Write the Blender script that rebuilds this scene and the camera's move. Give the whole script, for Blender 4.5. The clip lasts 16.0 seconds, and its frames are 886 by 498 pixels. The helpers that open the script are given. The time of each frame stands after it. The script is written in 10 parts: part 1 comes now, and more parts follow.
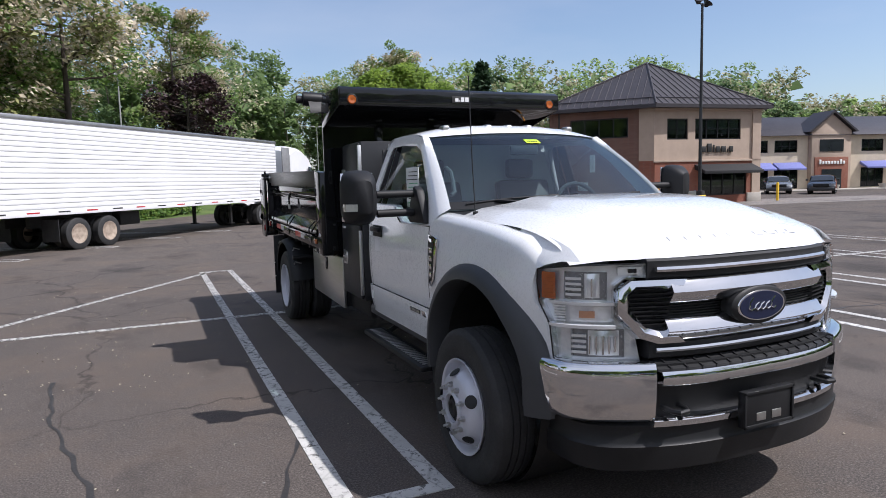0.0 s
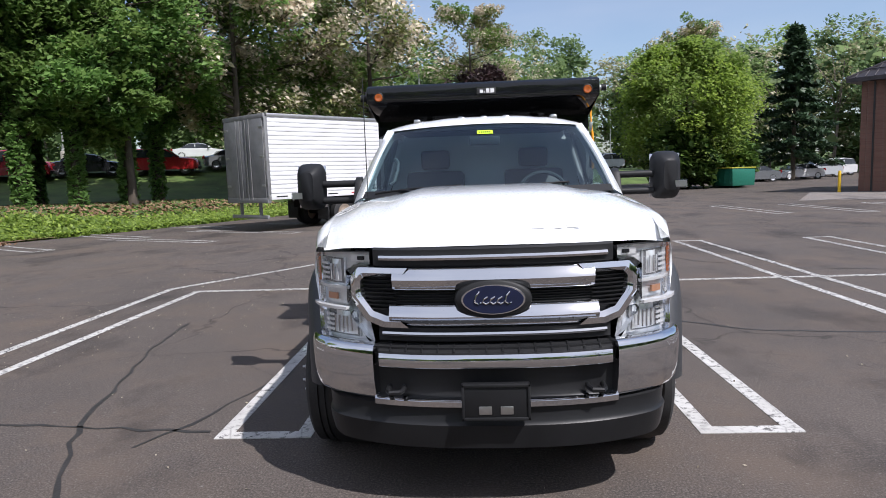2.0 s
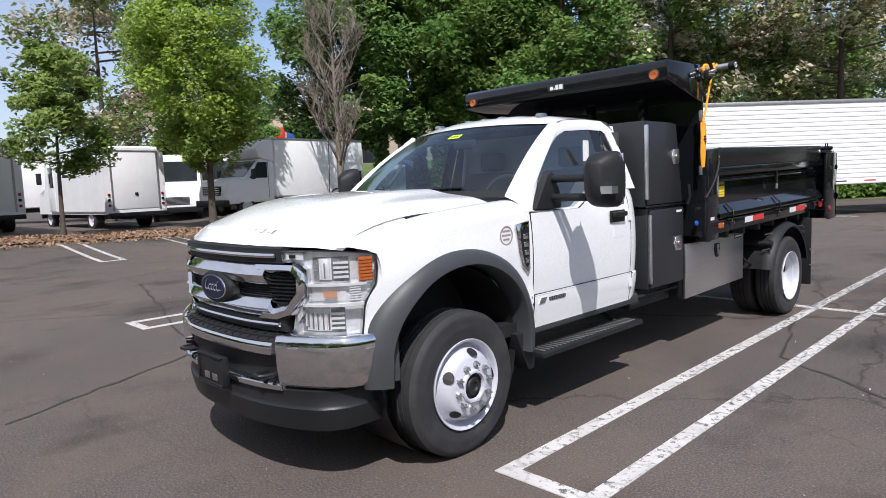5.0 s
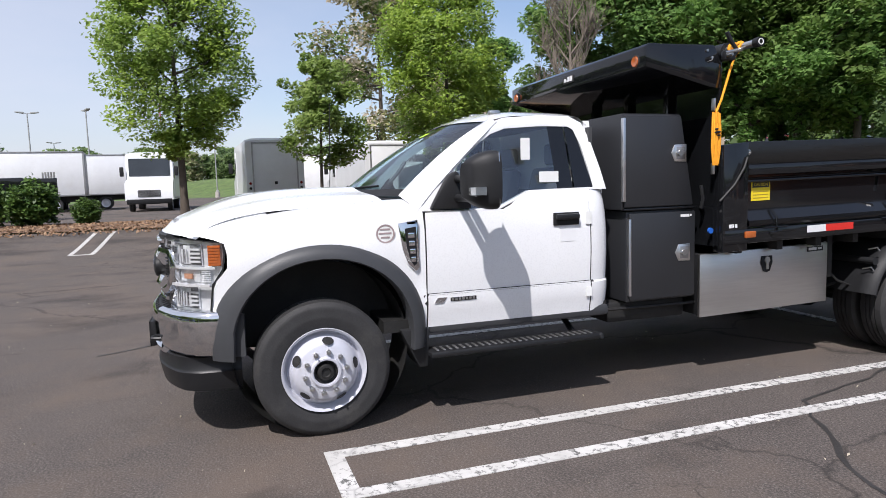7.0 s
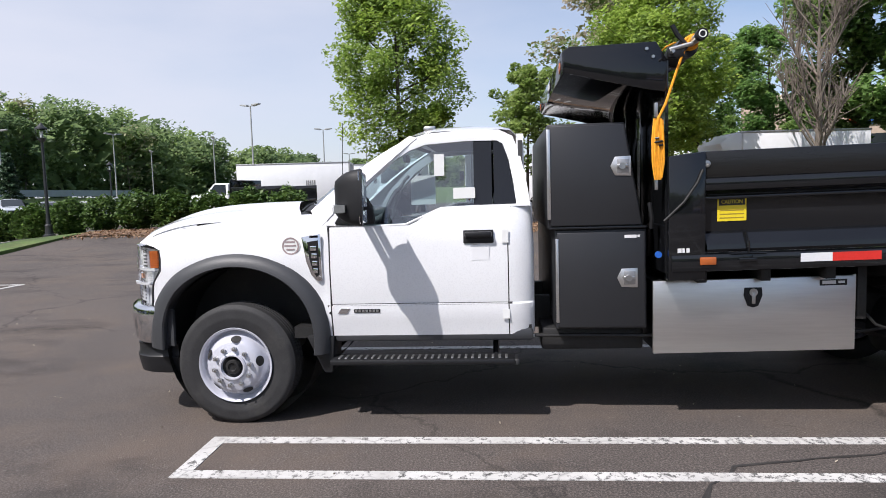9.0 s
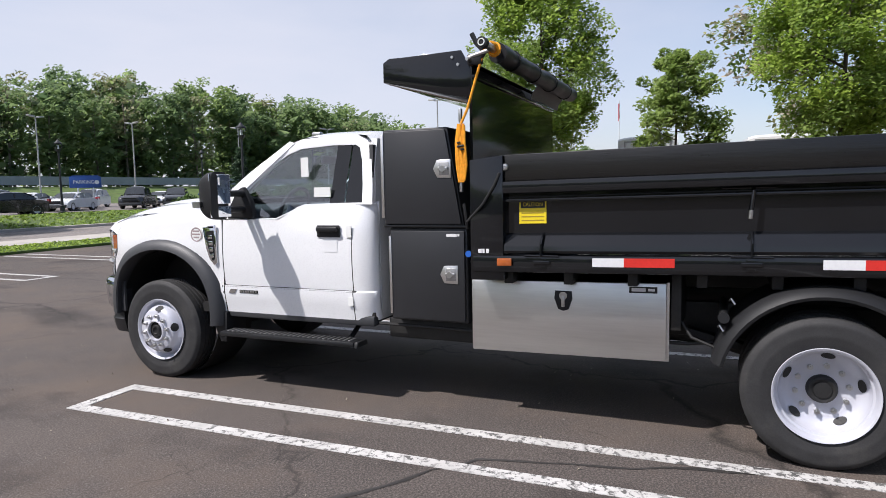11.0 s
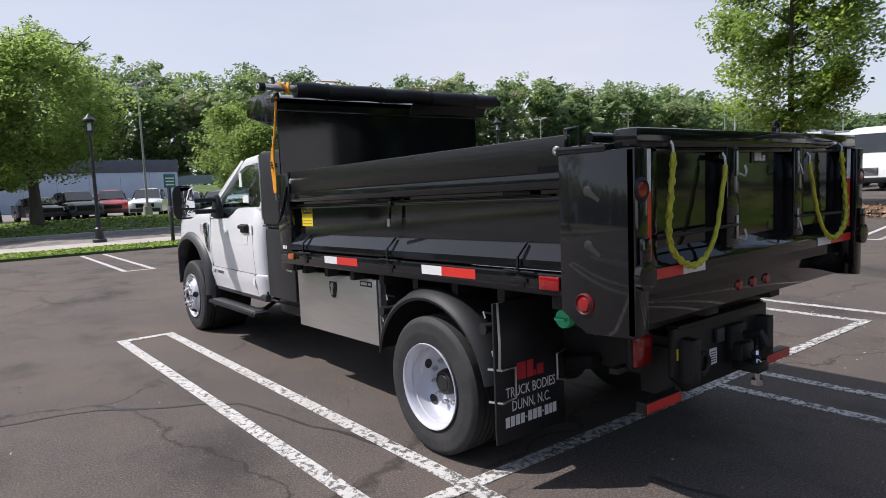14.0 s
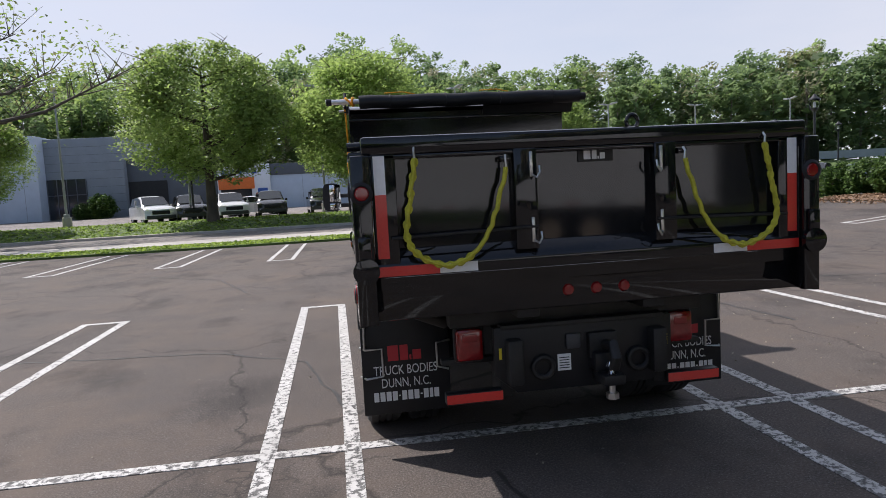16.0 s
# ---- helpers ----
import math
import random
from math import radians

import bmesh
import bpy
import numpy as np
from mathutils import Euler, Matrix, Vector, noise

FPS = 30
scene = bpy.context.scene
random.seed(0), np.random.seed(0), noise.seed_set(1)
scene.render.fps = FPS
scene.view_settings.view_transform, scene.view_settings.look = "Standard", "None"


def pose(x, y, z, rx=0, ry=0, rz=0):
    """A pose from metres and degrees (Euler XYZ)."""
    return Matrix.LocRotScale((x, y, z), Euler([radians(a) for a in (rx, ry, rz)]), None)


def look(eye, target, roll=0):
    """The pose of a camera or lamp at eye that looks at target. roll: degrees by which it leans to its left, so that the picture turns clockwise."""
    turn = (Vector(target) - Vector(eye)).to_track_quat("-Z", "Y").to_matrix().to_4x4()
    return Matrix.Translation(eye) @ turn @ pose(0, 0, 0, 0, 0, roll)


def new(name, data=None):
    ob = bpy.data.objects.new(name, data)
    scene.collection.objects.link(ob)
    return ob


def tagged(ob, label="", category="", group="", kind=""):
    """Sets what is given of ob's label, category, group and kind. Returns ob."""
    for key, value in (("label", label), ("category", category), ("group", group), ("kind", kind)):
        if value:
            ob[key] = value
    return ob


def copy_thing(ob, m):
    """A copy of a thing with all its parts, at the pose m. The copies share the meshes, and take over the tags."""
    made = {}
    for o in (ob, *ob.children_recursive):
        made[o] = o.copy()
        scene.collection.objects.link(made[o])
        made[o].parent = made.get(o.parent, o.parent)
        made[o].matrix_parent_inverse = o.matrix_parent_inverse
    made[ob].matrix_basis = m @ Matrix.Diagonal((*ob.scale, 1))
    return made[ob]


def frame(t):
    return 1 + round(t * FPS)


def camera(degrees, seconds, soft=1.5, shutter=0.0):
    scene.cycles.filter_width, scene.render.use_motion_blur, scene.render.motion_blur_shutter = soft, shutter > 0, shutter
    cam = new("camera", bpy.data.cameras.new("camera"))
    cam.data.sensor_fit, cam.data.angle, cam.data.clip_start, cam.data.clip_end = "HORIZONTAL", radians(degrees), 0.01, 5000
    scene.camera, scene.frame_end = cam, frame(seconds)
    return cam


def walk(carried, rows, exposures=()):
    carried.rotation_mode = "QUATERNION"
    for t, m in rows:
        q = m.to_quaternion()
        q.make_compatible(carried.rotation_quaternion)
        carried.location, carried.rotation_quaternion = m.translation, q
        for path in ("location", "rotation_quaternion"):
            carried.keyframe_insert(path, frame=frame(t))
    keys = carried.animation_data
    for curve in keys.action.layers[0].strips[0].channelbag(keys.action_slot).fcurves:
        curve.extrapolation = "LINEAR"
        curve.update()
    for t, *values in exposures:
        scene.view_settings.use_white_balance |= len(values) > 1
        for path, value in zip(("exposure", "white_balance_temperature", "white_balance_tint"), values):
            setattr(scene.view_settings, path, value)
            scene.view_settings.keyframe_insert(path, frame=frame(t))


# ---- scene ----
cam = camera(68.6, 16.0, soft=0.9)
PATH = [
    (0, (0.07, -0.087, 1.674), (0.863, 1.737, 1.468), -1.5),
    (0.5, (0.661, -0.423, 1.663), (1.275, 1.468, 1.445), -1.6),
    (1, (1.271, -0.653, 1.656), (1.719, 1.284, 1.433), -1.7),
    (1.5, (1.926, -0.828, 1.661), (2.117, 1.15, 1.433), -2.1),
    (2, (2.58, -0.906, 1.65), (2.463, 1.078, 1.42), -2.0),
    (2.5, (3.278, -0.854, 1.657), (2.88, 1.092, 1.425), -2.5),
    (3, (3.932, -0.755, 1.646), (3.311, 1.133, 1.421), -2.5),
    (3.5, (4.524, -0.518, 1.658), (3.704, 1.292, 1.438), -2.5),
    (4, (5.144, -0.287, 1.653), (4.08, 1.393, 1.44), -2.2),
    (4.5, (5.652, 0.072, 1.631), (4.431, 1.642, 1.424), -2.0),
    (5, (6.225, 0.445, 1.611), (4.796, 1.829, 1.405), -2.3),
    (5.2, (6.365, 0.616, 1.611), (4.881, 1.941, 1.406), -2.2),
    (7.5, (7.898, 3.15, 1.575), (5.955, 3.578, 1.377), -1.7),
    (8, (7.992, 3.757, 1.582), (6.015, 3.996, 1.395), -1.7),
    (10.3, (8.024, 6.692, 1.603), (6.145, 6.029, 1.425), -1.2),
    (10.5, (7.992, 6.971, 1.614), (6.133, 6.257, 1.429), -1.1),
    (11, (7.805, 7.584, 1.599), (5.977, 6.795, 1.417), -1.1),
    (11.5, (7.617, 8.257, 1.604), (5.847, 7.342, 1.431), -1.3),
    (12, (7.409, 8.894, 1.616), (5.692, 7.883, 1.443), -1.3),
    (12.5, (7.177, 9.544, 1.64), (5.552, 8.391, 1.465), -1.7),
    (13, (6.936, 10.167, 1.659), (5.426, 8.87, 1.474), -2.0),
    (13.5, (6.505, 10.694, 1.665), (5.092, 9.291, 1.481), -2.1),
    (14, (6.084, 11.251, 1.652), (4.859, 9.682, 1.457), -2.4),
    (14.5, (5.564, 11.685, 1.644), (4.523, 9.987, 1.457), -2.8),
    (15, (5.044, 12.115, 1.618), (4.219, 10.303, 1.43), -2.9),
    (15.5, (4.468, 12.382, 1.592), (3.893, 10.475, 1.413), -3.0),
    (16, (3.881, 12.66, 1.596), (3.577, 10.692, 1.417), -3.1),
]
walk(cam, [(t, look(eye, target, roll)) for t, eye, target, roll in PATH], exposures=((0.0, 0.10, 6200, 14.0), (8.0, 0.17, 6350, 14.0), (16.0, 0.10, 6420, 14.0)))

# ---- light ----
SUN_TO = Vector((0.57, -0.49, 1.0)).normalized()
sun = new("sun", bpy.data.lights.new("sun", "SUN"))
sun.data.energy, sun.data.angle, sun.data.color = 5.0, radians(0.6), (1.0, 0.96, 0.915)
sun.matrix_basis = look((0, 0, 40), Vector((0, 0, 40)) - SUN_TO)

world = bpy.data.worlds.new("sky")
scene.world = world
world.use_nodes = True
wn, wl = world.node_tree.nodes, world.node_tree.links
wn.clear()
sky = wn.new("ShaderNodeTexSky")
sky.sky_type, sky.sun_disc = "NISHITA", False
sky.sun_elevation = math.asin(SUN_TO.z)
sky.sun_rotation = math.atan2(SUN_TO.x, SUN_TO.y)
sky.air_density, sky.dust_density, sky.ozone_density = 1.0, 1.2, 2.0
# thin high cloud, thicker towards the south
wc = wn.new("ShaderNodeTexCoord")
wm = wn.new("ShaderNodeMapping")
wm.inputs["Scale"].default_value = (1.2, 1.6, 5.0)
wz = wn.new("ShaderNodeTexNoise")
wz.inputs["Scale"].default_value, wz.inputs["Detail"].default_value, wz.inputs["Roughness"].default_value = 1.5, 6, 0.52
wr = wn.new("ShaderNodeMapRange")
wr.inputs[1].default_value, wr.inputs[2].default_value = 0.40, 0.75
wr.inputs[3].default_value, wr.inputs[4].default_value = 0.05, 0.30
ws = wn.new("ShaderNodeSeparateXYZ")
wg = wn.new("ShaderNodeMapRange")
wg.inputs[1].default_value, wg.inputs[2].default_value = 0.5, -0.5
wg.inputs[3].default_value, wg.inputs[4].default_value = 0.0, 0.64
wa = wn.new("ShaderNodeMath")
wa.operation, wa.use_clamp = "ADD", True
wx = wn.new("ShaderNodeMix")
wx.data_type = "RGBA"
wx.inputs[7].default_value = (5.2, 5.4, 6.0, 1)
wb = wn.new("ShaderNodeBackground")
wb.inputs["Strength"].default_value = 0.135
wo = wn.new("ShaderNodeOutputWorld")
wl.new(wc.outputs["Generated"], wm.inputs["Vector"])
wl.new(wm.outputs["Vector"], wz.inputs["Vector"])
wl.new(wz.outputs["Fac"], wr.inputs[0])
wl.new(wc.outputs["Generated"], ws.inputs["Vector"])
wl.new(ws.outputs["Y"], wg.inputs[0])
wl.new(wr.outputs[0], wa.inputs[0])
wl.new(wg.outputs[0], wa.inputs[1])
wl.new(wa.outputs[0], wx.inputs[0])
wl.new(sky.outputs["Color"], wx.inputs[6])
wl.new(wx.outputs[2], wb.inputs["Color"])
wl.new(wb.outputs[0], wo.inputs["Surface"])


# ---- materials ----
def material(name):
    m = bpy.data.materials.new(name)
    m.use_nodes = True
    b = m.node_tree.nodes["Principled BSDF"]
    return m, m.node_tree.nodes, m.node_tree.links, b


def noise_node(n, l, scale, detail=4.0, rough=0.6, stretch=None, kind="Object"):
    c = n.new("ShaderNodeTexCoord")
    z = n.new("ShaderNodeTexNoise")
    z.inputs["Scale"].default_value, z.inputs["Detail"].default_value, z.inputs["Roughness"].default_value = scale, detail, rough
    if stretch:
        mp = n.new("ShaderNodeMapping")
        mp.inputs["Scale"].default_value = stretch
        l.new(c.outputs[kind], mp.inputs["Vector"])
        l.new(mp.outputs["Vector"], z.inputs["Vector"])
    else:
        l.new(c.outputs[kind], z.inputs["Vector"])
    return z


def ramp(n, l, src, a, b, lo, hi):
    r = n.new("ShaderNodeMapRange")
    r.inputs[1].default_value, r.inputs[2].default_value = a, b
    r.inputs[3].default_value, r.inputs[4].default_value = lo, hi
    l.new(src, r.inputs[0])
    return r.outputs[0]


def blend(n, l, fac, a, b):
    x = n.new("ShaderNodeMix")
    x.data_type = "RGBA"
    for k, v in ((6, a), (7, b)):
        if isinstance(v, tuple):
            x.inputs[k].default_value = (*v, 1)
        else:
            l.new(v, x.inputs[k])
    l.new(fac, x.inputs[0])
    return x.outputs[2]


def bump(n, l, b, src, strength, dist=0.01):
    u = n.new("ShaderNodeBump")
    u.inputs["Strength"].default_value, u.inputs["Distance"].default_value = strength, dist
    l.new(src, u.inputs["Height"])
    l.new(u.outputs[0], b.inputs["Normal"])


def coat(name, col, rough=0.4, metal=0.0, clear=0.0, vary=0.12, scale=6.0, fine=90.0, relief=0.0, stretch=None, dirt=None, per_object=0.0):
    """A painted, moulded or metal surface: its colour, two scales of variation, wear and grain."""
    m, n, l, b = material(name)
    big = noise_node(n, l, scale, 5, 0.62, stretch)
    small = noise_node(n, l, fine, 3, 0.7, stretch)
    dark = tuple(c * (1 - vary) for c in col)
    light = tuple(min(1, c * (1 + vary * 0.6)) for c in col)
    c = blend(n, l, ramp(n, l, big.outputs["Fac"], 0.3, 0.7, 0, 1), dark, light)
    if dirt:
        c = blend(n, l, ramp(n, l, noise_node(n, l, scale * 0.6, 8, 0.75).outputs["Fac"], 0.52, 0.78, 0, dirt[3]), c, tuple(dirt[:3]))
    if per_object:
        oi = n.new("ShaderNodeObjectInfo")
        hv = n.new("ShaderNodeHueSaturation")
        l.new(ramp(n, l, oi.outputs["Random"], 0, 1, 1 - per_object, 1 + per_object), hv.inputs["Value"])
        l.new(c, hv.inputs["Color"])
        c = hv.outputs["Color"]
    l.new(c, b.inputs["Base Color"])
    l.new(ramp(n, l, small.outputs["Fac"], 0.2, 0.8, max(0.02, rough * 0.82), min(1, rough * 1.2)), b.inputs["Roughness"])
    b.inputs["Metallic"].default_value = metal
    b.inputs["Coat Weight"].default_value = clear
    b.inputs["Coat Roughness"].default_value = 0.04
    if relief:
        bump(n, l, b, small.outputs["Fac"], relief, 0.004)
    return m


def glass_coat(name, tint, gloss=0.04):
    """A window pane: tinted see-through with a mirror sheen that grows towards grazing angles."""
    m, n, l, b = material(name)
    n.remove(b)
    t, g, x, f = (n.new("ShaderNodeBsdfTransparent"), n.new("ShaderNodeBsdfGlossy"), n.new("ShaderNodeMixShader"), n.new("ShaderNodeLayerWeight"))
    t.inputs["Color"].default_value = (*tint, 1)
    g.inputs["Roughness"].default_value = 0.015
    f.inputs["Blend"].default_value = 0.5
    p = n.new("ShaderNodeMath")
    p.operation = "POWER"
    p.inputs[1].default_value = 5.0
    l.new(f.outputs["Facing"], p.inputs[0])
    l.new(ramp(n, l, p.outputs[0], 0, 1, gloss, 1.0), x.inputs[0])
    l.new(t.outputs[0], x.inputs[1])
    l.new(g.outputs[0], x.inputs[2])
    l.new(x.outputs[0], n["Material Output"].inputs["Surface"])
    return m


def leafy(name, dark, light, through_light=0.35, rough=0.5):
    m, n, l, b = material(name)
    geo = n.new("ShaderNodeNewGeometry")
    oi = n.new("ShaderNodeObjectInfo")
    c = blend(n, l, geo.outputs["Random Per Island"], dark, light)
    hv = n.new("ShaderNodeHueSaturation")
    l.new(ramp(n, l, oi.outputs["Random"], 0, 1, 0.9, 1.12), hv.inputs["Value"])
    l.new(c, hv.inputs["Color"])
    l.new(hv.outputs[0], b.inputs["Base Color"])
    b.inputs["Roughness"].default_value = rough
    b.inputs["Specular IOR Level"].default_value = 0.3
    t = n.new("ShaderNodeBsdfTranslucent")
    l.new(hv.outputs[0], t.inputs["Color"])
    x = n.new("ShaderNodeMixShader")
    x.inputs[0].default_value = through_light
    l.new(b.outputs[0], x.inputs[1])
    l.new(t.outputs[0], x.inputs[2])
    l.new(x.outputs[0], n["Material Output"].inputs["Surface"])
    return m


def asphalt_coat(name, base, warm):
    m, n, l, b = material(name)
    stain = noise_node(n, l, 0.22, 7, 0.66)
    streak = noise_node(n, l, 0.9, 6, 0.7, (1.0, 0.35, 1.0))
    grit = noise_node(n, l, 75.0, 3, 0.75)
    stone = n.new("ShaderNodeTexVoronoi")
    stone.inputs["Scale"].default_value = 95.0
    tc = n.new("ShaderNodeTexCoord")
    l.new(tc.outputs["Object"], stone.inputs["Vector"])
    c = blend(n, l, ramp(n, l, stain.outputs["Fac"], 0.33, 0.7, 0, 1), base, warm)
    c = blend(n, l, ramp(n, l, streak.outputs["Fac"], 0.52, 0.72, 0, 0.45), c, tuple(v * 0.62 for v in base))
    c = blend(n, l, ramp(n, l, grit.outputs["Fac"], 0.44, 0.66, 0, 0.7), c, tuple(v * 2.3 for v in warm))
    c = blend(n, l, ramp(n, l, stone.outputs["Distance"], 0.0, 0.28, 0.35, 0.0), c, tuple(v * 2.0 for v in warm))
    patch = noise_node(n, l, 0.55, 8, 0.72)
    c = blend(n, l, ramp(n, l, patch.outputs["Fac"], 0.46, 0.66, 0, 0.75), c, (warm[0] * 1.45, warm[1] * 1.33, warm[2] * 1.2))
    oil = noise_node(n, l, 0.75, 5, 0.6, (1.0, 0.6, 1.0))
    c = blend(n, l, ramp(n, l, oil.outputs["Fac"], 0.53, 0.66, 0, 0.62), c, tuple(v * 0.5 for v in base))
    # pale flecks: gum, bird lime, chips of stone
    fl = n.new("ShaderNodeTexVoronoi")
    fl.inputs["Scale"].default_value = 2.6
    l.new(tc.outputs["Object"], fl.inputs["Vector"])
    c = blend(n, l, ramp(n, l, fl.outputs["Distance"], 0.012, 0.035, 0.6, 0), c, (0.30, 0.29, 0.27))
    fl2 = n.new("ShaderNodeTexVoronoi")
    fl2.inputs["Scale"].default_value = 13.0
    l.new(tc.outputs["Object"], fl2.inputs["Vector"])
    c = blend(n, l, ramp(n, l, fl2.outputs["Distance"], 0.05, 0.12, 0.5, 0), c, (0.20, 0.185, 0.165))
    fl3 = n.new("ShaderNodeTexVoronoi")
    fl3.inputs["Scale"].default_value = 41.0
    l.new(tc.outputs["Object"], fl3.inputs["Vector"])
    c = blend(n, l, ramp(n, l, fl3.outputs["Distance"], 0.08, 0.20, 0.55, 0), c, (0.23, 0.215, 0.195))
    # hairline cracking
    wob = noise_node(n, l, 1.3, 4, 0.6)
    add = n.new("ShaderNodeVectorMath")
    add.operation = "MULTIPLY_ADD"
    add.inputs[1].default_value = (0.9, 0.9, 0.0)
    l.new(wob.outputs["Color"], add.inputs[0])
    l.new(tc.outputs["Object"], add.inputs[2])
    crack = n.new("ShaderNodeTexVoronoi")
    crack.feature = "DISTANCE_TO_EDGE"
    crack.inputs["Scale"].default_value = 0.31
    l.new(add.outputs[0], crack.inputs["Vector"])
    where = noise_node(n, l, 0.13, 3, 0.5)
    k = n.new("ShaderNodeMath")
    k.operation = "MULTIPLY"
    l.new(ramp(n, l, crack.outputs["Distance"], 0.0, 0.008, 0.7, 0), k.inputs[0])
    l.new(ramp(n, l, where.outputs["Fac"], 0.38, 0.5, 0, 1), k.inputs[1])
    c = blend(n, l, k.outputs[0], c, tuple(v * 0.35 for v in base))
    # finer broken cracking in patches
    crack2 = n.new("ShaderNodeTexVoronoi")
    crack2.feature = "DISTANCE_TO_EDGE"
    crack2.inputs["Scale"].default_value = 1.5
    l.new(add.outputs[0], crack2.inputs["Vector"])
    where2 = noise_node(n, l, 0.35, 5, 0.65)
    k2 = n.new("ShaderNodeMath")
    k2.operation = "MULTIPLY"
    l.new(ramp(n, l, crack2.outputs["Distance"], 0.0, 0.016, 0.6, 0), k2.inputs[0])
    l.new(ramp(n, l, where2.outputs["Fac"], 0.57, 0.64, 0, 1), k2.inputs[1])
    c = blend(n, l, k2.outputs[0], c, tuple(v * 0.4 for v in base))
    l.new(c, b.inputs["Base Color"])
    b.inputs["Roughness"].default_value = 0.86
    b.inputs["Specular IOR Level"].default_value = 0.35
    bump(n, l, b, grit.outputs["Fac"], 0.5, 0.008)
    return m


def worn_line_coat(name):
    m, n, l, b = material(name)
    big = noise_node(n, l, 2.2, 6, 0.7)
    fine = noise_node(n, l, 19.0, 7, 0.72)
    tc = n.new("ShaderNodeTexCoord")
    cr = n.new("ShaderNodeTexVoronoi")
    cr.feature = "DISTANCE_TO_EDGE"
    cr.inputs["Scale"].default_value = 2.6
    l.new(tc.outputs["Object"], cr.inputs["Vector"])
    c = blend(n, l, ramp(n, l, big.outputs["Fac"], 0.35, 0.7, 0, 1), (0.44, 0.43, 0.41), (0.60, 0.59, 0.57))
    gone = n.new("ShaderNodeMath")
    gone.operation = "ADD"
    l.new(ramp(n, l, fine.outputs["Fac"], 0.53, 0.59, 0, 0.92), gone.inputs[0])
    l.new(ramp(n, l, cr.outputs["Distance"], 0.0, 0.025, 0.5, 0), gone.inputs[1])
    k = n.new("ShaderNodeMath")
    k.operation, k.use_clamp = "MULTIPLY", True
    sep = n.new("ShaderNodeSeparateXYZ")
    l.new(tc.outputs["Object"], sep.inputs[0])
    trod = n.new("ShaderNodeMath")
    trod.operation = "ADD"
    l.new(big.outputs["Fac"], trod.inputs[0])
    l.new(ramp(n, l, sep.outputs["Y"], 4.0, 10.5, 0.0, 0.15), trod.inputs[1])
    more = n.new("ShaderNodeMath")
    more.operation = "ADD"
    l.new(fine.outputs["Fac"], more.inputs[0])
    l.new(ramp(n, l, sep.outputs["Y"], 4.5, 10.5, 0.0, 0.06), more.inputs[1])
    l.new(ramp(n, l, more.outputs[0], 0.53, 0.59, 0, 0.92), gone.inputs[0])
    l.new(gone.outputs[0], k.inputs[0])
    l.new(ramp(n, l, trod.outputs[0], 0.40, 0.56, 0.25, 1.0), k.inputs[1])
    c = blend(n, l, k.outputs[0], c, (0.07, 0.068, 0.065))
    l.new(c, b.inputs["Base Color"])
    b.inputs["Roughness"].default_value = 0.75
    bump(n, l, b, fine.outputs["Fac"], 0.4, 0.003)
    return m


def brick_coat(name, a, b2, mortar, scale=4.2):
    m, n, l, b = material(name)
    tc = n.new("ShaderNodeTexCoord")
    sp = n.new("ShaderNodeSeparateXYZ")
    ad = n.new("ShaderNodeMath")
    cb = n.new("ShaderNodeCombineXYZ")
    l.new(tc.outputs["Object"], sp.inputs[0])
    l.new(sp.outputs["X"], ad.inputs[0])
    l.new(sp.outputs["Y"], ad.inputs[1])
    l.new(ad.outputs[0], cb.inputs["X"])
    l.new(sp.outputs["Z"], cb.inputs["Y"])
    t = n.new("ShaderNodeTexBrick")
    t.inputs["Scale"].default_value = scale
    t.inputs["Color1"].default_value, t.inputs["Color2"].default_value, t.inputs["Mortar"].default_value = (*a, 1), (*b2, 1), (*mortar, 1)
    t.inputs["Mortar Size"].default_value = 0.012
    l.new(cb.outputs[0], t.inputs["Vector"])
    z = noise_node(n, l, 0.8, 5, 0.65)
    c = blend(n, l, ramp(n, l, z.outputs["Fac"], 0.35, 0.75, 0, 0.35), t.outputs["Color"], tuple(v * 0.6 for v in a))
    l.new(c, b.inputs["Base Color"])
    b.inputs["Roughness"].default_value = 0.85
    bump(n, l, b, t.outputs["Fac"], 0.3, 0.01)
    return m


WHITE = coat("white_clearcoat", (0.80, 0.81, 0.82), 0.28, 0, 1.0, 0.03, 2.0)
BLACK_GLOSS = coat("black_gloss_enamel", (0.0084, 0.0091, 0.0106), 0.06, 0, 0.0, 0.2, 2.0, 3.0)
BLACK_GLOSS.node_tree.nodes["Principled BSDF"].inputs["Specular IOR Level"].default_value = 0.5
BLACK_TEXTURED = coat("black_textured_powder_coat", (0.022, 0.023, 0.026), 0.40, 0, 0, 0.1, 1.5, 260.0, 0.10)
BLACK_SATIN = coat("black_satin_coat", (0.014, 0.0145, 0.016), 0.42, 0, 0, 0.25, 4.0, 120.0, 0.06)
BLACK_PLASTIC = coat("black_grained_plastic", (0.015, 0.0155, 0.017), 0.55, 0, 0, 0.2, 5.0, 160.0, 0.12)
for m in (BLACK_SATIN, BLACK_PLASTIC):
    m.node_tree.nodes["Principled BSDF"].inputs["Specular IOR Level"].default_value = 0.32
DARK_PLASTIC = coat("dark_grey_plastic", (0.042, 0.044, 0.048), 0.5, 0, 0, 0.12, 5.0, 160.0, 0.12)
RUBBER = coat("tyre_rubber", (0.026, 0.026, 0.027), 0.72, 0, 0, 0.3, 7.0, 120.0, 0.12, dirt=(0.075, 0.07, 0.062, 0.5))
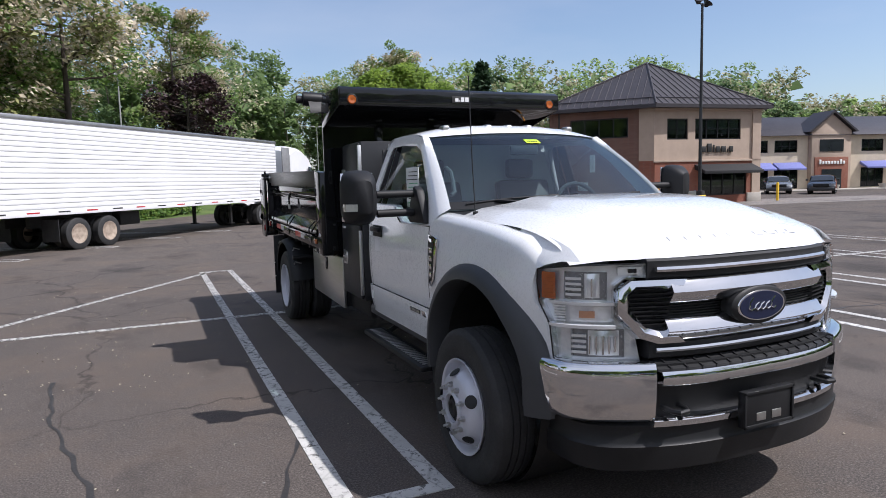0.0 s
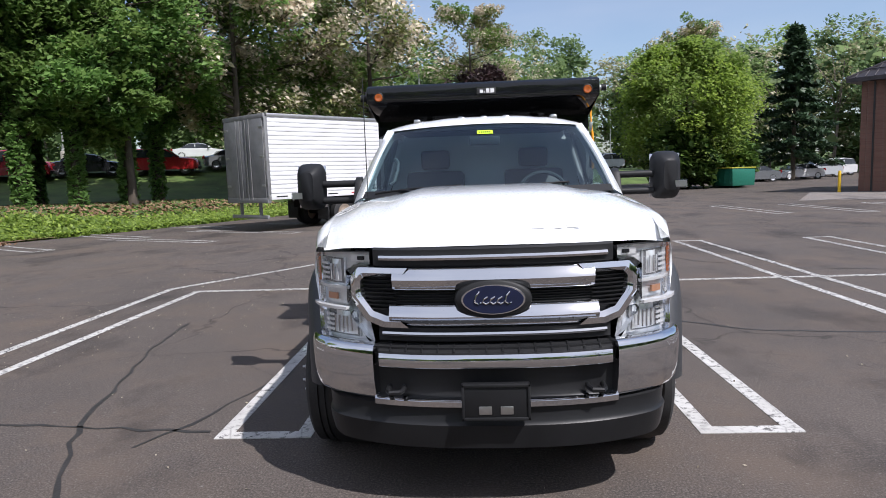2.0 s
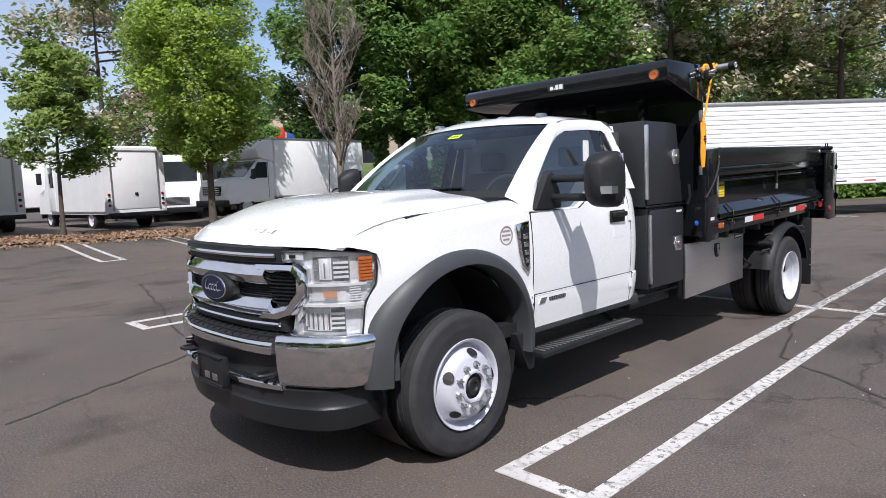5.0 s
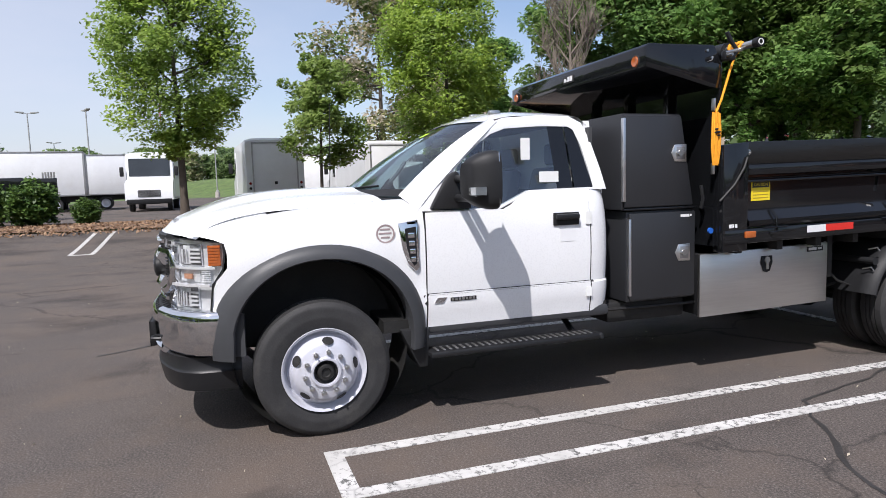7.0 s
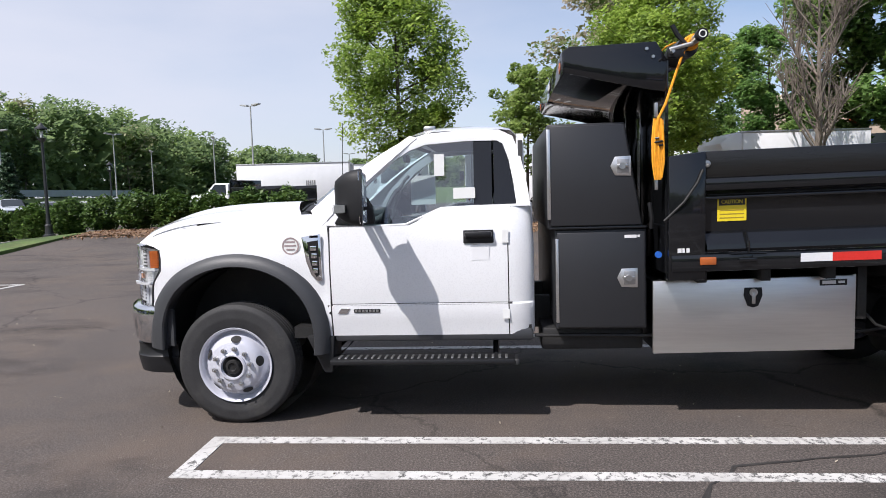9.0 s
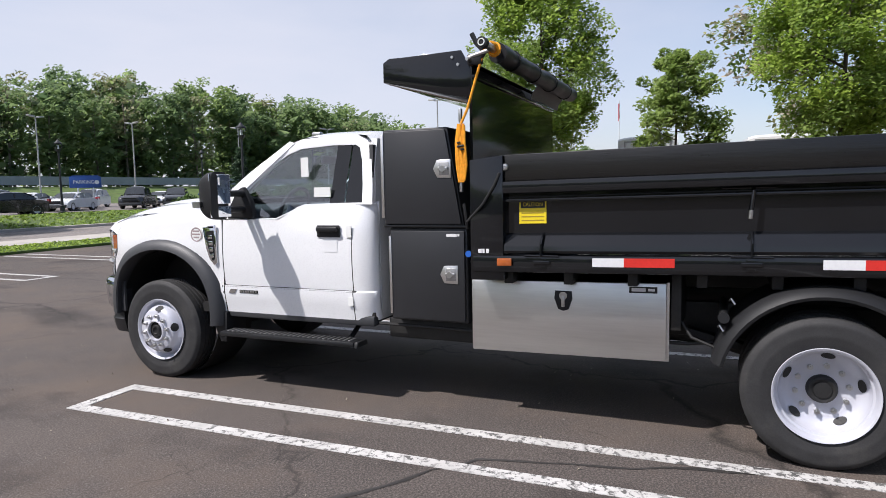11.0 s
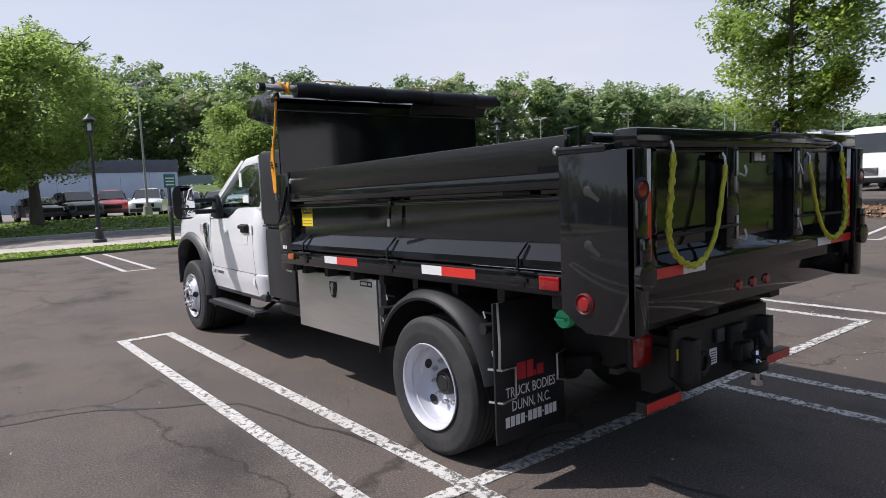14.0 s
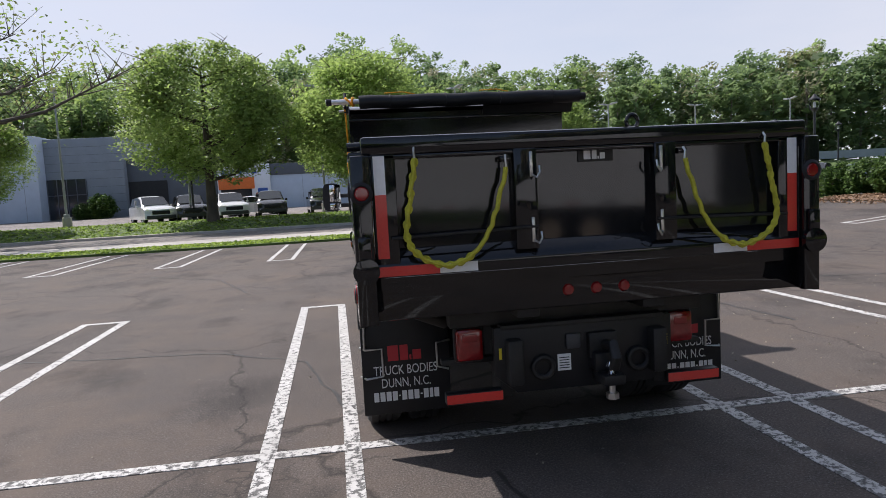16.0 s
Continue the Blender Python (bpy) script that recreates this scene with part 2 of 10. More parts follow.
CHROME = coat("bright_chrome", (0.72, 0.73, 0.75), 0.055, 1.0, 0, 0.04, 3.0)
STEEL = coat("brushed_stainless", (0.74, 0.735, 0.72), 0.34, 1.0, 0, 0.06, 3.0, 220.0, 0.05, (1, 1, 14))
ZINC = coat("zinc_plated_steel", (0.55, 0.55, 0.54), 0.35, 1.0, 0, 0.15, 20.0)
RIM = coat("silver_wheel_paint", (0.56, 0.57, 0.63), 0.38, 0.15, 0.2, 0.06, 6.0, dirt=(0.3, 0.28, 0.26, 0.25))
CHASSIS = coat("chassis_black", (0.012, 0.012, 0.012), 0.6, 0, 0, 0.35, 6.0, dirt=(0.06, 0.05, 0.04, 0.35))
GLASS = glass_coat("clear_auto_glass", (0.86, 0.93, 0.94), 0.19)
SCREEN = glass_coat("tinted_windscreen", (0.60, 0.76, 0.79), 0.13)
SHOP_GLASS = glass_coat("shop_window_glass", (0.42, 0.46, 0.47), 0.07)
DARK_GLASS = glass_coat("smoked_glass", (0.06, 0.07, 0.075), 0.05)
LENS = glass_coat("clear_lens", (0.97, 0.98, 0.98), 0.0)
AMBER = coat("amber_lens", (0.42, 0.105, 0.022), 0.18, 0, 0.6, 0.15, 30.0)
RED = coat("red_lens", (0.24, 0.006, 0.008), 0.15, 0, 0.6, 0.2, 30.0)
RED_TAPE = coat("red_reflective_tape", (0.62, 0.03, 0.022), 0.3, 0, 0.3, 0.08, 60.0)
WHITE_TAPE = coat("white_reflective_tape", (0.72, 0.73, 0.74), 0.3, 0, 0.3, 0.06, 60.0)
YELLOW = coat("yellow_label", (0.80, 0.62, 0.02), 0.4, 0, 0.2, 0.05)
LIME = coat("lime_sticker", (0.55, 0.85, 0.03), 0.4, 0, 0.0, 0.05)
ROPE = coat("orange_rope", (0.88, 0.36, 0.015), 0.75, 0, 0, 0.25, 30.0, 200.0, 0.4)
STRAP = coat("yellow_chain_sleeve", (0.46, 0.44, 0.03), 0.6, 0, 0, 0.3, 40.0, 160.0, 0.3)
GREEN_CAP = coat("green_cap", (0.03, 0.45, 0.20), 0.35, 0, 0, 0.1)
BLUE_OVAL = coat("blue_enamel", (0.004, 0.008, 0.036), 0.5, 0, 0.0, 0.15, 20.0)
PAPER = coat("white_paper", (0.75, 0.76, 0.74), 0.6, 0, 0, 0.04)
PRINT = coat("black_print", (0.02, 0.02, 0.02), 0.6)
RED_PRINT = coat("red_print", (0.45, 0.02, 0.03), 0.5)
WHITE_PRINT = coat("white_print", (0.72, 0.72, 0.72), 0.5)
CABIN = coat("grey_cabin_trim", (0.055, 0.057, 0.06), 0.7, 0, 0, 0.2, 8.0, 150.0, 0.1)
SEAT = coat("grey_seat_vinyl", (0.09, 0.09, 0.092), 0.55, 0, 0, 0.15, 8.0)
WOOD_BLACK = coat("black_stained_plank", (0.009, 0.0088, 0.0085), 0.30, 0, 0.0, 0.6, 3.0, 30.0, 0.25, (1, 0.12, 2.2))
ASPHALT = asphalt_coat("worn_asphalt", (0.043, 0.038, 0.0362), (0.084, 0.070, 0.0615))
ROAD = asphalt_coat("pale_road_asphalt", (0.13, 0.12, 0.115), (0.17, 0.155, 0.145))
LINE = worn_line_coat("worn_white_line_paint")
CONCRETE = coat("pale_concrete", (0.42, 0.39, 0.35), 0.85, 0, 0, 0.18, 1.2, 60.0, 0.25, dirt=(0.24, 0.22, 0.19, 0.5))
GRASS_SOIL = coat("lawn", (0.085, 0.135, 0.030), 0.9, 0, 0, 0.45, 0.7, 22.0, 0.9, dirt=(0.17, 0.17, 0.06, 0.7))
MULCH = coat("brown_mulch", (0.16, 0.095, 0.058), 0.95, 0, 0, 0.5, 2.5, 40.0, 0.9, dirt=(0.30, 0.21, 0.14, 0.7))
BARK = coat("tree_bark", (0.085, 0.068, 0.052), 0.9, 0, 0, 0.45, 5.0, 40.0, 0.8, (1, 1, 0.3))
PALE_BARK = coat("pale_bark", (0.19, 0.16, 0.13), 0.9, 0, 0, 0.4, 5.0, 40.0, 0.8, (1, 1, 0.3))
BRICK = brick_coat("red_brick", (0.27, 0.095, 0.058), (0.22, 0.075, 0.048), (0.20, 0.14, 0.11))
BRICK_DARK = brick_coat("brown_brick", (0.16, 0.085, 0.065), (0.20, 0.105, 0.08), (0.17, 0.13, 0.11))
STUCCO = coat("tan_stucco", (0.43, 0.335, 0.265), 0.9, 0, 0, 0.1, 1.5, 70.0, 0.3, dirt=(0.34, 0.26, 0.2, 0.35))
CREAM = coat("cream_stucco", (0.62, 0.53, 0.40), 0.9, 0, 0, 0.1, 1.5, 70.0, 0.3)
ROOF_METAL = coat("dark_seam_roof", (0.055, 0.050, 0.055), 0.45, 0.3, 0, 0.2, 2.0)
GREY_WALL = coat("grey_panel_wall", (0.24, 0.265, 0.29), 0.6, 0, 0, 0.08, 1.0, dirt=(0.18, 0.19, 0.2, 0.3))
PALE_WALL = coat("pale_blue_grey_wall", (0.50, 0.56, 0.64), 0.6, 0, 0, 0.07, 1.0)
DARK_WALL = coat("dark_grey_wall", (0.10, 0.11, 0.125), 0.6, 0, 0, 0.1, 1.0)
VAN_WHITE = coat("van_white", (0.78, 0.79, 0.80), 0.4, 0, 0.4, 0.05, 1.5, dirt=(0.5, 0.48, 0.44, 0.25))
TRAILER_WHITE = coat("trailer_white", (0.80, 0.81, 0.82), 0.42, 0, 0.2, 0.05, 1.2, 60, 0, (0.2, 0.2, 1), dirt=(0.55, 0.50, 0.44, 0.3))
LAMP_SILVER = coat("bright_lamp_reflector", (0.84, 0.85, 0.87), 0.18, 0.50, 0.0, 0.10, 26.0)
LAMP_BOWL = coat("smoky_lamp_bowl", (0.74, 0.75, 0.77), 0.22, 0.50, 0.0, 0.16, 18.0)
LAMP_POCKET = coat("dark_lamp_pocket", (0.30, 0.305, 0.32), 0.25, 0.6, 0.0, 0.3, 18.0)
ALU = coat("dull_aluminium", (0.42, 0.42, 0.42), 0.45, 0.9, 0, 0.15, 4.0)
WEATHERED = coat("weathered_grey_paint", (0.23, 0.235, 0.24), 0.55, 0.2, 0, 0.2, 3.0, dirt=(0.16, 0.13, 0.1, 0.5))
RUSTY = coat("rusty_cream_rim", (0.42, 0.34, 0.27), 0.6, 0.1, 0, 0.3, 9.0, dirt=(0.16, 0.08, 0.045, 0.8))
GREY_POLE = coat("grey_pole_paint", (0.36, 0.37, 0.36), 0.5, 0.2, 0, 0.1, 4.0)
BLACK_POLE = coat("black_pole_paint", (0.02, 0.022, 0.024), 0.45)
SAFETY = coat("yellow_safety_paint", (0.75, 0.48, 0.02), 0.6, 0, 0, 0.2, 5.0, dirt=(0.4, 0.3, 0.1, 0.4))
AWNING_BLACK = coat("black_awning_cloth", (0.018, 0.018, 0.02), 0.85)
AWNING_BLUE = coat("blue_awning_cloth", (0.16, 0.18, 0.42), 0.85)
SIGN_BLUE = coat("blue_sign_panel", (0.03, 0.09, 0.32), 0.4)
SIGN_GREEN = coat("green_sign_panel", (0.02, 0.16, 0.11), 0.4)
WINDOW = coat("dark_window_pane", (0.025, 0.03, 0.034), 0.06, 0, 0.5, 0.3, 0.8)
BLIND = coat("window_blind", (0.66, 0.66, 0.63), 0.7, 0, 0, 0.12, 4.0)
ORANGE = coat("orange_panel", (0.75, 0.17, 0.03), 0.5)
L_GREEN = leafy("spring_green_leaf", (0.16, 0.25, 0.055), (0.32, 0.43, 0.11), 0.6)
L_LIME = leafy("lime_leaf", (0.20, 0.31, 0.045), (0.40, 0.52, 0.10), 0.48)
L_DARK = leafy("dark_leaf", (0.095, 0.190, 0.055), (0.265, 0.425, 0.125), 0.56)
L_ROAD = leafy("roadside_leaf", (0.21, 0.31, 0.085), (0.41, 0.52, 0.16), 0.62)
L_MID = leafy("mid_leaf", (0.12, 0.205, 0.055), (0.25, 0.36, 0.105), 0.58)
L_BLOSSOM = leafy("cream_blossom", (0.56, 0.48, 0.37), (0.80, 0.72, 0.57), 0.35)
L_PALE = leafy("pale_budding_leaf", (0.17, 0.19, 0.07), (0.36, 0.36, 0.16), 0.3)
L_PURPLE = leafy("purple_leaf", (0.025, 0.014, 0.016), (0.07, 0.04, 0.04), 0.2)
L_PINE = leafy("pine_needle", (0.022, 0.050, 0.024), (0.06, 0.105, 0.050), 0.2)
L_GRASS = leafy("grass_blade", (0.09, 0.15, 0.02), (0.22, 0.30, 0.05), 0.3)
L_HEDGE = leafy("hedge_leaf", (0.035, 0.08, 0.018), (0.115, 0.19, 0.040), 0.25)

# ---- mesh helpers ----
ORG = Vector((0, 0, 0))


def link_mesh(name, bm, mat, parent=None, label="", smooth=35.0, keep_normals=False):
    """Links a bmesh, drawn about ORG, as one mesh object under a thing or part."""
    if not keep_normals:
        bmesh.ops.recalc_face_normals(bm, faces=bm.faces)
    if ORG.length:
        bmesh.ops.translate(bm, verts=bm.verts, vec=-ORG)
    me = bpy.data.meshes.new(name)
    bm.to_mesh(me)
    bm.free()
    for m in (mat if isinstance(mat, (list, tuple)) else (mat,)):
        me.materials.append(m)
    if smooth:
        me.shade_smooth()
        me.set_sharp_from_angle(angle=radians(smooth))
    ob = new(name, me)
    if parent:
        ob.parent = parent
    if label:
        tagged(ob, label)
    return ob


part = link_mesh


def thing(name, x, y, z, label, category, group="", rz=0.0, kind=""):
    ob = new(name)
    ob.empty_display_size = 0.2
    ob.matrix_basis = pose(x, y, z, 0, 0, rz)
    return tagged(ob, label, category, group, kind)


def bevel_all(bm, width, seg=2, angle=30.0):
    es = [e for e in bm.edges if len(e.link_faces) == 2 and e.calc_face_angle(0) > radians(angle)]
    if es and width:
        bmesh.ops.bevel(bm, geom=es, offset=width, segments=seg, affect="EDGES", profile=0.5, clamp_overlap=True)


def box(x0, x1, y0, y1, z0, z1, bev=0.0, seg=2, bm=None):
    t = bmesh.new()
    bmesh.ops.create_cube(t, size=1.0)
    for v in t.verts:
        v.co = Vector((x0 + (v.co.x + 0.5) * (x1 - x0), y0 + (v.co.y + 0.5) * (y1 - y0), z0 + (v.co.z + 0.5) * (z1 - z0)))
    bevel_all(t, bev, seg)
    return merge(bm, t)


def merge(bm, t):
    if bm is None:
        return t
    me = bpy.data.meshes.new("tmp")
    t.to_mesh(me)
    t.free()
    bm.from_mesh(me)
    bpy.data.meshes.remove(me)
    return bm


def place(axis, a, b, c):
    return {"x": (c, a, b), "y": (a, c, b), "z": (a, b, c)}[axis]


def prism(poly, axis, c0, c1, bev=0.0, bm=None, seg=2):
    """A polygon in the plane across an axis, drawn out from c0 to c1."""
    t = bmesh.new()
    lo = [t.verts.new(place(axis, a, b, c0)) for a, b in poly]
    hi = [t.verts.new(place(axis, a, b, c1)) for a, b in poly]
    t.faces.new(lo)
    t.faces.new(hi[::-1])
    k = len(poly)
    for i in range(k):
        t.faces.new((lo[i], hi[i], hi[(i + 1) % k], lo[(i + 1) % k]))
    bmesh.ops.recalc_face_normals(t, faces=t.faces)
    bevel_all(t, bev, seg)
    return merge(bm, t)


def rod(p, q, r, r2=None, n=12, bm=None, cap=True):
    t = bmesh.new()
    p, q = Vector(p), Vector(q)
    d = q - p
    m = Matrix.Translation((p + q) / 2) @ d.to_track_quat("Z", "Y").to_matrix().to_4x4()
    bmesh.ops.create_cone(t, cap_ends=cap, segments=n, radius1=r, radius2=r if r2 is None else r2, depth=d.length, matrix=m)
    return merge(bm, t)


def tube(pts, r, n=8, bm=None, closed=False, taper=None):
    t = bmesh.new()
    pts = [Vector(p) for p in pts]
    k = len(pts)
    rings, side = [], None
    for i, p in enumerate(pts):
        a = pts[(i - 1) % k] if (i or closed) else p
        b = pts[(i + 1) % k] if (i < k - 1 or closed) else p
        d = (b - a).normalized()
        if side is None:
            side = d.orthogonal().normalized()
        side = (side - d * side.dot(d)).normalized()
        up = d.cross(side)
        rr = r if taper is None else r * (1 + (taper - 1) * i / max(1, k - 1))
        rings.append([t.verts.new(p + rr * (math.cos(u) * side + math.sin(u) * up)) for u in (2 * math.pi * j / n for j in range(n))])
    for i in range(k if closed else k - 1):
        a, b = rings[i], rings[(i + 1) % k]
        for j in range(n):
            t.faces.new((a[j], a[(j + 1) % n], b[(j + 1) % n], b[j]))
    if not closed:
        t.faces.new(rings[0][::-1])
        t.faces.new(rings[-1])
    return merge(bm, t)


def lathe(profile, centre, axis="x", n=40, bm=None, flip=1):
    """Turns (along, radius) pairs about an axis through centre."""
    t = bmesh.new()
    cx, cy, cz = centre
    rings = []
    for a, r in profile:
        ring = []
        for j in range(n):
            u = 2 * math.pi * j / n
            c, s = r * math.cos(u), r * math.sin(u)
            co = {"x": (cx + flip * a, cy + c, cz + s), "y": (cx + c, cy + flip * a, cz + s), "z": (cx + c, cy + s, cz + a)}[axis]
            ring.append(t.verts.new(co))
        rings.append(ring)
    for a, b in zip(rings, rings[1:]):
        for j in range(n):
            t.faces.new((a[j], a[(j + 1) % n], b[(j + 1) % n], b[j]))
    bmesh.ops.remove_doubles(t, verts=t.verts, dist=1e-5)
    return merge(bm, t)


def loft(rows, bm=None, closed=False, thick=0.0):
    """A sheet through rows of points, all of one length."""
    t = bmesh.new()
    vs = [[t.verts.new(p) for p in row] for row in rows]
    for a, b in zip(vs, vs[1:]):
        k = len(a)
        for j in range(k if closed else k - 1):
            q = (a[j], a[(j + 1) % k], b[(j + 1) % k], b[j])
            if len({v.co.to_tuple(5) for v in q}) >= 3:
                t.faces.new(q)
    bmesh.ops.remove_doubles(t, verts=t.verts, dist=1e-5)
    if thick:
        bmesh.ops.recalc_face_normals(t, faces=t.faces)
        bmesh.ops.solidify(t, geom=list(t.faces), thickness=thick)
    return merge(bm, t)


def flip_x(bm):
    """The same form on the other side."""
    bmesh.ops.scale(bm, vec=(-1, 1, 1), verts=bm.verts)
    bmesh.ops.reverse_faces(bm, faces=bm.faces)
    return bm


def text_mesh(name, words, size, m, mat, parent, depth=0.001, width=None, label=""):
    """Letters of the built-in font as a mesh, at the pose m (x along the line, y up)."""
    cu = bpy.data.curves.new("tmp", "FONT")
    cu.body, cu.size, cu.extrude, cu.align_x, cu.align_y = words, size, depth, "CENTER", "CENTER"
    cu.resolution_u = 3
    tmp = bpy.data.objects.new("tmp", cu)
    scene.collection.objects.link(tmp)
    bpy.context.view_layer.update()
    me = bpy.data.meshes.new_from_object(tmp.evaluated_get(bpy.context.evaluated_depsgraph_get()))
    bpy.data.objects.remove(tmp)
    bpy.data.curves.remove(cu)
    me.name = name
    if width:
        xs = [v.co.x for v in me.vertices]
        k = width / max(1e-6, max(xs) - min(xs))
        me.transform(Matrix.Diagonal((k, 1, 1, 1)))
    me.transform(Matrix.Translation(-ORG) @ m)
    me.materials.clear()
    me.materials.append(mat)
    ob = new(name, me)
    ob.parent = parent
    return tagged(ob, label) if label else ob


# ---- ground ----
def smooth_step(a, b, v):
    t = max(0.0, min(1.0, (v - a) / (b - a)))
    return t * t * (3 - 2 * t)


def lot_edge(y):
    """x of the car park's western edge."""
    pts = [(-40, -14.8), (-11, -14.8), (8, -14.5), (12, -13.6), (16, -12.0), (20.6, -10.2), (25, -8.0), (35, -3.0), (43, 2.5), (52, 9.0), (58, 20.0), (75, 32.0), (200, 60.0)]
    for (a, xa), (b, xb) in zip(pts, pts[1:]):
        if a <= y <= b:
            return xa + (xb - xa) * (y - a) / (b - a)
    return -14.8 if y < 0 else 60.0


def rise(x, y):
    """Height of the land: level about the car park, banks to the south, west and north-west, low hills far off."""
    z = 0.50 * smooth_step(-22.5, -28.5, y) + 0.25 * smooth_step(-36, -70, y)
    z += (0.24 + 0.24 * smooth_step(12, 1, y)) * smooth_step(-9.5, -16.5, x) * smooth_step(-16, -11, y) * smooth_step(34, 20, y)
    z += 0.7 * smooth_step(0.5, 9.0, lot_edge(y) - x) * smooth_step(13, 19, y)
    s = 0.9 * y - 0.45 * x
    z += 3.0 * smooth_step(37, 56, s) * max(0.3 * smooth_step(60, 30, x), smooth_step(18, -2, x))
    z += 2.6 * smooth_step(-62, -84, y) * smooth_step(-8, -20, x)
    far = math.hypot(x - 5, y - 5)
    return z + 5.0 * smooth_step(80, 220, y) * smooth_step(90, 260, far)


def sheet(name, xs, ys, lift, mat, label, category):
    rows = [[(x, y, rise(x, y) + lift) for x in xs] for y in ys]
    if lift > 0:
        # turned-down edges, so that the slab has thickness
        rows = [[(x, y, z - 0.16) for x, y, z in rows[0]]] + rows + [[(x, y, z - 0.16) for x, y, z in rows[-1]]]
    return tagged(link_mesh(name, loft(rows), mat), label, category, kind="structure")


def flat(name, poly, z, mat, label, category, thick=0.06):
    bm = prism(poly, "z", z - thick, z)
    return tagged(link_mesh(name, bm, mat, smooth=0), label, category, kind="structure")


def span(a, b, n):
    return [a + (b - a) * i / n for i in range(n + 1)]


def bordered(name, ys, left, right, n, power, lift, mat, label, category):
    """A sheet between two edges that change with y."""
    rows = []
    for y in ys:
        l, r = left(y), right(y)
        rows.append([(x, y, rise(x, y) + lift) for x in (l + (r - l) * (i / n) ** power for i in range(n + 1))])
    return tagged(link_mesh(name, loft(rows), mat), label, category, kind="structure")


sheet("ground", [-900, -500, -300, -200, -150] + span(-120, -32, 22) + span(-30, 30, 60) + span(34, 120, 20) + [150, 200, 300, 500, 900],
      [-900, -500, -300, -200, -150, -120, -100, -80, -70, -60, -50, -40] + span(-36, -14, 22) + span(-12, 70, 82) + [75, 80, 90, 100, 120, 150, 200, 300, 500, 900],
      -0.05, GRASS_SOIL, "wide green lawn and rough grass land", "ground")
bordered("parking_lot", span(-11, 75, 86), lot_edge, lambda y: 85.0, 60, 2.2, 0.0, ASPHALT, "dark worn asphalt car park with cracks and tyre marks", "car park")
bordered("west_lot", span(-40, 24, 64), lambda y: -80.0, lambda y: min(-17.6, lot_edge(y) - 3.2) - 1.6 * smooth_step(3, -8, y), 40, 0.5, 0.02, ASPHALT, "asphalt yard where white delivery vans stand", "yard")
bordered("mulch_bed", span(-11, 19, 60), lambda y: min(-17.5, lot_edge(y) - 3.1) - 1.6 * smooth_step(3, -8, y), lambda y: lot_edge(y) + 0.12 * math.sin(y * 2.3), 14, 1.0, 0.045, MULCH, "brown bark mulch bed with leaf litter beside the car park", "mulch bed")
sheet("verge", span(-60, 90, 30), [-13.0, -11.9, -10.9], 0.075, GRASS_SOIL, "narrow mown grass verge along the car park", "verge")
sheet("sidewalk", span(-60, 90, 30), [-15.4, -14.2, -13.0], 0.10, CONCRETE, "pale concrete pavement beside the road", "pavement")
sheet("road", span(-90, 120, 42), [-23.2, -20, -17, -15.4], -0.03, ROAD, "pale grey asphalt road beyond the verge", "road")
sheet("kerb", span(-90, 120, 42), [-23.42, -23.2], 0.10, CONCRETE, "concrete kerb at the far road edge", "kerb")
sheet("bank", span(-90, 120, 42), span(-30.5, -23.42, 8), 0.06, GRASS_SOIL, "sloping mown lawn bank rising from the road", "lawn")
sheet("dealer_lot", span(-110, 120, 46), [-60, -54, -48, -40, -35, -30.5], 0.02, ROAD, "pale asphalt lot of a car dealership", "car park")
flat("east_drive", [(16, 27.3), (60, 20), (62, 24), (24, 33.5), (20, 34.5)], 0.012, ROAD, "pale asphalt drive in front of the shops", "road", 0.02)


# painted stall lines: each stripe a thin worn slab
def stripe(name, pts, width=0.105, z=0.004):
    bm = bmesh.new()
    pts = [Vector((x, y, 0)) for x, y in pts]
    left, right = [], []
    for i, p in enumerate(pts):
        d1 = (pts[i] - pts[i - 1]).normalized() if i else None
        d2 = (pts[i + 1] - pts[i]).normalized() if i < len(pts) - 1 else None
        d = ((d1 or d2) + (d2 or d1)).normalized()
        nrm = Vector((-d.y, d.x, 0))
        k = width / 2 / max(0.3, nrm.dot(Vector((-(d1 or d2).y, (d1 or d2).x, 0))))
        left.append(p + nrm * k)
        right.append(p - nrm * k)
    for i in range(len(pts) - 1):
        k = max(1, int((pts[i + 1] - pts[i]).length / 0.8))
        for e in range(k):
            quad = [a.lerp(b, t) for a, b, t in ((left[i], left[i + 1], e / k), (left[i], left[i + 1], (e + 1) / k), (right[i], right[i + 1], (e + 1) / k), (right[i], right[i + 1], e / k))]
            vs = [bm.verts.new((q.x, q.y, rise(q.x, q.y) + z)) for q in quad]
            lo = [bm.verts.new((q.x, q.y, rise(q.x, q.y) + z - 0.02)) for q in quad]
            bm.faces.new(vs)
            for j in range(4):
                bm.faces.new((vs[j], vs[(j + 1) % 4], lo[(j + 1) % 4], lo[j]))
    return bm


def hairpin(a, b, gap, closed="both"):
    """Two parallel stripes from a to b, with ends joined."""
    a, b = Vector((*a, 0)), Vector((*b, 0))
    d = (b - a).normalized()
    s = Vector((-d.y, d.x, 0)) * gap / 2
    bm = stripe("", [(a + s).to_2d(), (b + s).to_2d()])
    merge(bm, stripe("", [(a - s).to_2d(), (b - s).to_2d()]))
    e = s.normalized() * 0.0525
    if closed in ("both", "start"):
        merge(bm, stripe("", [(a + s + e).to_2d(), (a - s - e).to_2d()], z=0.0048))
    if closed in ("both", "end"):
        merge(bm, stripe("", [(b + s + e).to_2d(), (b - s - e).to_2d()], z=0.0048))
    return bm


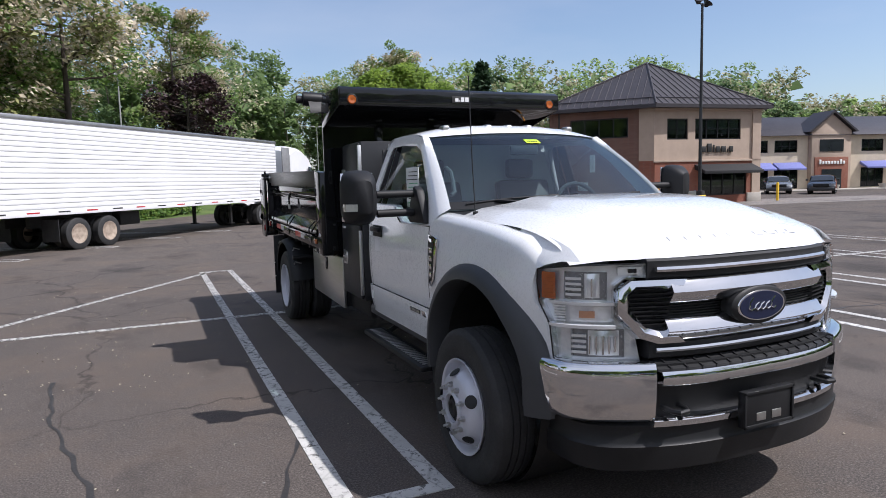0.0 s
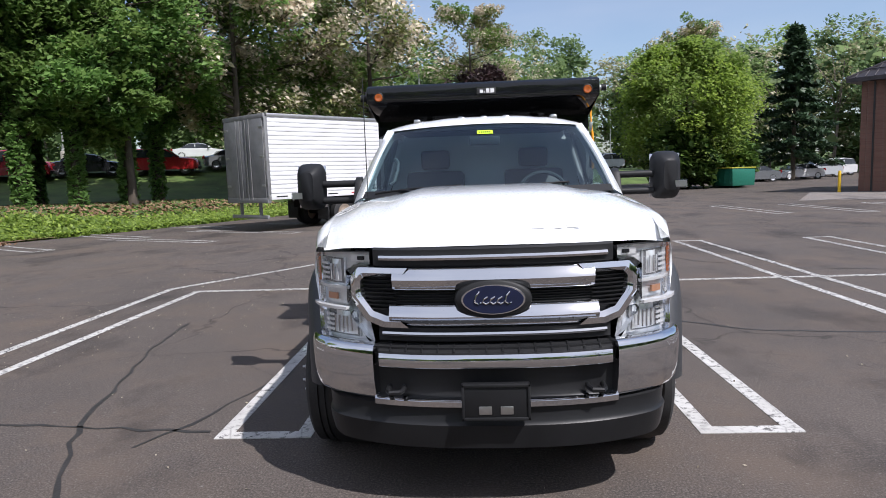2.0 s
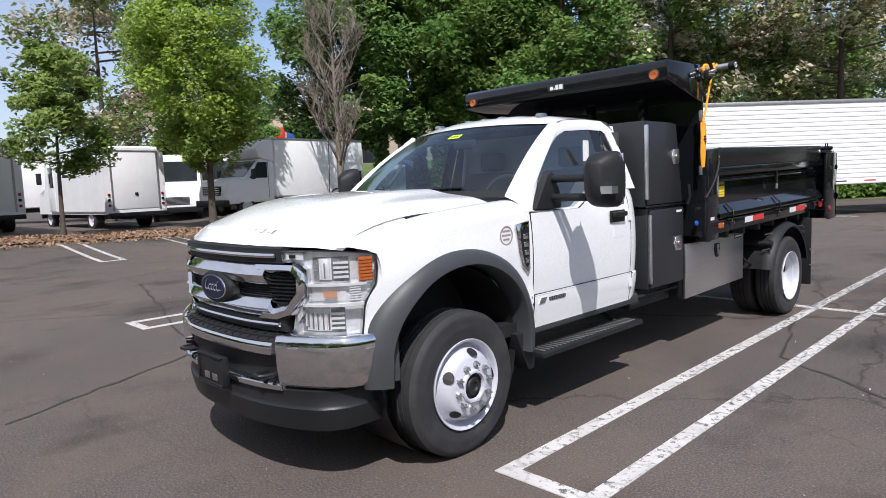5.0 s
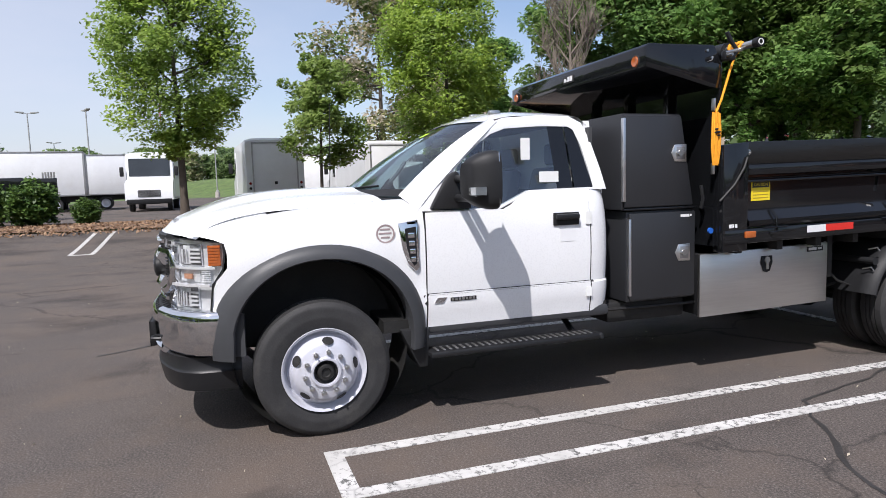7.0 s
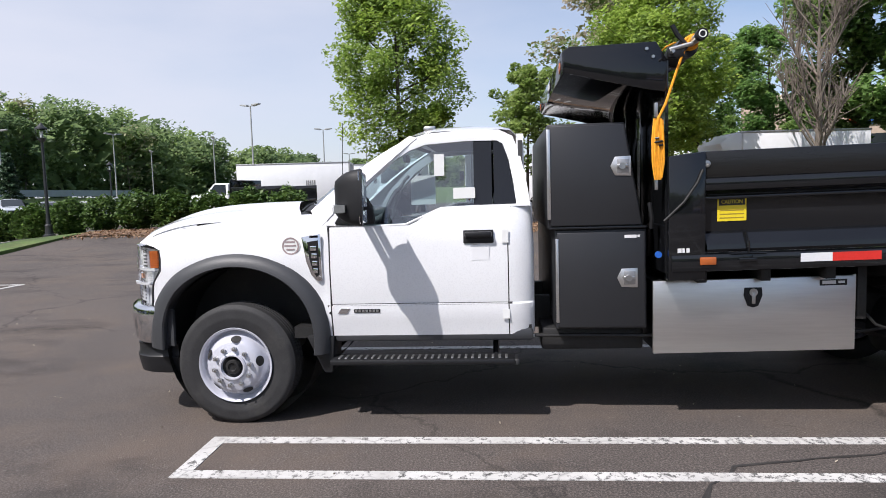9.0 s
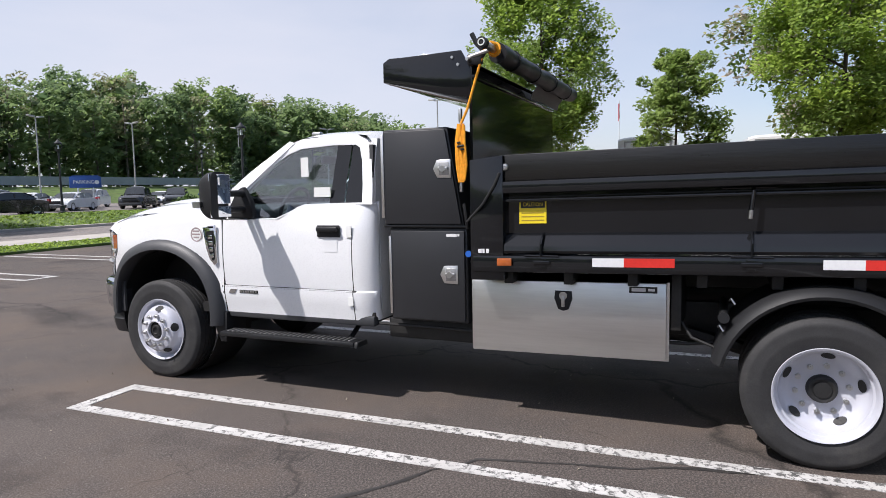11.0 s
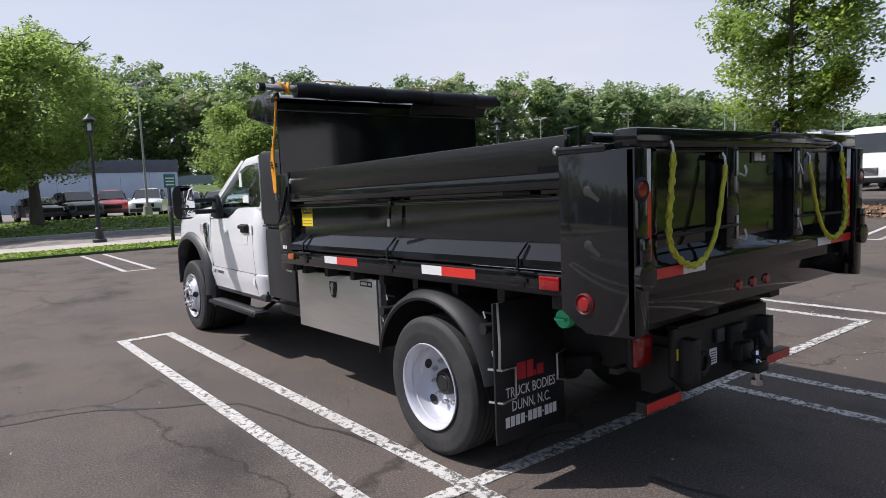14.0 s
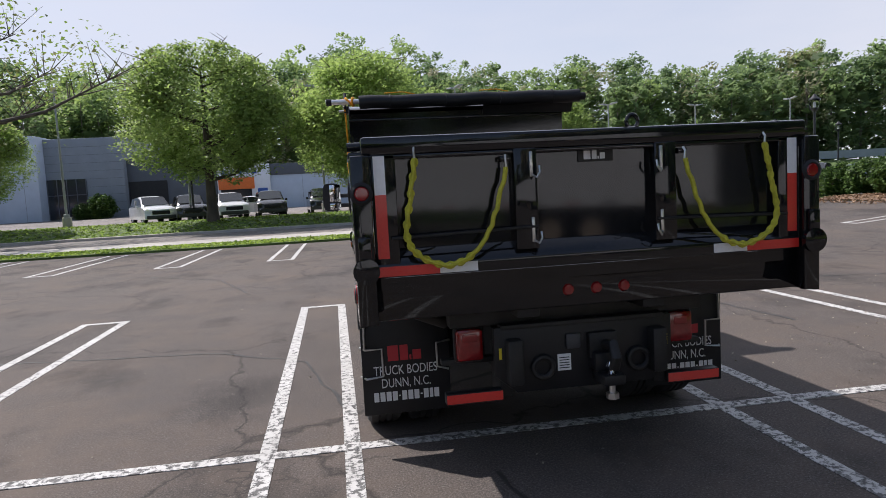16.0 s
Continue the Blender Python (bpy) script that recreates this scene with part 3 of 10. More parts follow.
def paint(bm, label):
    tagged(link_mesh("stall_marking", bm, LINE, smooth=0), label, "road marking", "stall markings", "structure")


MARK = "worn cracked white paint marking between parking stalls"
for x in (1.14, 4.22, 7.22, 10.0, 13.1, 16.2):
    paint(hairpin((x, 3.08), (x - 0.1, 13.6), 0.53), MARK)
paint(stripe("", [(-2.33, 3.2), (-2.28, 8.9), (0.92, 13.55)]), "white paint line bending round the end stall")
paint(stripe("", [(-1.80, 3.2), (-1.74, 8.55)]), MARK)
paint(stripe("", [(-2.38, 3.2), (-1.75, 3.2)], z=0.0048), MARK)
paint(stripe("", [(-1.8, 8.60), (18.0, 8.60)], z=0.0056), "long cracked white line across the heads of the stalls")
for x in (-4.05, -0.75, 2.45, 5.52, 8.35, 11.4, 14.5, 17.6):
    paint(hairpin((x, -4.8), (x - 0.05, -10.6), 0.6, "start"), MARK)
for y in (-4.0, -0.9, 2.6, 5.6, 8.4):
    paint(hairpin((-10.6, y), (-14.4, y), 0.5, "start"), MARK)
paint(hairpin((-9.45, 12.4), (-12.7, 15.3), 0.55, "none"), MARK)
for a in ((-8.9, 15.4), (-7.9, 18.6), (-6.5, 21.9)):
    paint(hairpin(a, (a[0] - 3.6, a[1] + 2.0), 0.5, "start"), MARK)
for a in ((-4.9, 16.6), (-3.1, 18.8), (-1.2, 21.4), (0.6, 24.0), (2.5, 26.3)):
    paint(hairpin(a, (a[0] - 4.2, a[1] + 2.0), 0.4, "start"), MARK)
for a, b in (((12.0, 25.6), (12.4, 20.7)), ((14.55, 25.4), (14.9, 20.3)), ((17.4, 24.8), (17.7, 20.0)), ((20.3, 24.3), (20.5, 19.6)), ((23.2, 23.6), (23.4, 19.2))):
    paint(hairpin(a, b, 0.5), MARK)


# tar-filled cracks and tyre marks in the asphalt
TAR = coat("tar_seal", (0.036, 0.033, 0.031), 0.55, 0, 0, 0.3, 6.0, 60.0, 0.3)


def tar_line(pts, w, seed, z=0.003):
    rnd = random.Random(seed)
    bm = bmesh.new()
    fine = []
    for (ax, ay), (bx, by) in zip(pts, pts[1:]):
        k = max(2, int(math.hypot(bx - ax, by - ay) / 0.16))
        for i in range(k):
            t = i / k
            fine.append((ax + (bx - ax) * t + rnd.uniform(-0.028, 0.028), ay + (by - ay) * t + rnd.uniform(-0.028, 0.028)))
    fine.append(pts[-1])
    rows = []
    for i, (x, y) in enumerate(fine):
        ax, ay = fine[max(0, i - 1)]
        bx, by = fine[min(len(fine) - 1, i + 1)]
        d = math.hypot(bx - ax, by - ay) or 1
        nx, ny = -(by - ay) / d, (bx - ax) / d
        h = w * rnd.uniform(0.35, 1.0) / 2
        rows.append([(x + nx * h, y + ny * h, z), (x - nx * h, y - ny * h, z)])
    return loft(rows)


for i, pts in enumerate((
        [(-0.9, 6.4), (-0.75, 5.2), (-0.5, 4.3), (-0.25, 3.3), (0.3, 2.2), (0.75, 1.3)],
        [(0.95, 4.5), (0.75, 3.9), (0.55, 3.3), (0.35, 2.9)],
        [(-6.0, 4.6), (-3.2, 3.9), (-1.5, 3.4), (0.25, 3.2), (0.75, 3.15)],
        [(3.9, 8.0), (4.3, 6.3), (5.2, 5.6), (6.8, 5.3), (9.0, 5.0)],
        [(5.4, 12.8), (6.3, 10.4), (7.6, 9.4), (10, 8.7)],
        [(2.6, 12.6), (2.9, 10.6), (3.1, 9.2)],
        [(8.5, -3.0), (6.4, -1.2), (5.6, 1.0)])):
    tagged(link_mesh("tar_seam", tar_line(pts, 0.042, i), TAR, smooth=0), "dark tar-filled crack wandering across the asphalt", "crack", "asphalt cracks", "structure")


# ---- the dump truck: half-widths from its centre line, y towards its tail ----
XC = 2.63
ORG = Vector((0, 5.6, 0))
truck = thing("dump_truck", XC, 5.6, 0, "white regular-cab dump truck with black steel dump body parked on asphalt", "truck")
FA, RA = 3.09, 8.12


def both(name, make, mat, parent, label="", smooth=35.0):
    """One part on either side."""
    return [part(name, make(), mat, parent, label, smooth), part(name, flip_x(make()), mat, parent, label, smooth)]


def side_x(z):
    """Half-width of the cab's side at a height."""
    if z <= 0.84:
        return 0.955 + 0.03 * smooth_step(0.60, 0.80, z)
    if z <= 1.40:
        return 0.985 - 0.02 * ((z - 1.1) / 0.3) ** 2
    return 0.967 - (z - 1.40) * 0.33


# cab side: sill, door, corner
def belt(y):
    return 1.385 + 0.118 * smooth_step(4.33, 4.58, y)


def side_grid(y0, y1, ny, top, zs, inset=0.0):
    rows = []
    for i in range(ny + 1):
        y = y0 + (y1 - y0) * i / ny
        tp = top(y)
        rows.append([(side_x(zz) - inset, y, zz) for zz in [z for z in zs if z < tp - 0.03] + [tp] * (1 + len([z for z in zs if z >= tp - 0.03]))])
    return rows


ZS = [0.62, 0.66, 0.72, 0.79, 0.835, 0.845, 0.87, 0.95, 1.05, 1.15, 1.25, 1.33]


def door_panel():
    bm = loft(side_grid(3.795, 5.022, 22, belt, ZS))
    return bm


doors = both("door", door_panel, WHITE, truck)
both("door_seal", lambda: loft(side_grid(3.765, 5.05, 20, lambda y: belt(y) - 0.004, ZS, 0.012), thick=-0.01), CHASSIS, truck)


def cab_corner():
    rows = []
    for u in range(9):
        a = u / 8
        y = 5.030 + 0.175 * math.sin(a * math.pi / 2)
        inn = 0.10 * (1 - math.cos(a * math.pi / 2))
        rows.append([(side_x(z) - inn, y - 0.02 * smooth_step(1.2, 1.6, z), z) for z in ZS + [1.42, 1.51]])
    return loft(rows)


both("cab_corner", cab_corner, WHITE, truck)


# greenhouse frame between an outer outline and the window opening
OUTER = [(3.755, 1.395), (3.93, 1.65), (4.13, 1.842), (4.32, 1.975), (4.46, 2.022), (4.75, 2.040), (4.98, 2.034), (5.075, 1.985), (5.125, 1.85), (5.165, 1.65), (5.185, 1.50), (4.80, 1.50), (4.58, 1.495), (4.33, 1.385), (4.05, 1.38)]
INNER = [(3.835, 1.405), (3.985, 1.605), (4.185, 1.80), (4.345, 1.905), (4.46, 1.945), (4.75, 1.962), (4.965, 1.958), (5.005, 1.935), (5.045, 1.82), (5.075, 1.65), (5.09, 1.515), (4.80, 1.512), (4.57, 1.506), (4.325, 1.40), (4.05, 1.392)]


def pillar_ring():
    o = [(side_x(z) - 0.002, y, z) for y, z in OUTER]
    i = [(side_x(z) - 0.012, y, z) for y, z in INNER]
    return loft([o, [((a[0] + b[0]) / 2 + 0.008, (a[1] + b[1]) / 2, (a[2] + b[2]) / 2) for a, b in zip(o, i)], i, [(x - 0.05, y, z) for x, y, z in i], [(x - 0.05, y, z) for x, y, z in o]], closed=True)


both("window_surround", pillar_ring, WHITE, truck, smooth=40)


def side_glass(y_from, y_to):
    def lower(y):
        return 1.40 + 0.112 * smooth_step(4.33, 4.58, y)

    def upper(y):
        pts = [(3.80, 1.38), (3.985, 1.605), (4.185, 1.80), (4.345, 1.905), (4.46, 1.945), (4.75, 1.962), (4.965, 1.958), (5.02, 1.92), (5.09, 1.52)]
        for (a, za), (b, zb) in zip(pts, pts[1:]):
            if a <= y <= b:
                return za + (zb - za) * (y - a) / (b - a)
        return 1.52
    rows = []
    for i in range(15):
        y = y_from + (y_to - y_from) * i / 14
        lo, hi = lower(y) - 0.004, max(upper(y) + 0.004, lower(y))
        rows.append([(side_x(z) - 0.020, y, z) for z in (lo + (hi - lo) * j / 4 for j in range(5))])
    return loft(rows)


for d, s in zip(doors, (1, -1)):
    g = side_glass(3.84, 4.80)
    part("door_window", g if s > 0 else flip_x(g), GLASS, d, "tinted glass side window")
both("quarter_trim", lambda: merge(side_glass(4.80, 4.925), side_glass(4.94, 5.088)), BLACK_GLOSS, truck, "gloss black pillar trim")


# roof, back wall, floor
def roof_rows():
    rows = []
    for i in range(19):
        a = (i / 18) ** 1.4
        row = []
        for k in range(25):
            u = -1 + k / 12
            yf, zf = 4.235 + 0.11 * abs(u) ** 2.2, 1.996 + 0.03 * (1 - u * u)
            edge = 2.036 - 0.07 * smooth_step(0.9, 1.0, a)
            zm = edge + (0.052 + 0.02 * math.sin(a * math.pi)) * (1 - abs(u) ** 3.2) - 0.010 * math.exp(-((abs(u) - 0.55) / 0.05) ** 2)
            k2 = 1 - (1 - min(1, a / 0.34)) ** 2.2
            row.append(((side_x(edge) - 0.004 + 0.006 * (1 - k2)) * u, yf + (5.12 - yf) * a, zf + (zm - zf) * k2))
        rows.append(row)
    return rows


part("roof", loft(roof_rows()), WHITE, truck, smooth=50)
part("cab_back", merge(box(-0.85, 0.85, 5.17, 5.20, 0.62, 1.52), prism([(-0.86, 1.5), (0.86, 1.5), (0.76, 2.0), (-0.76, 2.0)], "y", 5.10, 5.15)), WHITE, truck)
part("cab_floor", box(-0.93, 0.93, 3.5, 5.18, 0.60, 0.68), CHASSIS, truck)
both("sill", lambda: box(0.86, 0.955, 3.80, 5.19, 0.575, 0.655, 0.02), DARK_PLASTIC, truck)


# windscreen
def screen_point(u, v, out=0.0):
    hb, ht = 0.875, 0.725
    y0, y1 = 3.42 + 0.235 * abs(u) ** 2.2, 4.245 + 0.10 * abs(u) ** 2.2
    x = u * (hb + (ht - hb) * v)
    return (x, y0 + (y1 - y0) * v - out, 1.495 + 0.50 * v + 0.035 * math.sin(v * math.pi) + 0.03 * v * (1 - u * u))


part("windscreen", loft([[screen_point(-1 + i / 8, j / 8) for i in range(17)] for j in range(9)]), SCREEN, truck, "curved tinted windscreen", 60)
part("screen_border", loft([[screen_point(-1 + i / 8, v, 0.004) for i in range(17)] for v in (0.0, 0.045, 0.075)] , thick=0.003), BLACK_PLASTIC, truck)
part("screen_header", loft([[screen_point(-1 + i / 8, v, -0.01) for i in range(17)] for v in (0.955, 0.975, 1.0)], thick=0.003), BLACK_PLASTIC, truck)


def a_pillar():
    rows = []
    for j in range(11):
        v = j / 10
        p = Vector(screen_point(1.0, v))
        y, z = 3.745 + (4.40 - 3.745) * v, 1.395 + (1.99 - 1.395) * (v ** 0.92)
        q = Vector((side_x(z) + 0.001, y, z))
        m = (p + q) / 2 + Vector((0.022, -0.022, 0.02))
        rows.append([tuple(p + Vector((-0.012, 0.008, 0.0))), tuple(p + Vector((0.004, -0.012, 0.008))), tuple(m), tuple(q + Vector((0.004, 0.0, 0.004))), tuple(q + Vector((-0.03, 0.03, 0)))])
    return loft(rows)


both("a_pillar", a_pillar, WHITE, truck, smooth=60)
sticker = part("windscreen_sticker", loft([[screen_point(u, v, 0.006) for u in (-0.075, -0.03, 0.03, 0.085)] for v in (0.80, 0.87)]), LIME, truck, "lime green paper sticker")
for k in range(6):
    part("sticker_mark", loft([[screen_point(-0.055 + 0.02 * k + e, v, 0.009) for e in (0, 0.012)] for v in (0.823, 0.847)]), PRINT, sticker)


# wipers, cowl, aerial
part("cowl", loft([[(x, 3.30 + 0.28 * (abs(x) / 0.86) ** 2.4 + dy, 1.487 + dz - 0.02 * (abs(x) / 0.86) ** 2) for x in span(-0.86, 0.86, 16)] for dy, dz in ((0, -0.02), (0.06, 0.014), (0.14, 0.018), (0.20, 0.0))]), BLACK_PLASTIC, truck)
for sx, ang in ((-0.12, 1), (0.62, 1)):
    w = tube([screen_point((sx - 0.02) / 0.87, 0.0, 0.03), screen_point((sx - 0.30) / 0.87, 0.055, 0.035), screen_point((sx - 0.48) / 0.87, 0.085, 0.03)], 0.011, 6)
    tube([screen_point((sx - 0.66) / 0.87, 0.055, 0.018), screen_point((sx - 0.40) / 0.87, 0.095, 0.018), screen_point((sx - 0.05) / 0.87, 0.115, 0.018)], 0.008, 6, w)
    part("wiper", w, BLACK_SATIN, truck)
part("aerial", merge(tube([(-0.80, 3.45, 1.45), (-0.805, 3.47, 1.75), (-0.81, 3.49, 2.30)], 0.0035, 6), rod((-0.80, 3.45, 1.44), (-0.80, 3.452, 1.49), 0.016)), BLACK_PLASTIC, truck)


# bonnet: raised centre, creases that run back to the cowl
def bonnet_z(x, a):
    u = abs(x) / 0.90
    base = 1.330 + 0.193 * (1 - (1 - a) ** 3.2)
    crown = 0.018 * (1 - u * u)
    dome = 0.030 * smooth_step(0.62 + 0.06 * (1 - a), 0.42 + 0.06 * (1 - a), u) * smooth_step(0.04, 0.45, a)
    fall = -(0.016 + 0.040 * smooth_step(0.05, 0.6, a)) * smooth_step(0.78, 1.0, u) - 0.025 * smooth_step(0.55, 0.85, u) * a
    nose = -0.038 * (1 - smooth_step(0.0, 0.07, a))
    return base + crown + dome + fall + nose


def bonnet_rows(hw0, hw1):
    rows = []
    for i in range(27):
        a = (i / 26) ** 1.35
        row = []
        for k in range(41):
            u = -1 + k / 20
            x = u * (hw0 + (hw1 - hw0) * a)
            y = 2.135 + 0.245 * (abs(u) ** 2.6) * (1 - a) + (3.40 - 2.135) * a + 0.20 * (abs(u) ** 2.4) * a
            row.append((x, y, bonnet_z(x, a)))
        rows.append(row)
    return rows


part("bonnet", loft(bonnet_rows(0.86, 0.905)), WHITE, truck, "white bonnet with raised centre", 60)
# embossed word on the bonnet's nose, drawn as plain bars
for k in range(10):
    if k == 5:
        continue
    x = -0.40 + 0.085 * k
    a = 0.055
    part("emboss_bar", loft([[(x + e, 2.135 + 0.245 * (abs(x) / 0.86) ** 2.6 * (1 - q) + 1.265 * q, bonnet_z(x + e, q) + 0.0013) for e in span(0, 0.062, 5)] for q in span(a, a + 0.026, 6)]), WHITE, truck, smooth=60)


# front wings with wheel arch
def wing():
    n = 30
    arch, edge = [], []
    for i in range(n + 1):
        ang = math.pi * (1.0 - i / n)
        y = 3.115 + 0.60 * math.cos(ang)
        z = 0.60 + 0.565 * max(0.0, math.sin(ang)) ** 0.86
        arch.append((y, z))
    for i in range(n + 1):
        t = i / n
        per = [(2.445, 0.80), (2.452, 0.90), (2.470, 1.01), (2.548, 1.10), (2.552, 1.19), (2.535, 1.258), (2.66, 1.315), (2.92, 1.350), (3.20, 1.375), (3.55, 1.395), (3.785, 1.40), (3.785, 1.1), (3.785, 0.85), (3.785, 0.62)]
        f = t * (len(per) - 1)
        k = min(int(f), len(per) - 2)
        e = f - k
        edge.append((per[k][0] + (per[k + 1][0] - per[k][0]) * e, per[k][1] + (per[k + 1][1] - per[k][1]) * e))
    rows = []
    for v in range(9):
        w = v / 8
        row = []
        for (ya, za), (yb, zb) in zip(arch, edge):
            y, z = ya + (yb - ya) * w, za + (zb - za) * w
            nose = 0.075 * (1 - smooth_step(2.40, 2.80, y)) ** 1.5
            bulge = 0.012 * math.exp(-((z - 1.15) / 0.12) ** 2) * (1 - smooth_step(3.4, 3.78, y))
            row.append((side_x(min(z, 1.38)) - nose + bulge, y, z))
        rows.append(row)
    last = rows[-1]
    for dx, dz in ((-0.010, 0.036), (-0.040, 0.066), (-0.085, 0.082), (-0.20, 0.050)):
        rows.append([(x + dx * smooth_step(1.0, 1.25, z), y, z + dz * smooth_step(1.1, 1.28, z)) for x, y, z in last])
    return loft(rows)


both("front_wing", wing, WHITE, truck, smooth=50)


def flare():
    rows = []
    n = 36
    for i in range(n + 1):
        t = i / n
        ang = math.pi * (1.06 - 1.11 * t)
        c, s = math.cos(ang), math.sin(ang)
        yo, zo = 3.115 + (0.672 - 0.015 * c) * c, 0.62 + 0.600 * (abs(s) ** 0.88) * (1 if s > 0 else -1)
        yi, zi = 3.115 + 0.555 * c, 0.60 + 0.525 * (abs(s) ** 0.9) * (1 if s > 0 else -1)
        if i == 0:
            zo = zi = 0.70
        row = []
        for w, dx in ((0, -0.012), (0.04, 0.018), (0.30, 0.046), (0.60, 0.066), (0.92, 0.072), (1.0, 0.060), (1.0, -0.10)):
            y, z = yo + (yi - yo) * w, zo + (zi - zo) * w
            row.append((0.975 + dx - 0.05 * (1 - smooth_step(2.45, 2.75, y)), y, max(z, 0.50)))
        rows.append(row)
    return loft(rows)


both("wheel_flare", flare, DARK_PLASTIC, truck, "dark grey moulded wheel arch flare", 45)
both("arch_liner", lambda: lathe([(0, 0.56), (0.42, 0.56)], (0.50, 3.10, 0.55), "x", 40), CHASSIS, truck)
part("engine_bay_block", box(-0.50, 0.50, 2.45, 3.9, 0.50, 1.15), CHASSIS, truck)
both("splash_guard", lambda: prism([(3.60, 0.62), (3.80, 0.62), (3.78, 0.36), (3.72, 0.36)], "x", 0.74, 0.98, 0.01), BLACK_PLASTIC, truck)


# wing badges
for s in (1, -1):
    b = prism([(3.60, 1.325), (3.735, 1.345), (3.74, 1.03), (3.715, 1.005), (3.66, 1.06), (3.628, 1.15)], "x", 0.983, 1.003, 0.008)
    vent = part("wing_vent", b if s > 0 else flip_x(b), CHROME, truck, "chrome-framed wing vent badge")
    b = prism([(3.645, 1.29), (3.72, 1.30), (3.722, 1.06), (3.70, 1.045), (3.675, 1.09), (3.655, 1.17)], "x", 1.002, 1.006)
    part("vent_mesh", b if s > 0 else flip_x(b), BLACK_SATIN, vent)
    for k in range(4):
        z = 1.245 - 0.052 * k
        b = box(1.005, 1.012, 3.662 + 0.006 * k, 3.708 + 0.002 * k, z - 0.018, z + 0.018, 0.004)
        part("badge_bar", b if s > 0 else flip_x(b), CHROME, vent)
    b = box(1.0, 1.003, 3.66, 3.72, 1.318, 1.334)
    part("badge_mark", b if s > 0 else flip_x(b), PRINT, vent)
st = part("round_sticker", lathe([(0, 0.001), (0, 0.066), (0.002, 0.066), (0.003, 0.001)], (0.986, 3.52, 1.262), "x", 28), PAPER, truck, "round paper sticker with red and blue print")
FADED = coat("faded_print", (0.34, 0.27, 0.27), 0.6)
part("sticker_ring", lathe([(0, 0.050), (0.001, 0.061), (0, 0.061)], (0.9895, 3.52, 1.262), "x", 28), FADED, st)
for k, (w, m) in enumerate(((0.036, FADED), (0.044, FADED), (0.030, FADED))):
    part("sticker_mark", box(0.9893, 0.9905, 3.52 - w, 3.52 + w * 0.9, 1.286 - 0.026 * k, 1.297 - 0.026 * k), m, st)


# door fittings
def handle():
    bm = box(0.985, 1.006, 4.73, 4.925, 1.262, 1.338, 0.012)
    return bm


for d, s in zip(doors, (1, -1)):
    f = (lambda b: b) if s > 0 else flip_x
    h = part("handle", f(box(0.980, 0.992, 4.725, 4.93, 1.255, 1.345, 0.006)), BLACK_PLASTIC, d, "black pull handle")
    part("handle_grip", f(box(0.992, 1.024, 4.735, 4.92, 1.295, 1.335, 0.012)), BLACK_SATIN, h)
    part("crease", f(box(0.9845, 0.9865, 3.80, 5.02, 0.838, 0.846)), WHITE, d)
    eb = part("door_badge", f(box(0.984, 0.989, 3.95, 4.135, 0.775 + 0.012, 0.80 + 0.012, 0.002)), BLACK_SATIN, d, "small chrome-edged engine badge")
    part("badge_mark", f(prism([(3.835, 0.782), (3.90, 0.782), (3.925, 0.818), (3.86, 0.818)], "x", 0.984, 0.989)), CHROME, eb)
    for k in range(7):
        part("badge_letter", f(box(0.989, 0.9902, 3.957 + 0.025 * k, 3.974 + 0.025 * k, 0.791, 0.808)), ZINC, eb)
    part("hinge_tape", f(box(0.985, 0.99, 4.985, 5.03, 1.255, 1.345)), PAPER, d, "strip of white transport film")
    part("hinge_tape", f(box(0.985, 0.99, 4.985, 5.03, 0.735, 0.80)), PAPER, d)
    part("film_patch", f(box(0.983, 0.9865, 4.78, 4.90, 1.14, 1.23)), VAN_WHITE, d)
part("window_label", box(0.885, 0.889, 4.53, 4.60, 1.72, 1.87), PAPER, truck, "white paper label on the side window")
part("window_label", box(0.908, 0.912, 4.66, 4.81, 1.56, 1.635), PAPER, truck, "white paper label on the side window")
part("price_sheet", box(-0.902, -0.898, 4.12, 4.36, 1.50, 1.78), PAPER, truck, "printed price sheet on the side window")
for k in range(9):
    part("print_line", box(-0.904, -0.9021, 4.14, 4.34 - 0.02 * (k % 3), 1.53 + 0.027 * k, 1.536 + 0.027 * k), coat("green_print", (0.1, 0.4, 0.2), 0.6) if k == 0 else bpy.data.materials["green_print"] if k in (4, 5) else PRINT, truck)


# towing mirrors on twin arms
def mirror_shell():
    rows = []
    for i in range(9):
        a = i / 8
        y = 3.945 + 0.17 * a
        k = 1 - 0.55 * (1 - a) ** 2.2
        ring = []
        for j in range(20):
            u = 2 * math.pi * j / 20
            cx, cz = math.cos(u), math.sin(u)
            ring.append((1.345 + 0.115 * k * math.copysign(abs(cx) ** 0.5, cx), y + 0.02 * cx, 1.585 + 0.180 * (1 - 0.4 * (1 - a) ** 2.2) * math.copysign(abs(cz) ** 0.5, cz)))
        rows.append(ring)
    bm = loft(rows, closed=True)
    bmesh.ops.holes_fill(bm, edges=[e for e in bm.edges if e.is_boundary])
    return bm


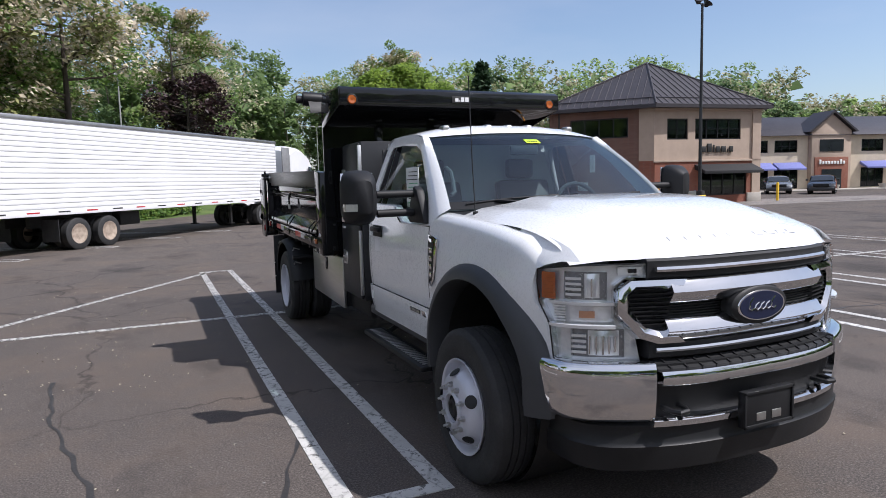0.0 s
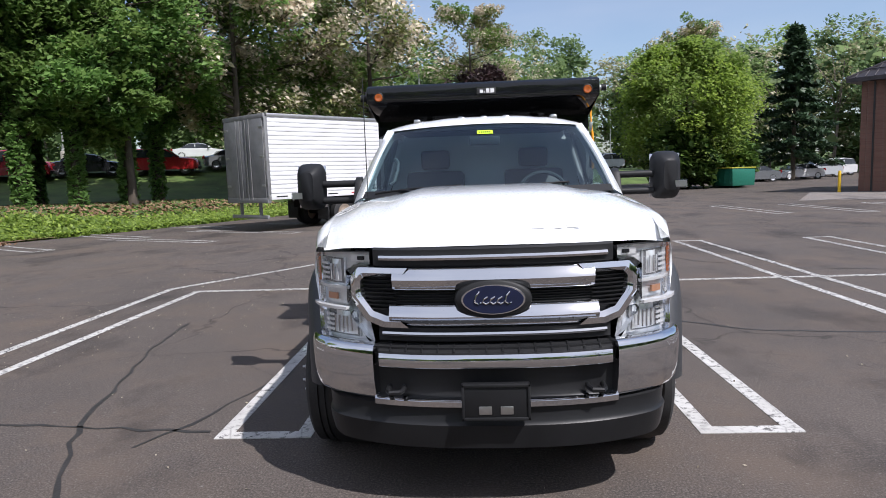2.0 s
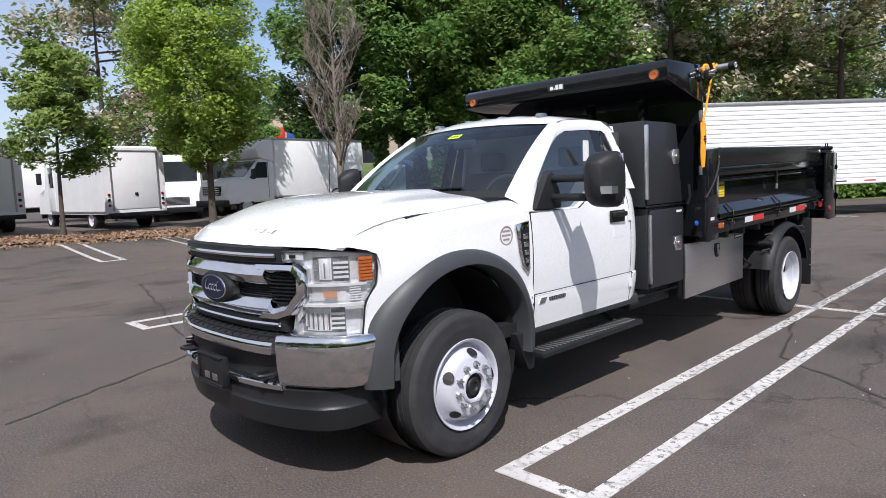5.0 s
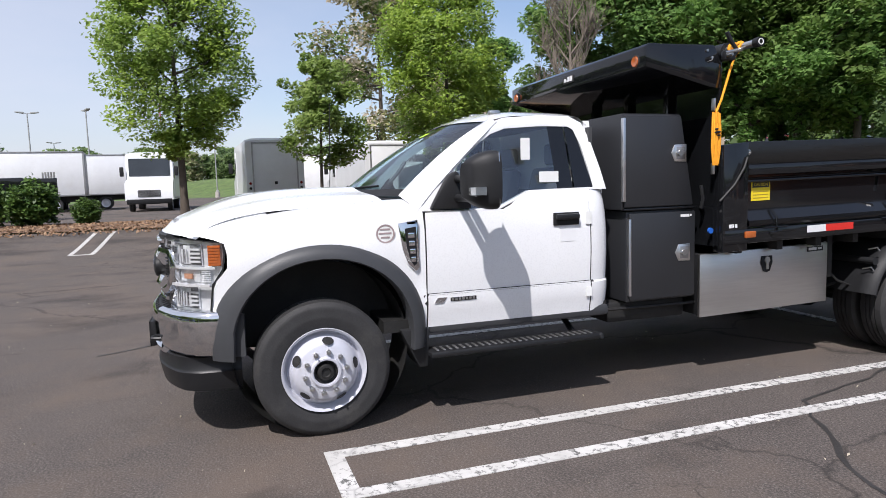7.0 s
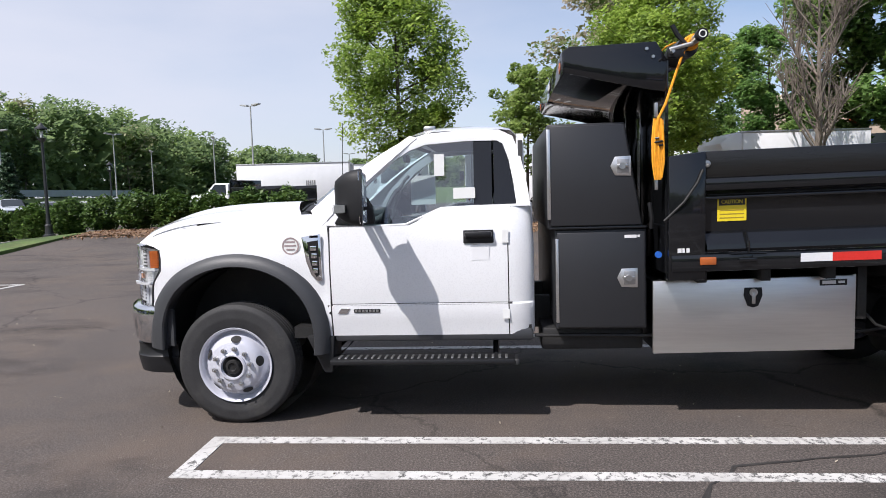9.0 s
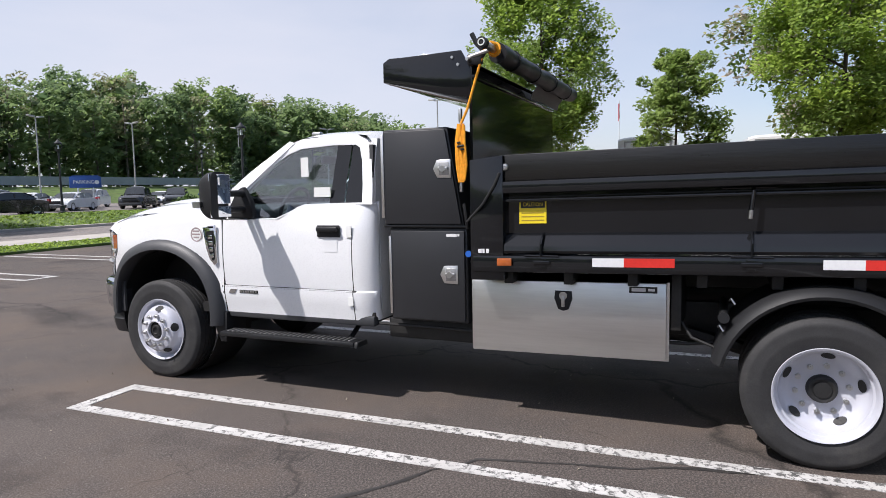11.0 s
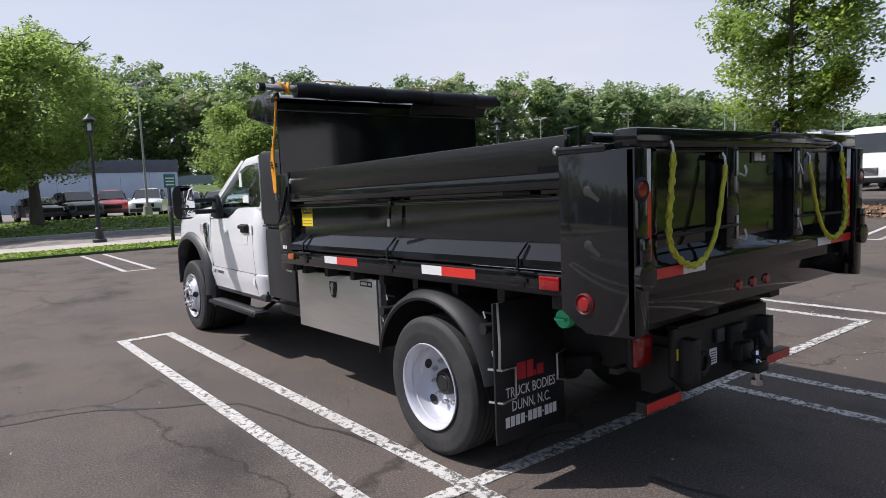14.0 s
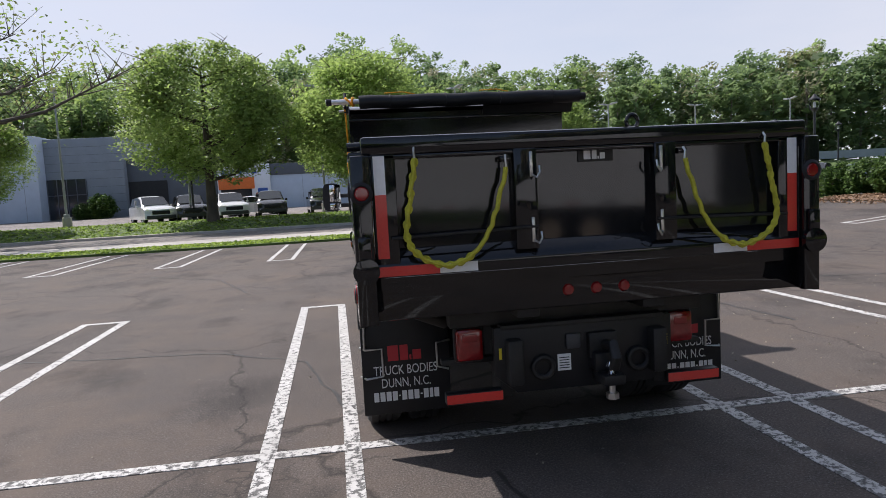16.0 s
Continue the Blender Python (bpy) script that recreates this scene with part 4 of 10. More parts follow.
for s in (1, -1):
    f = (lambda b: b) if s > 0 else flip_x
    mir = part("mirror", f(mirror_shell()), BLACK_PLASTIC, truck, "black telescoping towing mirror", 50)
    part("mirror_glass", f(merge(box(1.235, 1.455, 4.116, 4.121, 1.525, 1.745, 0.002), box(1.235, 1.455, 4.116, 4.121, 1.425, 1.505, 0.002))), CHROME, mir, "two-piece mirror glass")
    part("marker_lamp", f(box(1.33, 1.474, 3.95, 4.03, 1.49, 1.55, 0.012)), LENS, mir, "clear side marker lamp")
    part("marker_reflector", f(box(1.335, 1.466, 3.96, 4.03, 1.497, 1.543)), ZINC, mir)
    part("mirror_arm", f(merge(rod((0.95, 4.02, 1.60), (1.24, 4.03, 1.60), 0.026), rod((0.95, 4.02, 1.475), (1.24, 4.03, 1.475), 0.026))), BLACK_PLASTIC, mir)
    part("mirror_mount", f(prism([(3.83, 1.405), (4.12, 1.40), (4.10, 1.53), (4.02, 1.655), (3.96, 1.625)], "x", 0.925, 0.985, 0.015)), BLACK_PLASTIC, mir)


# front: grille, lamps, bumper
part("grille_backing", prism([(-0.58, 1.29), (0.58, 1.29), (0.70, 1.10), (0.70, 0.86), (-0.70, 0.86), (-0.70, 1.10)], "y", 2.36, 2.44), BLACK_PLASTIC, truck)


def nose_y(x):
    return 2.105 + 0.26 * abs(x / 0.90) ** 2.8


def nose_bar(x0, x1, z0, z1, depth, bulge=0.0, n=18, dy=0.0):
    rows = []
    for i in range(n + 1):
        x = x0 + (x1 - x0) * i / n
        y = nose_y(x) + dy
        zm, h = (z0 + z1) / 2, (z1 - z0) / 2
        rows.append([(x, y + depth, zm - h), (x, y + 0.012, zm - h), (x, y, zm - h * 0.8), (x, y - bulge, zm), (x, y, zm + h * 0.8), (x, y + 0.012, zm + h), (x, y + depth, zm + h)])
    bm = loft(rows, closed=True)
    bmesh.ops.holes_fill(bm, edges=[e for e in bm.edges if e.is_boundary])
    return bm


grille = part("grille", nose_bar(-0.48, 0.48, 1.098, 1.212, 0.06, 0.026), CHROME, truck, "chrome two-bar grille over black mesh", 50)
part("lower_bar", nose_bar(-0.50, 0.50, 0.925, 1.032, 0.06, 0.026), CHROME, grille, smooth=50)
part("top_panel", nose_bar(-0.575, 0.575, 1.213, 1.305, 0.08, 0.0, dy=0.012), BLACK_PLASTIC, grille)
part("top_strip", nose_bar(-0.545, 0.545, 1.245, 1.273, 0.04, 0.006, dy=-0.004), CHROME, grille)
part("bottom_panel", nose_bar(-0.56, 0.56, 0.845, 0.925, 0.08, 0.0, dy=0.016), BLACK_PLASTIC, grille)
part("bottom_strip", nose_bar(-0.54, 0.54, 0.878, 0.902, 0.04, 0.006), CHROME, grille)
part("mesh_backing", nose_bar(-0.56, 0.56, 0.93, 1.21, 0.03, 0.0, dy=0.05), BLACK_SATIN, grille)
for k in range(7):
    z = 1.032 + 0.0125 * k
    part("mesh_slat", nose_bar(-0.52, 0.52, z, z + 0.005, 0.02, 0, dy=0.036), BLACK_PLASTIC, grille)
for s in (1, -1):
    f = (lambda b: b) if s > 0 else flip_x
    loop = [(0.40, 1.215), (0.655, 1.215), (0.705, 1.165), (0.705, 1.055), (0.62, 0.945), (0.535, 0.915), (0.40, 0.915)]
    inner = [(0.44, 1.165), (0.625, 1.165), (0.650, 1.140), (0.648, 1.075), (0.585, 0.995), (0.52, 0.975), (0.47, 0.975)]
    rows = []
    for w, dy in ((0, 0.06), (0, 0.012), (0.08, -0.004), (0.6, -0.012), (1.0, 0.012), (1.0, 0.06)):
        rows.append([(a + (c - a) * w, nose_y(a + (c - a) * w) + dy, b + (d - b) * w) for (a, b), (c, d) in zip(loop, inner)])
    part("grille_surround", f(loft(rows)), CHROME, grille, "polished C-shaped surround", 40)
    part("side_vent", f(loft([[(x, nose_y(x) + 0.045, z) for x in span(0.44, 0.66, 5)] for z in (0.97, 1.07, 1.17)])), BLACK_PLASTIC, grille)
    for k in range(8):
        z = 1.00 + 0.02 * k
        part("vent_slat", f(loft([[(x, nose_y(x) + dy, z + dz) for x in span(0.47, 0.645 - 0.05 * max(0, (1.06 - z) / 0.06), 4)] for dy, dz in ((0.042, 0), (0.020, 0.003), (0.020, 0.008), (0.042, 0.010))])), BLACK_SATIN, grille)
em = part("emblem", lathe([(0.0, 0.0), (-0.012, 0.85), (0.0, 0.93), (0.02, 0.95), (0.06, 0.95)], (0, 0, 0), "y", 48), BLACK_PLASTIC, grille, "oval badge in blue and chrome")
for v in em.data.vertices:
    c = v.co + ORG
    v.co = Vector((c.x * 0.192, c.y + 2.083, 1.062 + c.z * 0.099)) - ORG
for nm, k, y, m in (("emblem_rim", 0.90, 2.068, CHROME), ("emblem_face", 0.84, 2.0655, BLUE_OVAL)):
    bm = lathe([(0.0, 0.0), (0.0, k), (0.006, k + 0.03)], (0, 0, 0), "y", 48)
    for v in bm.verts:
        v.co = Vector((v.co.x * 0.165, v.co.y + y, 1.062 + v.co.z * 0.078))
    part(nm, bm, m, em)
for k, (x, h) in enumerate(((-0.075, 0.052), (-0.038, 0.026), (-0.004, 0.026), (0.030, 0.026), (0.066, 0.050))):
    part("emblem_stroke", tube([(x + 0.012, 2.0638, 1.050 + h), (x - 0.006, 2.0638, 1.050 + h * 0.6), (x - 0.012, 2.0638, 1.052), (x + 0.004, 2.0638, 1.042), (x + 0.018, 2.0638, 1.050)], 0.0042, 6), CHROME, em)

# headlamps: the lens follows the nose and wraps round the corner
CORNER = [(0.55, 2.170), (0.65, 2.210), (0.75, 2.259), (0.82, 2.308), (0.87, 2.362), (0.902, 2.422), (0.922, 2.478), (0.936, 2.535), (0.942, 2.60)]


def trace(plan, u):
    """A point of the plan line: u is x as far as 0.87, beyond that 0.87 plus the way back."""
    key = [x if x <= 0.8701 else 0.87 + y - [q for q in plan if q[0] <= 0.8701][-1][1] for x, y in plan]
    for i in range(len(plan) - 1):
        if u <= key[i + 1] or i == len(plan) - 2:
            e = (u - key[i]) / (key[i + 1] - key[i])
            x, y = plan[i][0] + (plan[i + 1][0] - plan[i][0]) * e, plan[i][1] + (plan[i + 1][1] - plan[i][1]) * e
            t = Vector((plan[i + 1][0] - plan[i][0], plan[i + 1][1] - plan[i][1], 0)).normalized()
            return Vector((x, y, 0)), Vector((-t.y, t.x, 0))


def on_lamp(u, z, deep=0.0):
    p, n = trace(CORNER, u)
    return (p.x + n.x * deep, p.y + n.y * deep, z)


LAMP = [(0.590, 1.286), (0.72, 1.284), (0.87, 1.275), (1.035, 1.252), (1.04, 1.19), (1.028, 1.10), (0.965, 1.005), (0.945, 0.848), (0.80, 0.838), (0.60, 0.832), (0.70, 0.960), (0.72, 1.02), (0.72, 1.19), (0.675, 1.225), (0.590, 1.225)]


def lamp_sheet(poly, deep):
    t = bmesh.new()
    t.faces.new([t.verts.new((u, 0, z)) for u, z in poly])
    bmesh.ops.triangulate(t, faces=t.faces)
    bmesh.ops.subdivide_edges(t, edges=t.edges, cuts=5, use_grid_fill=True)
    for v in t.verts:
        v.co = Vector(on_lamp(v.co.x, v.co.z, deep))
    return t


def lamp_patch(u0, u1, z0, z1, deep, thick=0.0, n=6):
    return loft([[on_lamp(u, z, deep) for u in span(u0, u1, n)] for z in span(z0, z1, 3)], thick=thick)


for s in (1, -1):
    f = (lambda b: b) if s > 0 else flip_x
    hl = part("headlamp", f(lamp_sheet(LAMP, 0.0)), LENS, truck, "large clear C-shaped headlamp with chrome reflectors", 60)
    hl.visible_shadow = False
    part("lamp_bowl", f(lamp_sheet(LAMP, 0.036)), LAMP_BOWL, hl, smooth=60)
    part("lamp_rim", f(loft([[on_lamp(u, z, dd) for u, z in LAMP] for dd in (0.05, -0.003)], closed=True)), CHROME, hl)
    part("lamp_gasket", f(loft([[on_lamp(u, z, -0.002) for u, z in ((0.59, 1.292), (0.87, 1.281), (1.042, 1.257), (1.049, 1.19), (1.036, 1.098), (0.973, 1.002), (0.954, 0.842))], [on_lamp(u, z, -0.002) for u, z in LAMP[:1] + LAMP[2:8]]])), BLACK_PLASTIC, hl)
    # main beam above, fluted dipped beam below, each in a dark pocket
    for u0, u1, z0, z1, low in ((0.742, 0.905, 1.122, 1.250, False), (0.672, 0.875, 0.856, 0.988, True)):
        part("lamp_pocket", f(lamp_patch(u0, u1, z0, z1, 0.033, 0.003)), LAMP_POCKET, hl, smooth=0)
        ui, uo = (u0 + 0.030, u1 - 0.075) if not low else (u0 + 0.02, u1 - 0.06)
        part("reflector", f(loft([[on_lamp(u, z, 0.030 - 0.012 * math.sin(math.pi * (u - ui) / (uo - ui)) * math.sin(math.pi * (z - z0) / (z1 - z0))) for u in span(ui, uo, 8)] for z in span(z0 + 0.008, z1 - 0.008, 6)])), LAMP_SILVER, hl, smooth=60)
        part("pocket_rim", f(loft([[on_lamp(u, z, dd) for u, z in ((u0, z0), (u1, z0), (u1, z1), (u0, z1))] for dd in (0.034, 0.016)], closed=True)), LAMP_SILVER, hl, smooth=0)
        for k in range(4):
            z = z0 + 0.018 + (z1 - z0 - 0.03) * k / 4
            part("louvre", f(lamp_patch(uo + 0.008, u1 - 0.006, z, z + 0.012, 0.020, 0.008, 2)), LAMP_SILVER, hl)
        for k in range(10 if low else 3):
            uu = ui + (uo - ui) * (k + 0.5) / (10 if low else 3)
            part("flute", f(lamp_patch(uu - 0.003, uu + 0.003, z0 + 0.016 + (0.05 * max(0.0, 0.4 - (uu - ui) / (uo - ui)) if low else 0.0), z1 - 0.03, 0.017, 0.006, 1)), CHROME if k % 2 else LAMP_SILVER, hl)
    part("lens_arm", f(lamp_patch(0.60, 0.70, 1.238, 1.272, 0.020, 0.006)), LAMP_SILVER, hl)
    part("arm_socket", f(lamp_patch(0.625, 0.66, 1.246, 1.264, 0.012, 0.006)), BLACK_SATIN, hl)
    for z in (0.998, 1.098):
        part("divider", f(lamp_patch(0.715, 0.96 if z < 1.05 else 0.985, z, z + 0.014, 0.006, 0.03)), LAMP_SILVER, hl)
    part("lamp_pocket", f(lamp_patch(0.735, 0.885, 1.020, 1.092, 0.033, 0.003)), LAMP_BOWL, hl)
    part("amber_bulb", f(lamp_patch(0.79, 0.845, 1.040, 1.072, 0.022, 0.01)), coat("clear_amber_bulb", (0.50, 0.26, 0.16), 0.2, 0.3, 0.5) if s > 0 else bpy.data.materials["clear_amber_bulb"], hl)
    part("indicator", f(lamp_patch(0.948, 1.020, 1.118, 1.243, 0.006, 0.01)), AMBER, hl, "ribbed amber indicator lens", 60)
    for k in range(7):
        z = 1.122 + 0.0175 * k
        part("indicator_rib", f(lamp_patch(0.950, 1.018, z, z + 0.007, 0.002, 0.004)), AMBER, hl)
    for k in range(6):
        z = 1.02 + 0.013 * k
        part("side_rib", f(lamp_patch(0.90, 0.955, z, z + 0.006, 0.012, 0.01)), LAMP_SILVER, hl)
    # bonnet shoulder above the lamp
    brow = [[(0.835 + 0.02 * t, 2.33 + 0.46 * t, bonnet_z(0.835, 0.02 + 0.3 * t) - 0.004), (0.890 + 0.03 * t, 2.40 + 0.42 * t, 1.297 + 0.080 * t), (0.925 + 0.035 * t, 2.485 + 0.38 * t, 1.275 + 0.085 * t), (0.941 + 0.035 * t, 2.535 + 0.36 * t, 1.252 + 0.07 * t)] for t in span(0, 1, 6)]
    part("lamp_brow", f(loft(brow)), WHITE, truck, smooth=60)


# bumper
def bump_y(x):
    return 2.035 + 0.30 * abs(x / 0.95) ** 2.8


BUMPER_PLAN = [(x, bump_y(x)) for x in span(0.50, 0.86, 9)] + [(0.87, 2.278), (0.910, 2.318), (0.938, 2.368), (0.957, 2.43), (0.968, 2.52)]
DAM_PLAN = [(x, bump_y(x) + 0.035) for x in span(0.0, 0.78, 12)] + [(0.835, 2.315), (0.86, 2.37), (0.869, 2.44), (0.872, 2.53)]


def bumper_band(x0, x1, prof, n=14, dy=0.0):
    rows = [[(x, bump_y(x) + dy + oy, z) for oy, z in prof] for x in span(x0, x1, n)]
    bm = loft(rows, closed=True)
    bmesh.ops.holes_fill(bm, edges=[e for e in bm.edges if e.is_boundary])
    return bm


def wrap_band(plan, u0, u1, prof, n=24):
    rows = []
    for u in span(u0, u1, n):
        p, q = trace(plan, u)
        rows.append([(p.x + q.x * d, p.y + q.y * d, z) for d, z in prof])
    bm = loft(rows, closed=True)
    bmesh.ops.holes_fill(bm, edges=[e for e in bm.edges if e.is_boundary])
    return bm


bumper = part("front_bumper", bumper_band(-0.84, 0.84, [(0.05, 0.83), (0.25, 0.83), (0.25, 0.56), (0.07, 0.56)], 20), BLACK_PLASTIC, truck, "chrome front bumper with black lower valance")
for s in (1, -1):
    f = (lambda b: b) if s > 0 else flip_x
    end = [(0.09, 0.842), (0.035, 0.846), (0.012, 0.838), (0.002, 0.815), (0.0, 0.77), (0.004, 0.68), (0.016, 0.60), (0.03, 0.575), (0.05, 0.562), (0.09, 0.562)]
    part("bumper_end", f(wrap_band(BUMPER_PLAN, 0.585, 1.11, end)), CHROME, bumper, "chrome bumper end", 60)
    part("bumper_corner", f(loft([[(0.945 + 0.03 * t, 2.515 + 0.11 * t, z) for t in span(0, 1, 5)] for z in (0.56, 0.70, 0.825)], thick=0.02)), DARK_PLASTIC, bumper)
    part("bumper_gasket", f(wrap_band(CORNER, 0.60, 1.0, [(0.0, 0.832), (0.05, 0.832), (0.05, 0.815), (0.0, 0.815)])), BLACK_PLASTIC, bumper)
    part("tow_hook", f(tube([(0.44, bump_y(0.44) + 0.14, 0.63), (0.44, bump_y(0.44) + 0.02, 0.628), (0.455, bump_y(0.44) - 0.01, 0.625), (0.50, bump_y(0.44) - 0.012, 0.625), (0.515, bump_y(0.44) + 0.02, 0.625), (0.515, bump_y(0.44) + 0.12, 0.625)], 0.013, 8)), BLACK_SATIN, bumper, "black tow hook")
part("upper_bar", bumper_band(-0.555, 0.555, [(0.06, 0.805), (0.012, 0.805), (0.0, 0.785), (0.004, 0.745), (0.02, 0.733), (0.06, 0.735)], 20), CHROME, bumper, "chrome bumper bar", 50)
part("lower_chrome", bumper_band(-0.585, 0.585, [(0.08, 0.592), (0.03, 0.592), (0.012, 0.578), (0.018, 0.55), (0.04, 0.54), (0.08, 0.54)], 20), CHROME, bumper, "chrome bumper bar", 50)
part("step_pad", bumper_band(-0.56, 0.56, [(0.03, 0.812), (0.13, 0.848), (0.13, 0.83), (0.03, 0.80)], 20), BLACK_PLASTIC, bumper)
for k in range(14):
    x = -0.50 + 0.077 * k
    part("step_rib", bumper_band(x - 0.004, x + 0.004, [(0.028, 0.818), (0.125, 0.854), (0.125, 0.84), (0.028, 0.805)], 1), BLACK_SATIN, bumper)
plate = part("plate_holder", box(-0.16, 0.16, bump_y(0) - 0.018, bump_y(0) + 0.02, 0.50, 0.675, 0.008), BLACK_SATIN, bumper, "empty black number plate bracket")
part("plate_frame", merge(merge(box(-0.16, 0.16, bump_y(0) - 0.026, bump_y(0) - 0.016, 0.66, 0.675, 0.003), box(-0.16, 0.16, bump_y(0) - 0.026, bump_y(0) - 0.016, 0.50, 0.515, 0.003)), merge(box(-0.16, -0.147, bump_y(0) - 0.026, bump_y(0) - 0.016, 0.50, 0.675, 0.003), box(0.147, 0.16, bump_y(0) - 0.026, bump_y(0) - 0.016, 0.50, 0.675, 0.003))), BLACK_PLASTIC, plate)
for x in (-0.05, 0.05):
    part("plate_slot", box(x - 0.03, x + 0.03, bump_y(0) - 0.022, bump_y(0) - 0.016, 0.528, 0.568, 0.004), ZINC, plate, "pale slot in the bracket")
dam = [(0.03, 0.565), (0.0, 0.55), (0.006, 0.47), (-0.008, 0.455), (0.0, 0.40), (0.015, 0.335), (0.04, 0.325), (0.10, 0.50)]
ad = wrap_band(DAM_PLAN, 0.0, 1.03, dam, 30)
part("air_dam", merge(ad, flip_x(wrap_band(DAM_PLAN, 0.0, 1.03, dam, 30))), BLACK_SATIN, bumper, "black plastic air dam", 50)


# wheels
def wheel(name, x, y, s, dish, label, tread_lines=True):
    """One wheel: tyre, rim, hub and nuts; s: the side it faces, dish: how deep its centre sits (below 0: bulging out)."""
    R, W = 0.430, 0.24
    root = new(name)
    root.matrix_basis = Matrix.Translation(Vector((x, y, R)) - ORG)
    root.parent = truck
    tagged(root, label)
    return root, R, W


def wheel_parts(root, s, dish, full=True):
    global ORG
    keep, ORG = ORG, Vector((0, 0, 0))
    R, W = 0.430, 0.24
    f = (lambda b: b) if s > 0 else flip_x
    prof = [(-W, 0.262), (-W + 0.004, 0.30), (-W - 0.004, 0.345), (-W + 0.008, 0.402), (-W + 0.03, 0.427), (-W + 0.05, 0.429)]
    for g in (0.075, 0.115, 0.155):
        prof += [(-W + g - 0.006, R), (-W + g - 0.004, R - 0.012), (-W + g + 0.004, R - 0.012), (-W + g + 0.006, R)]
    prof += [(-0.05, 0.429), (-0.03, 0.427), (-0.012, 0.408), (-0.004, 0.392), (-0.006, 0.380), (0.004, 0.345), (0.0, 0.32), (-0.004, 0.30), (-0.006, 0.285), (-0.014, 0.262)]
    part("tyre", f(lathe(prof, (0, 0, 0), "x", 64)), RUBBER, root, "black all-season tyre with pale dust", 40)
    if dish < 0:
        rim = [(-0.20, 0.25), (-0.04, 0.25), (-0.006, 0.262), (0.0, 0.268), (0.006, 0.266), (0.004, 0.258), (-0.008, 0.249), (-0.05, 0.243), (-0.060, 0.232), (-0.050, 0.220), (-0.005, 0.208), (0.030, 0.188), (0.042, 0.165), (0.048, 0.09), (0.052, 0.075)]
        hub = [(0.042, 0.082), (0.030, 0.076), (0.026, 0.060), (0.044, 0.054), (0.058, 0.046), (0.060, 0.030), (0.050, 0.024), (0.048, 0.0)]
        nut_a, nut_r, nut_l, hole_r, hole_a = 0.044, 0.130, 0.042, 0.194, 0.020
    else:
        rim = [(-0.20, 0.25), (-0.03, 0.252), (-0.006, 0.262), (0.0, 0.268), (0.006, 0.266), (0.004, 0.258), (-0.006, 0.250), (-0.05, 0.244), (-0.055, 0.232), (-0.10, 0.228), (-0.125, 0.218), (-0.145, 0.195), (-0.155, 0.165), (-0.155, 0.08), (-0.15, 0.075)]
        hub = [(-0.155, 0.082), (-0.135, 0.080), (-0.115, 0.074), (-0.108, 0.064), (-0.112, 0.05), (-0.105, 0.045), (-0.10, 0.0)]
        nut_a, nut_r, nut_l, hole_r, hole_a = -0.156, 0.136, 0.036, 0.197, -0.142
    part("rim", f(lathe(rim, (0, 0, 0), "x", 64)), RIM, root, "silver painted steel rim", 40)
    part("hub", f(lathe(hub, (0, 0, 0), "x", 32)), CHASSIS, root, "greasy black hub")
    if dish < 0:
        part("hub_ring", f(lathe([(0.044, 0.100), (0.058, 0.098), (0.064, 0.090), (0.064, 0.080), (0.040, 0.076)], (0, 0, 0), "x", 32)), RIM, root)
    for k in range(10):
        u = 2 * math.pi * (k + 0.25) / 10
        c, q = nut_r * math.cos(u), nut_r * math.sin(u)
        b = rod((nut_a - 0.005, c, q), (nut_a + 0.024, c, q), 0.016, n=6)
        rod((nut_a, c, q), (nut_a + nut_l, c, q), 0.0085, 0.007, 8, b)
        part("lug_nut", f(b), ZINC, root)
    for k in range(5):
        u0 = 2 * math.pi * (k + 0.15) / 5
        b = bmesh.new()
        vs = []
        for j in range(14):
            w = 2 * math.pi * j / 14
            uu, rr = u0 + 0.19 * math.cos(w), hole_r + 0.019 * math.sin(w)
            ax = hole_a + (0.006 if dish < 0 else 0.006) + (hole_r - rr) * (1.5 if dish < 0 else 0.7) * (1 if dish < 0 else -1)
            vs.append(b.verts.new((ax, rr * math.cos(uu), rr * math.sin(uu))))
        b.faces.new(vs)
        part("rim_hole", f(b), CHASSIS, root, smooth=0)
    ORG = keep


for s in (1, -1):
    w, _, _ = wheel("front_wheel", 1.022 if s > 0 else -1.092, FA, s, -1, "front wheel with bulging ten-stud steel rim")
    wheel_parts(w, s, -1)
    w, _, _ = wheel("rear_wheel", s * 1.165, RA, s, 1, "outer dual rear wheel with deep silver rim")
    wheel_parts(w, s, 1)
    w, _, _ = wheel("rear_wheel", s * 0.895, RA, s, 1, "inner dual rear wheel")
    wheel_parts(w, s, 1)

# chassis
both("frame_rail", lambda: box(0.36, 0.44, 2.5, 9.45, 0.56, 0.80, 0.01), CHASSIS, truck)
part("front_axle", merge(rod((-0.85, FA, 0.42), (0.85, FA, 0.42), 0.06), box(-0.18, 0.12, FA - 0.16, FA + 0.16, 0.30, 0.56, 0.05)), CHASSIS, truck)
part("rear_axle", merge(rod((-0.95, RA, 0.42), (0.95, RA, 0.42), 0.075), lathe([(-0.2, 0.02), (-0.16, 0.16), (0, 0.2), (0.16, 0.16), (0.2, 0.02)], (0, RA, 0.42), "y", 24)), CHASSIS, truck)
part("drive_shaft", rod((0, 4.3, 0.55), (0, RA - 0.2, 0.45), 0.05), CHASSIS, truck)
part("fuel_tank", box(-0.90, -0.46, 5.4, 6.5, 0.46, 0.88, 0.06), CHASSIS, truck)
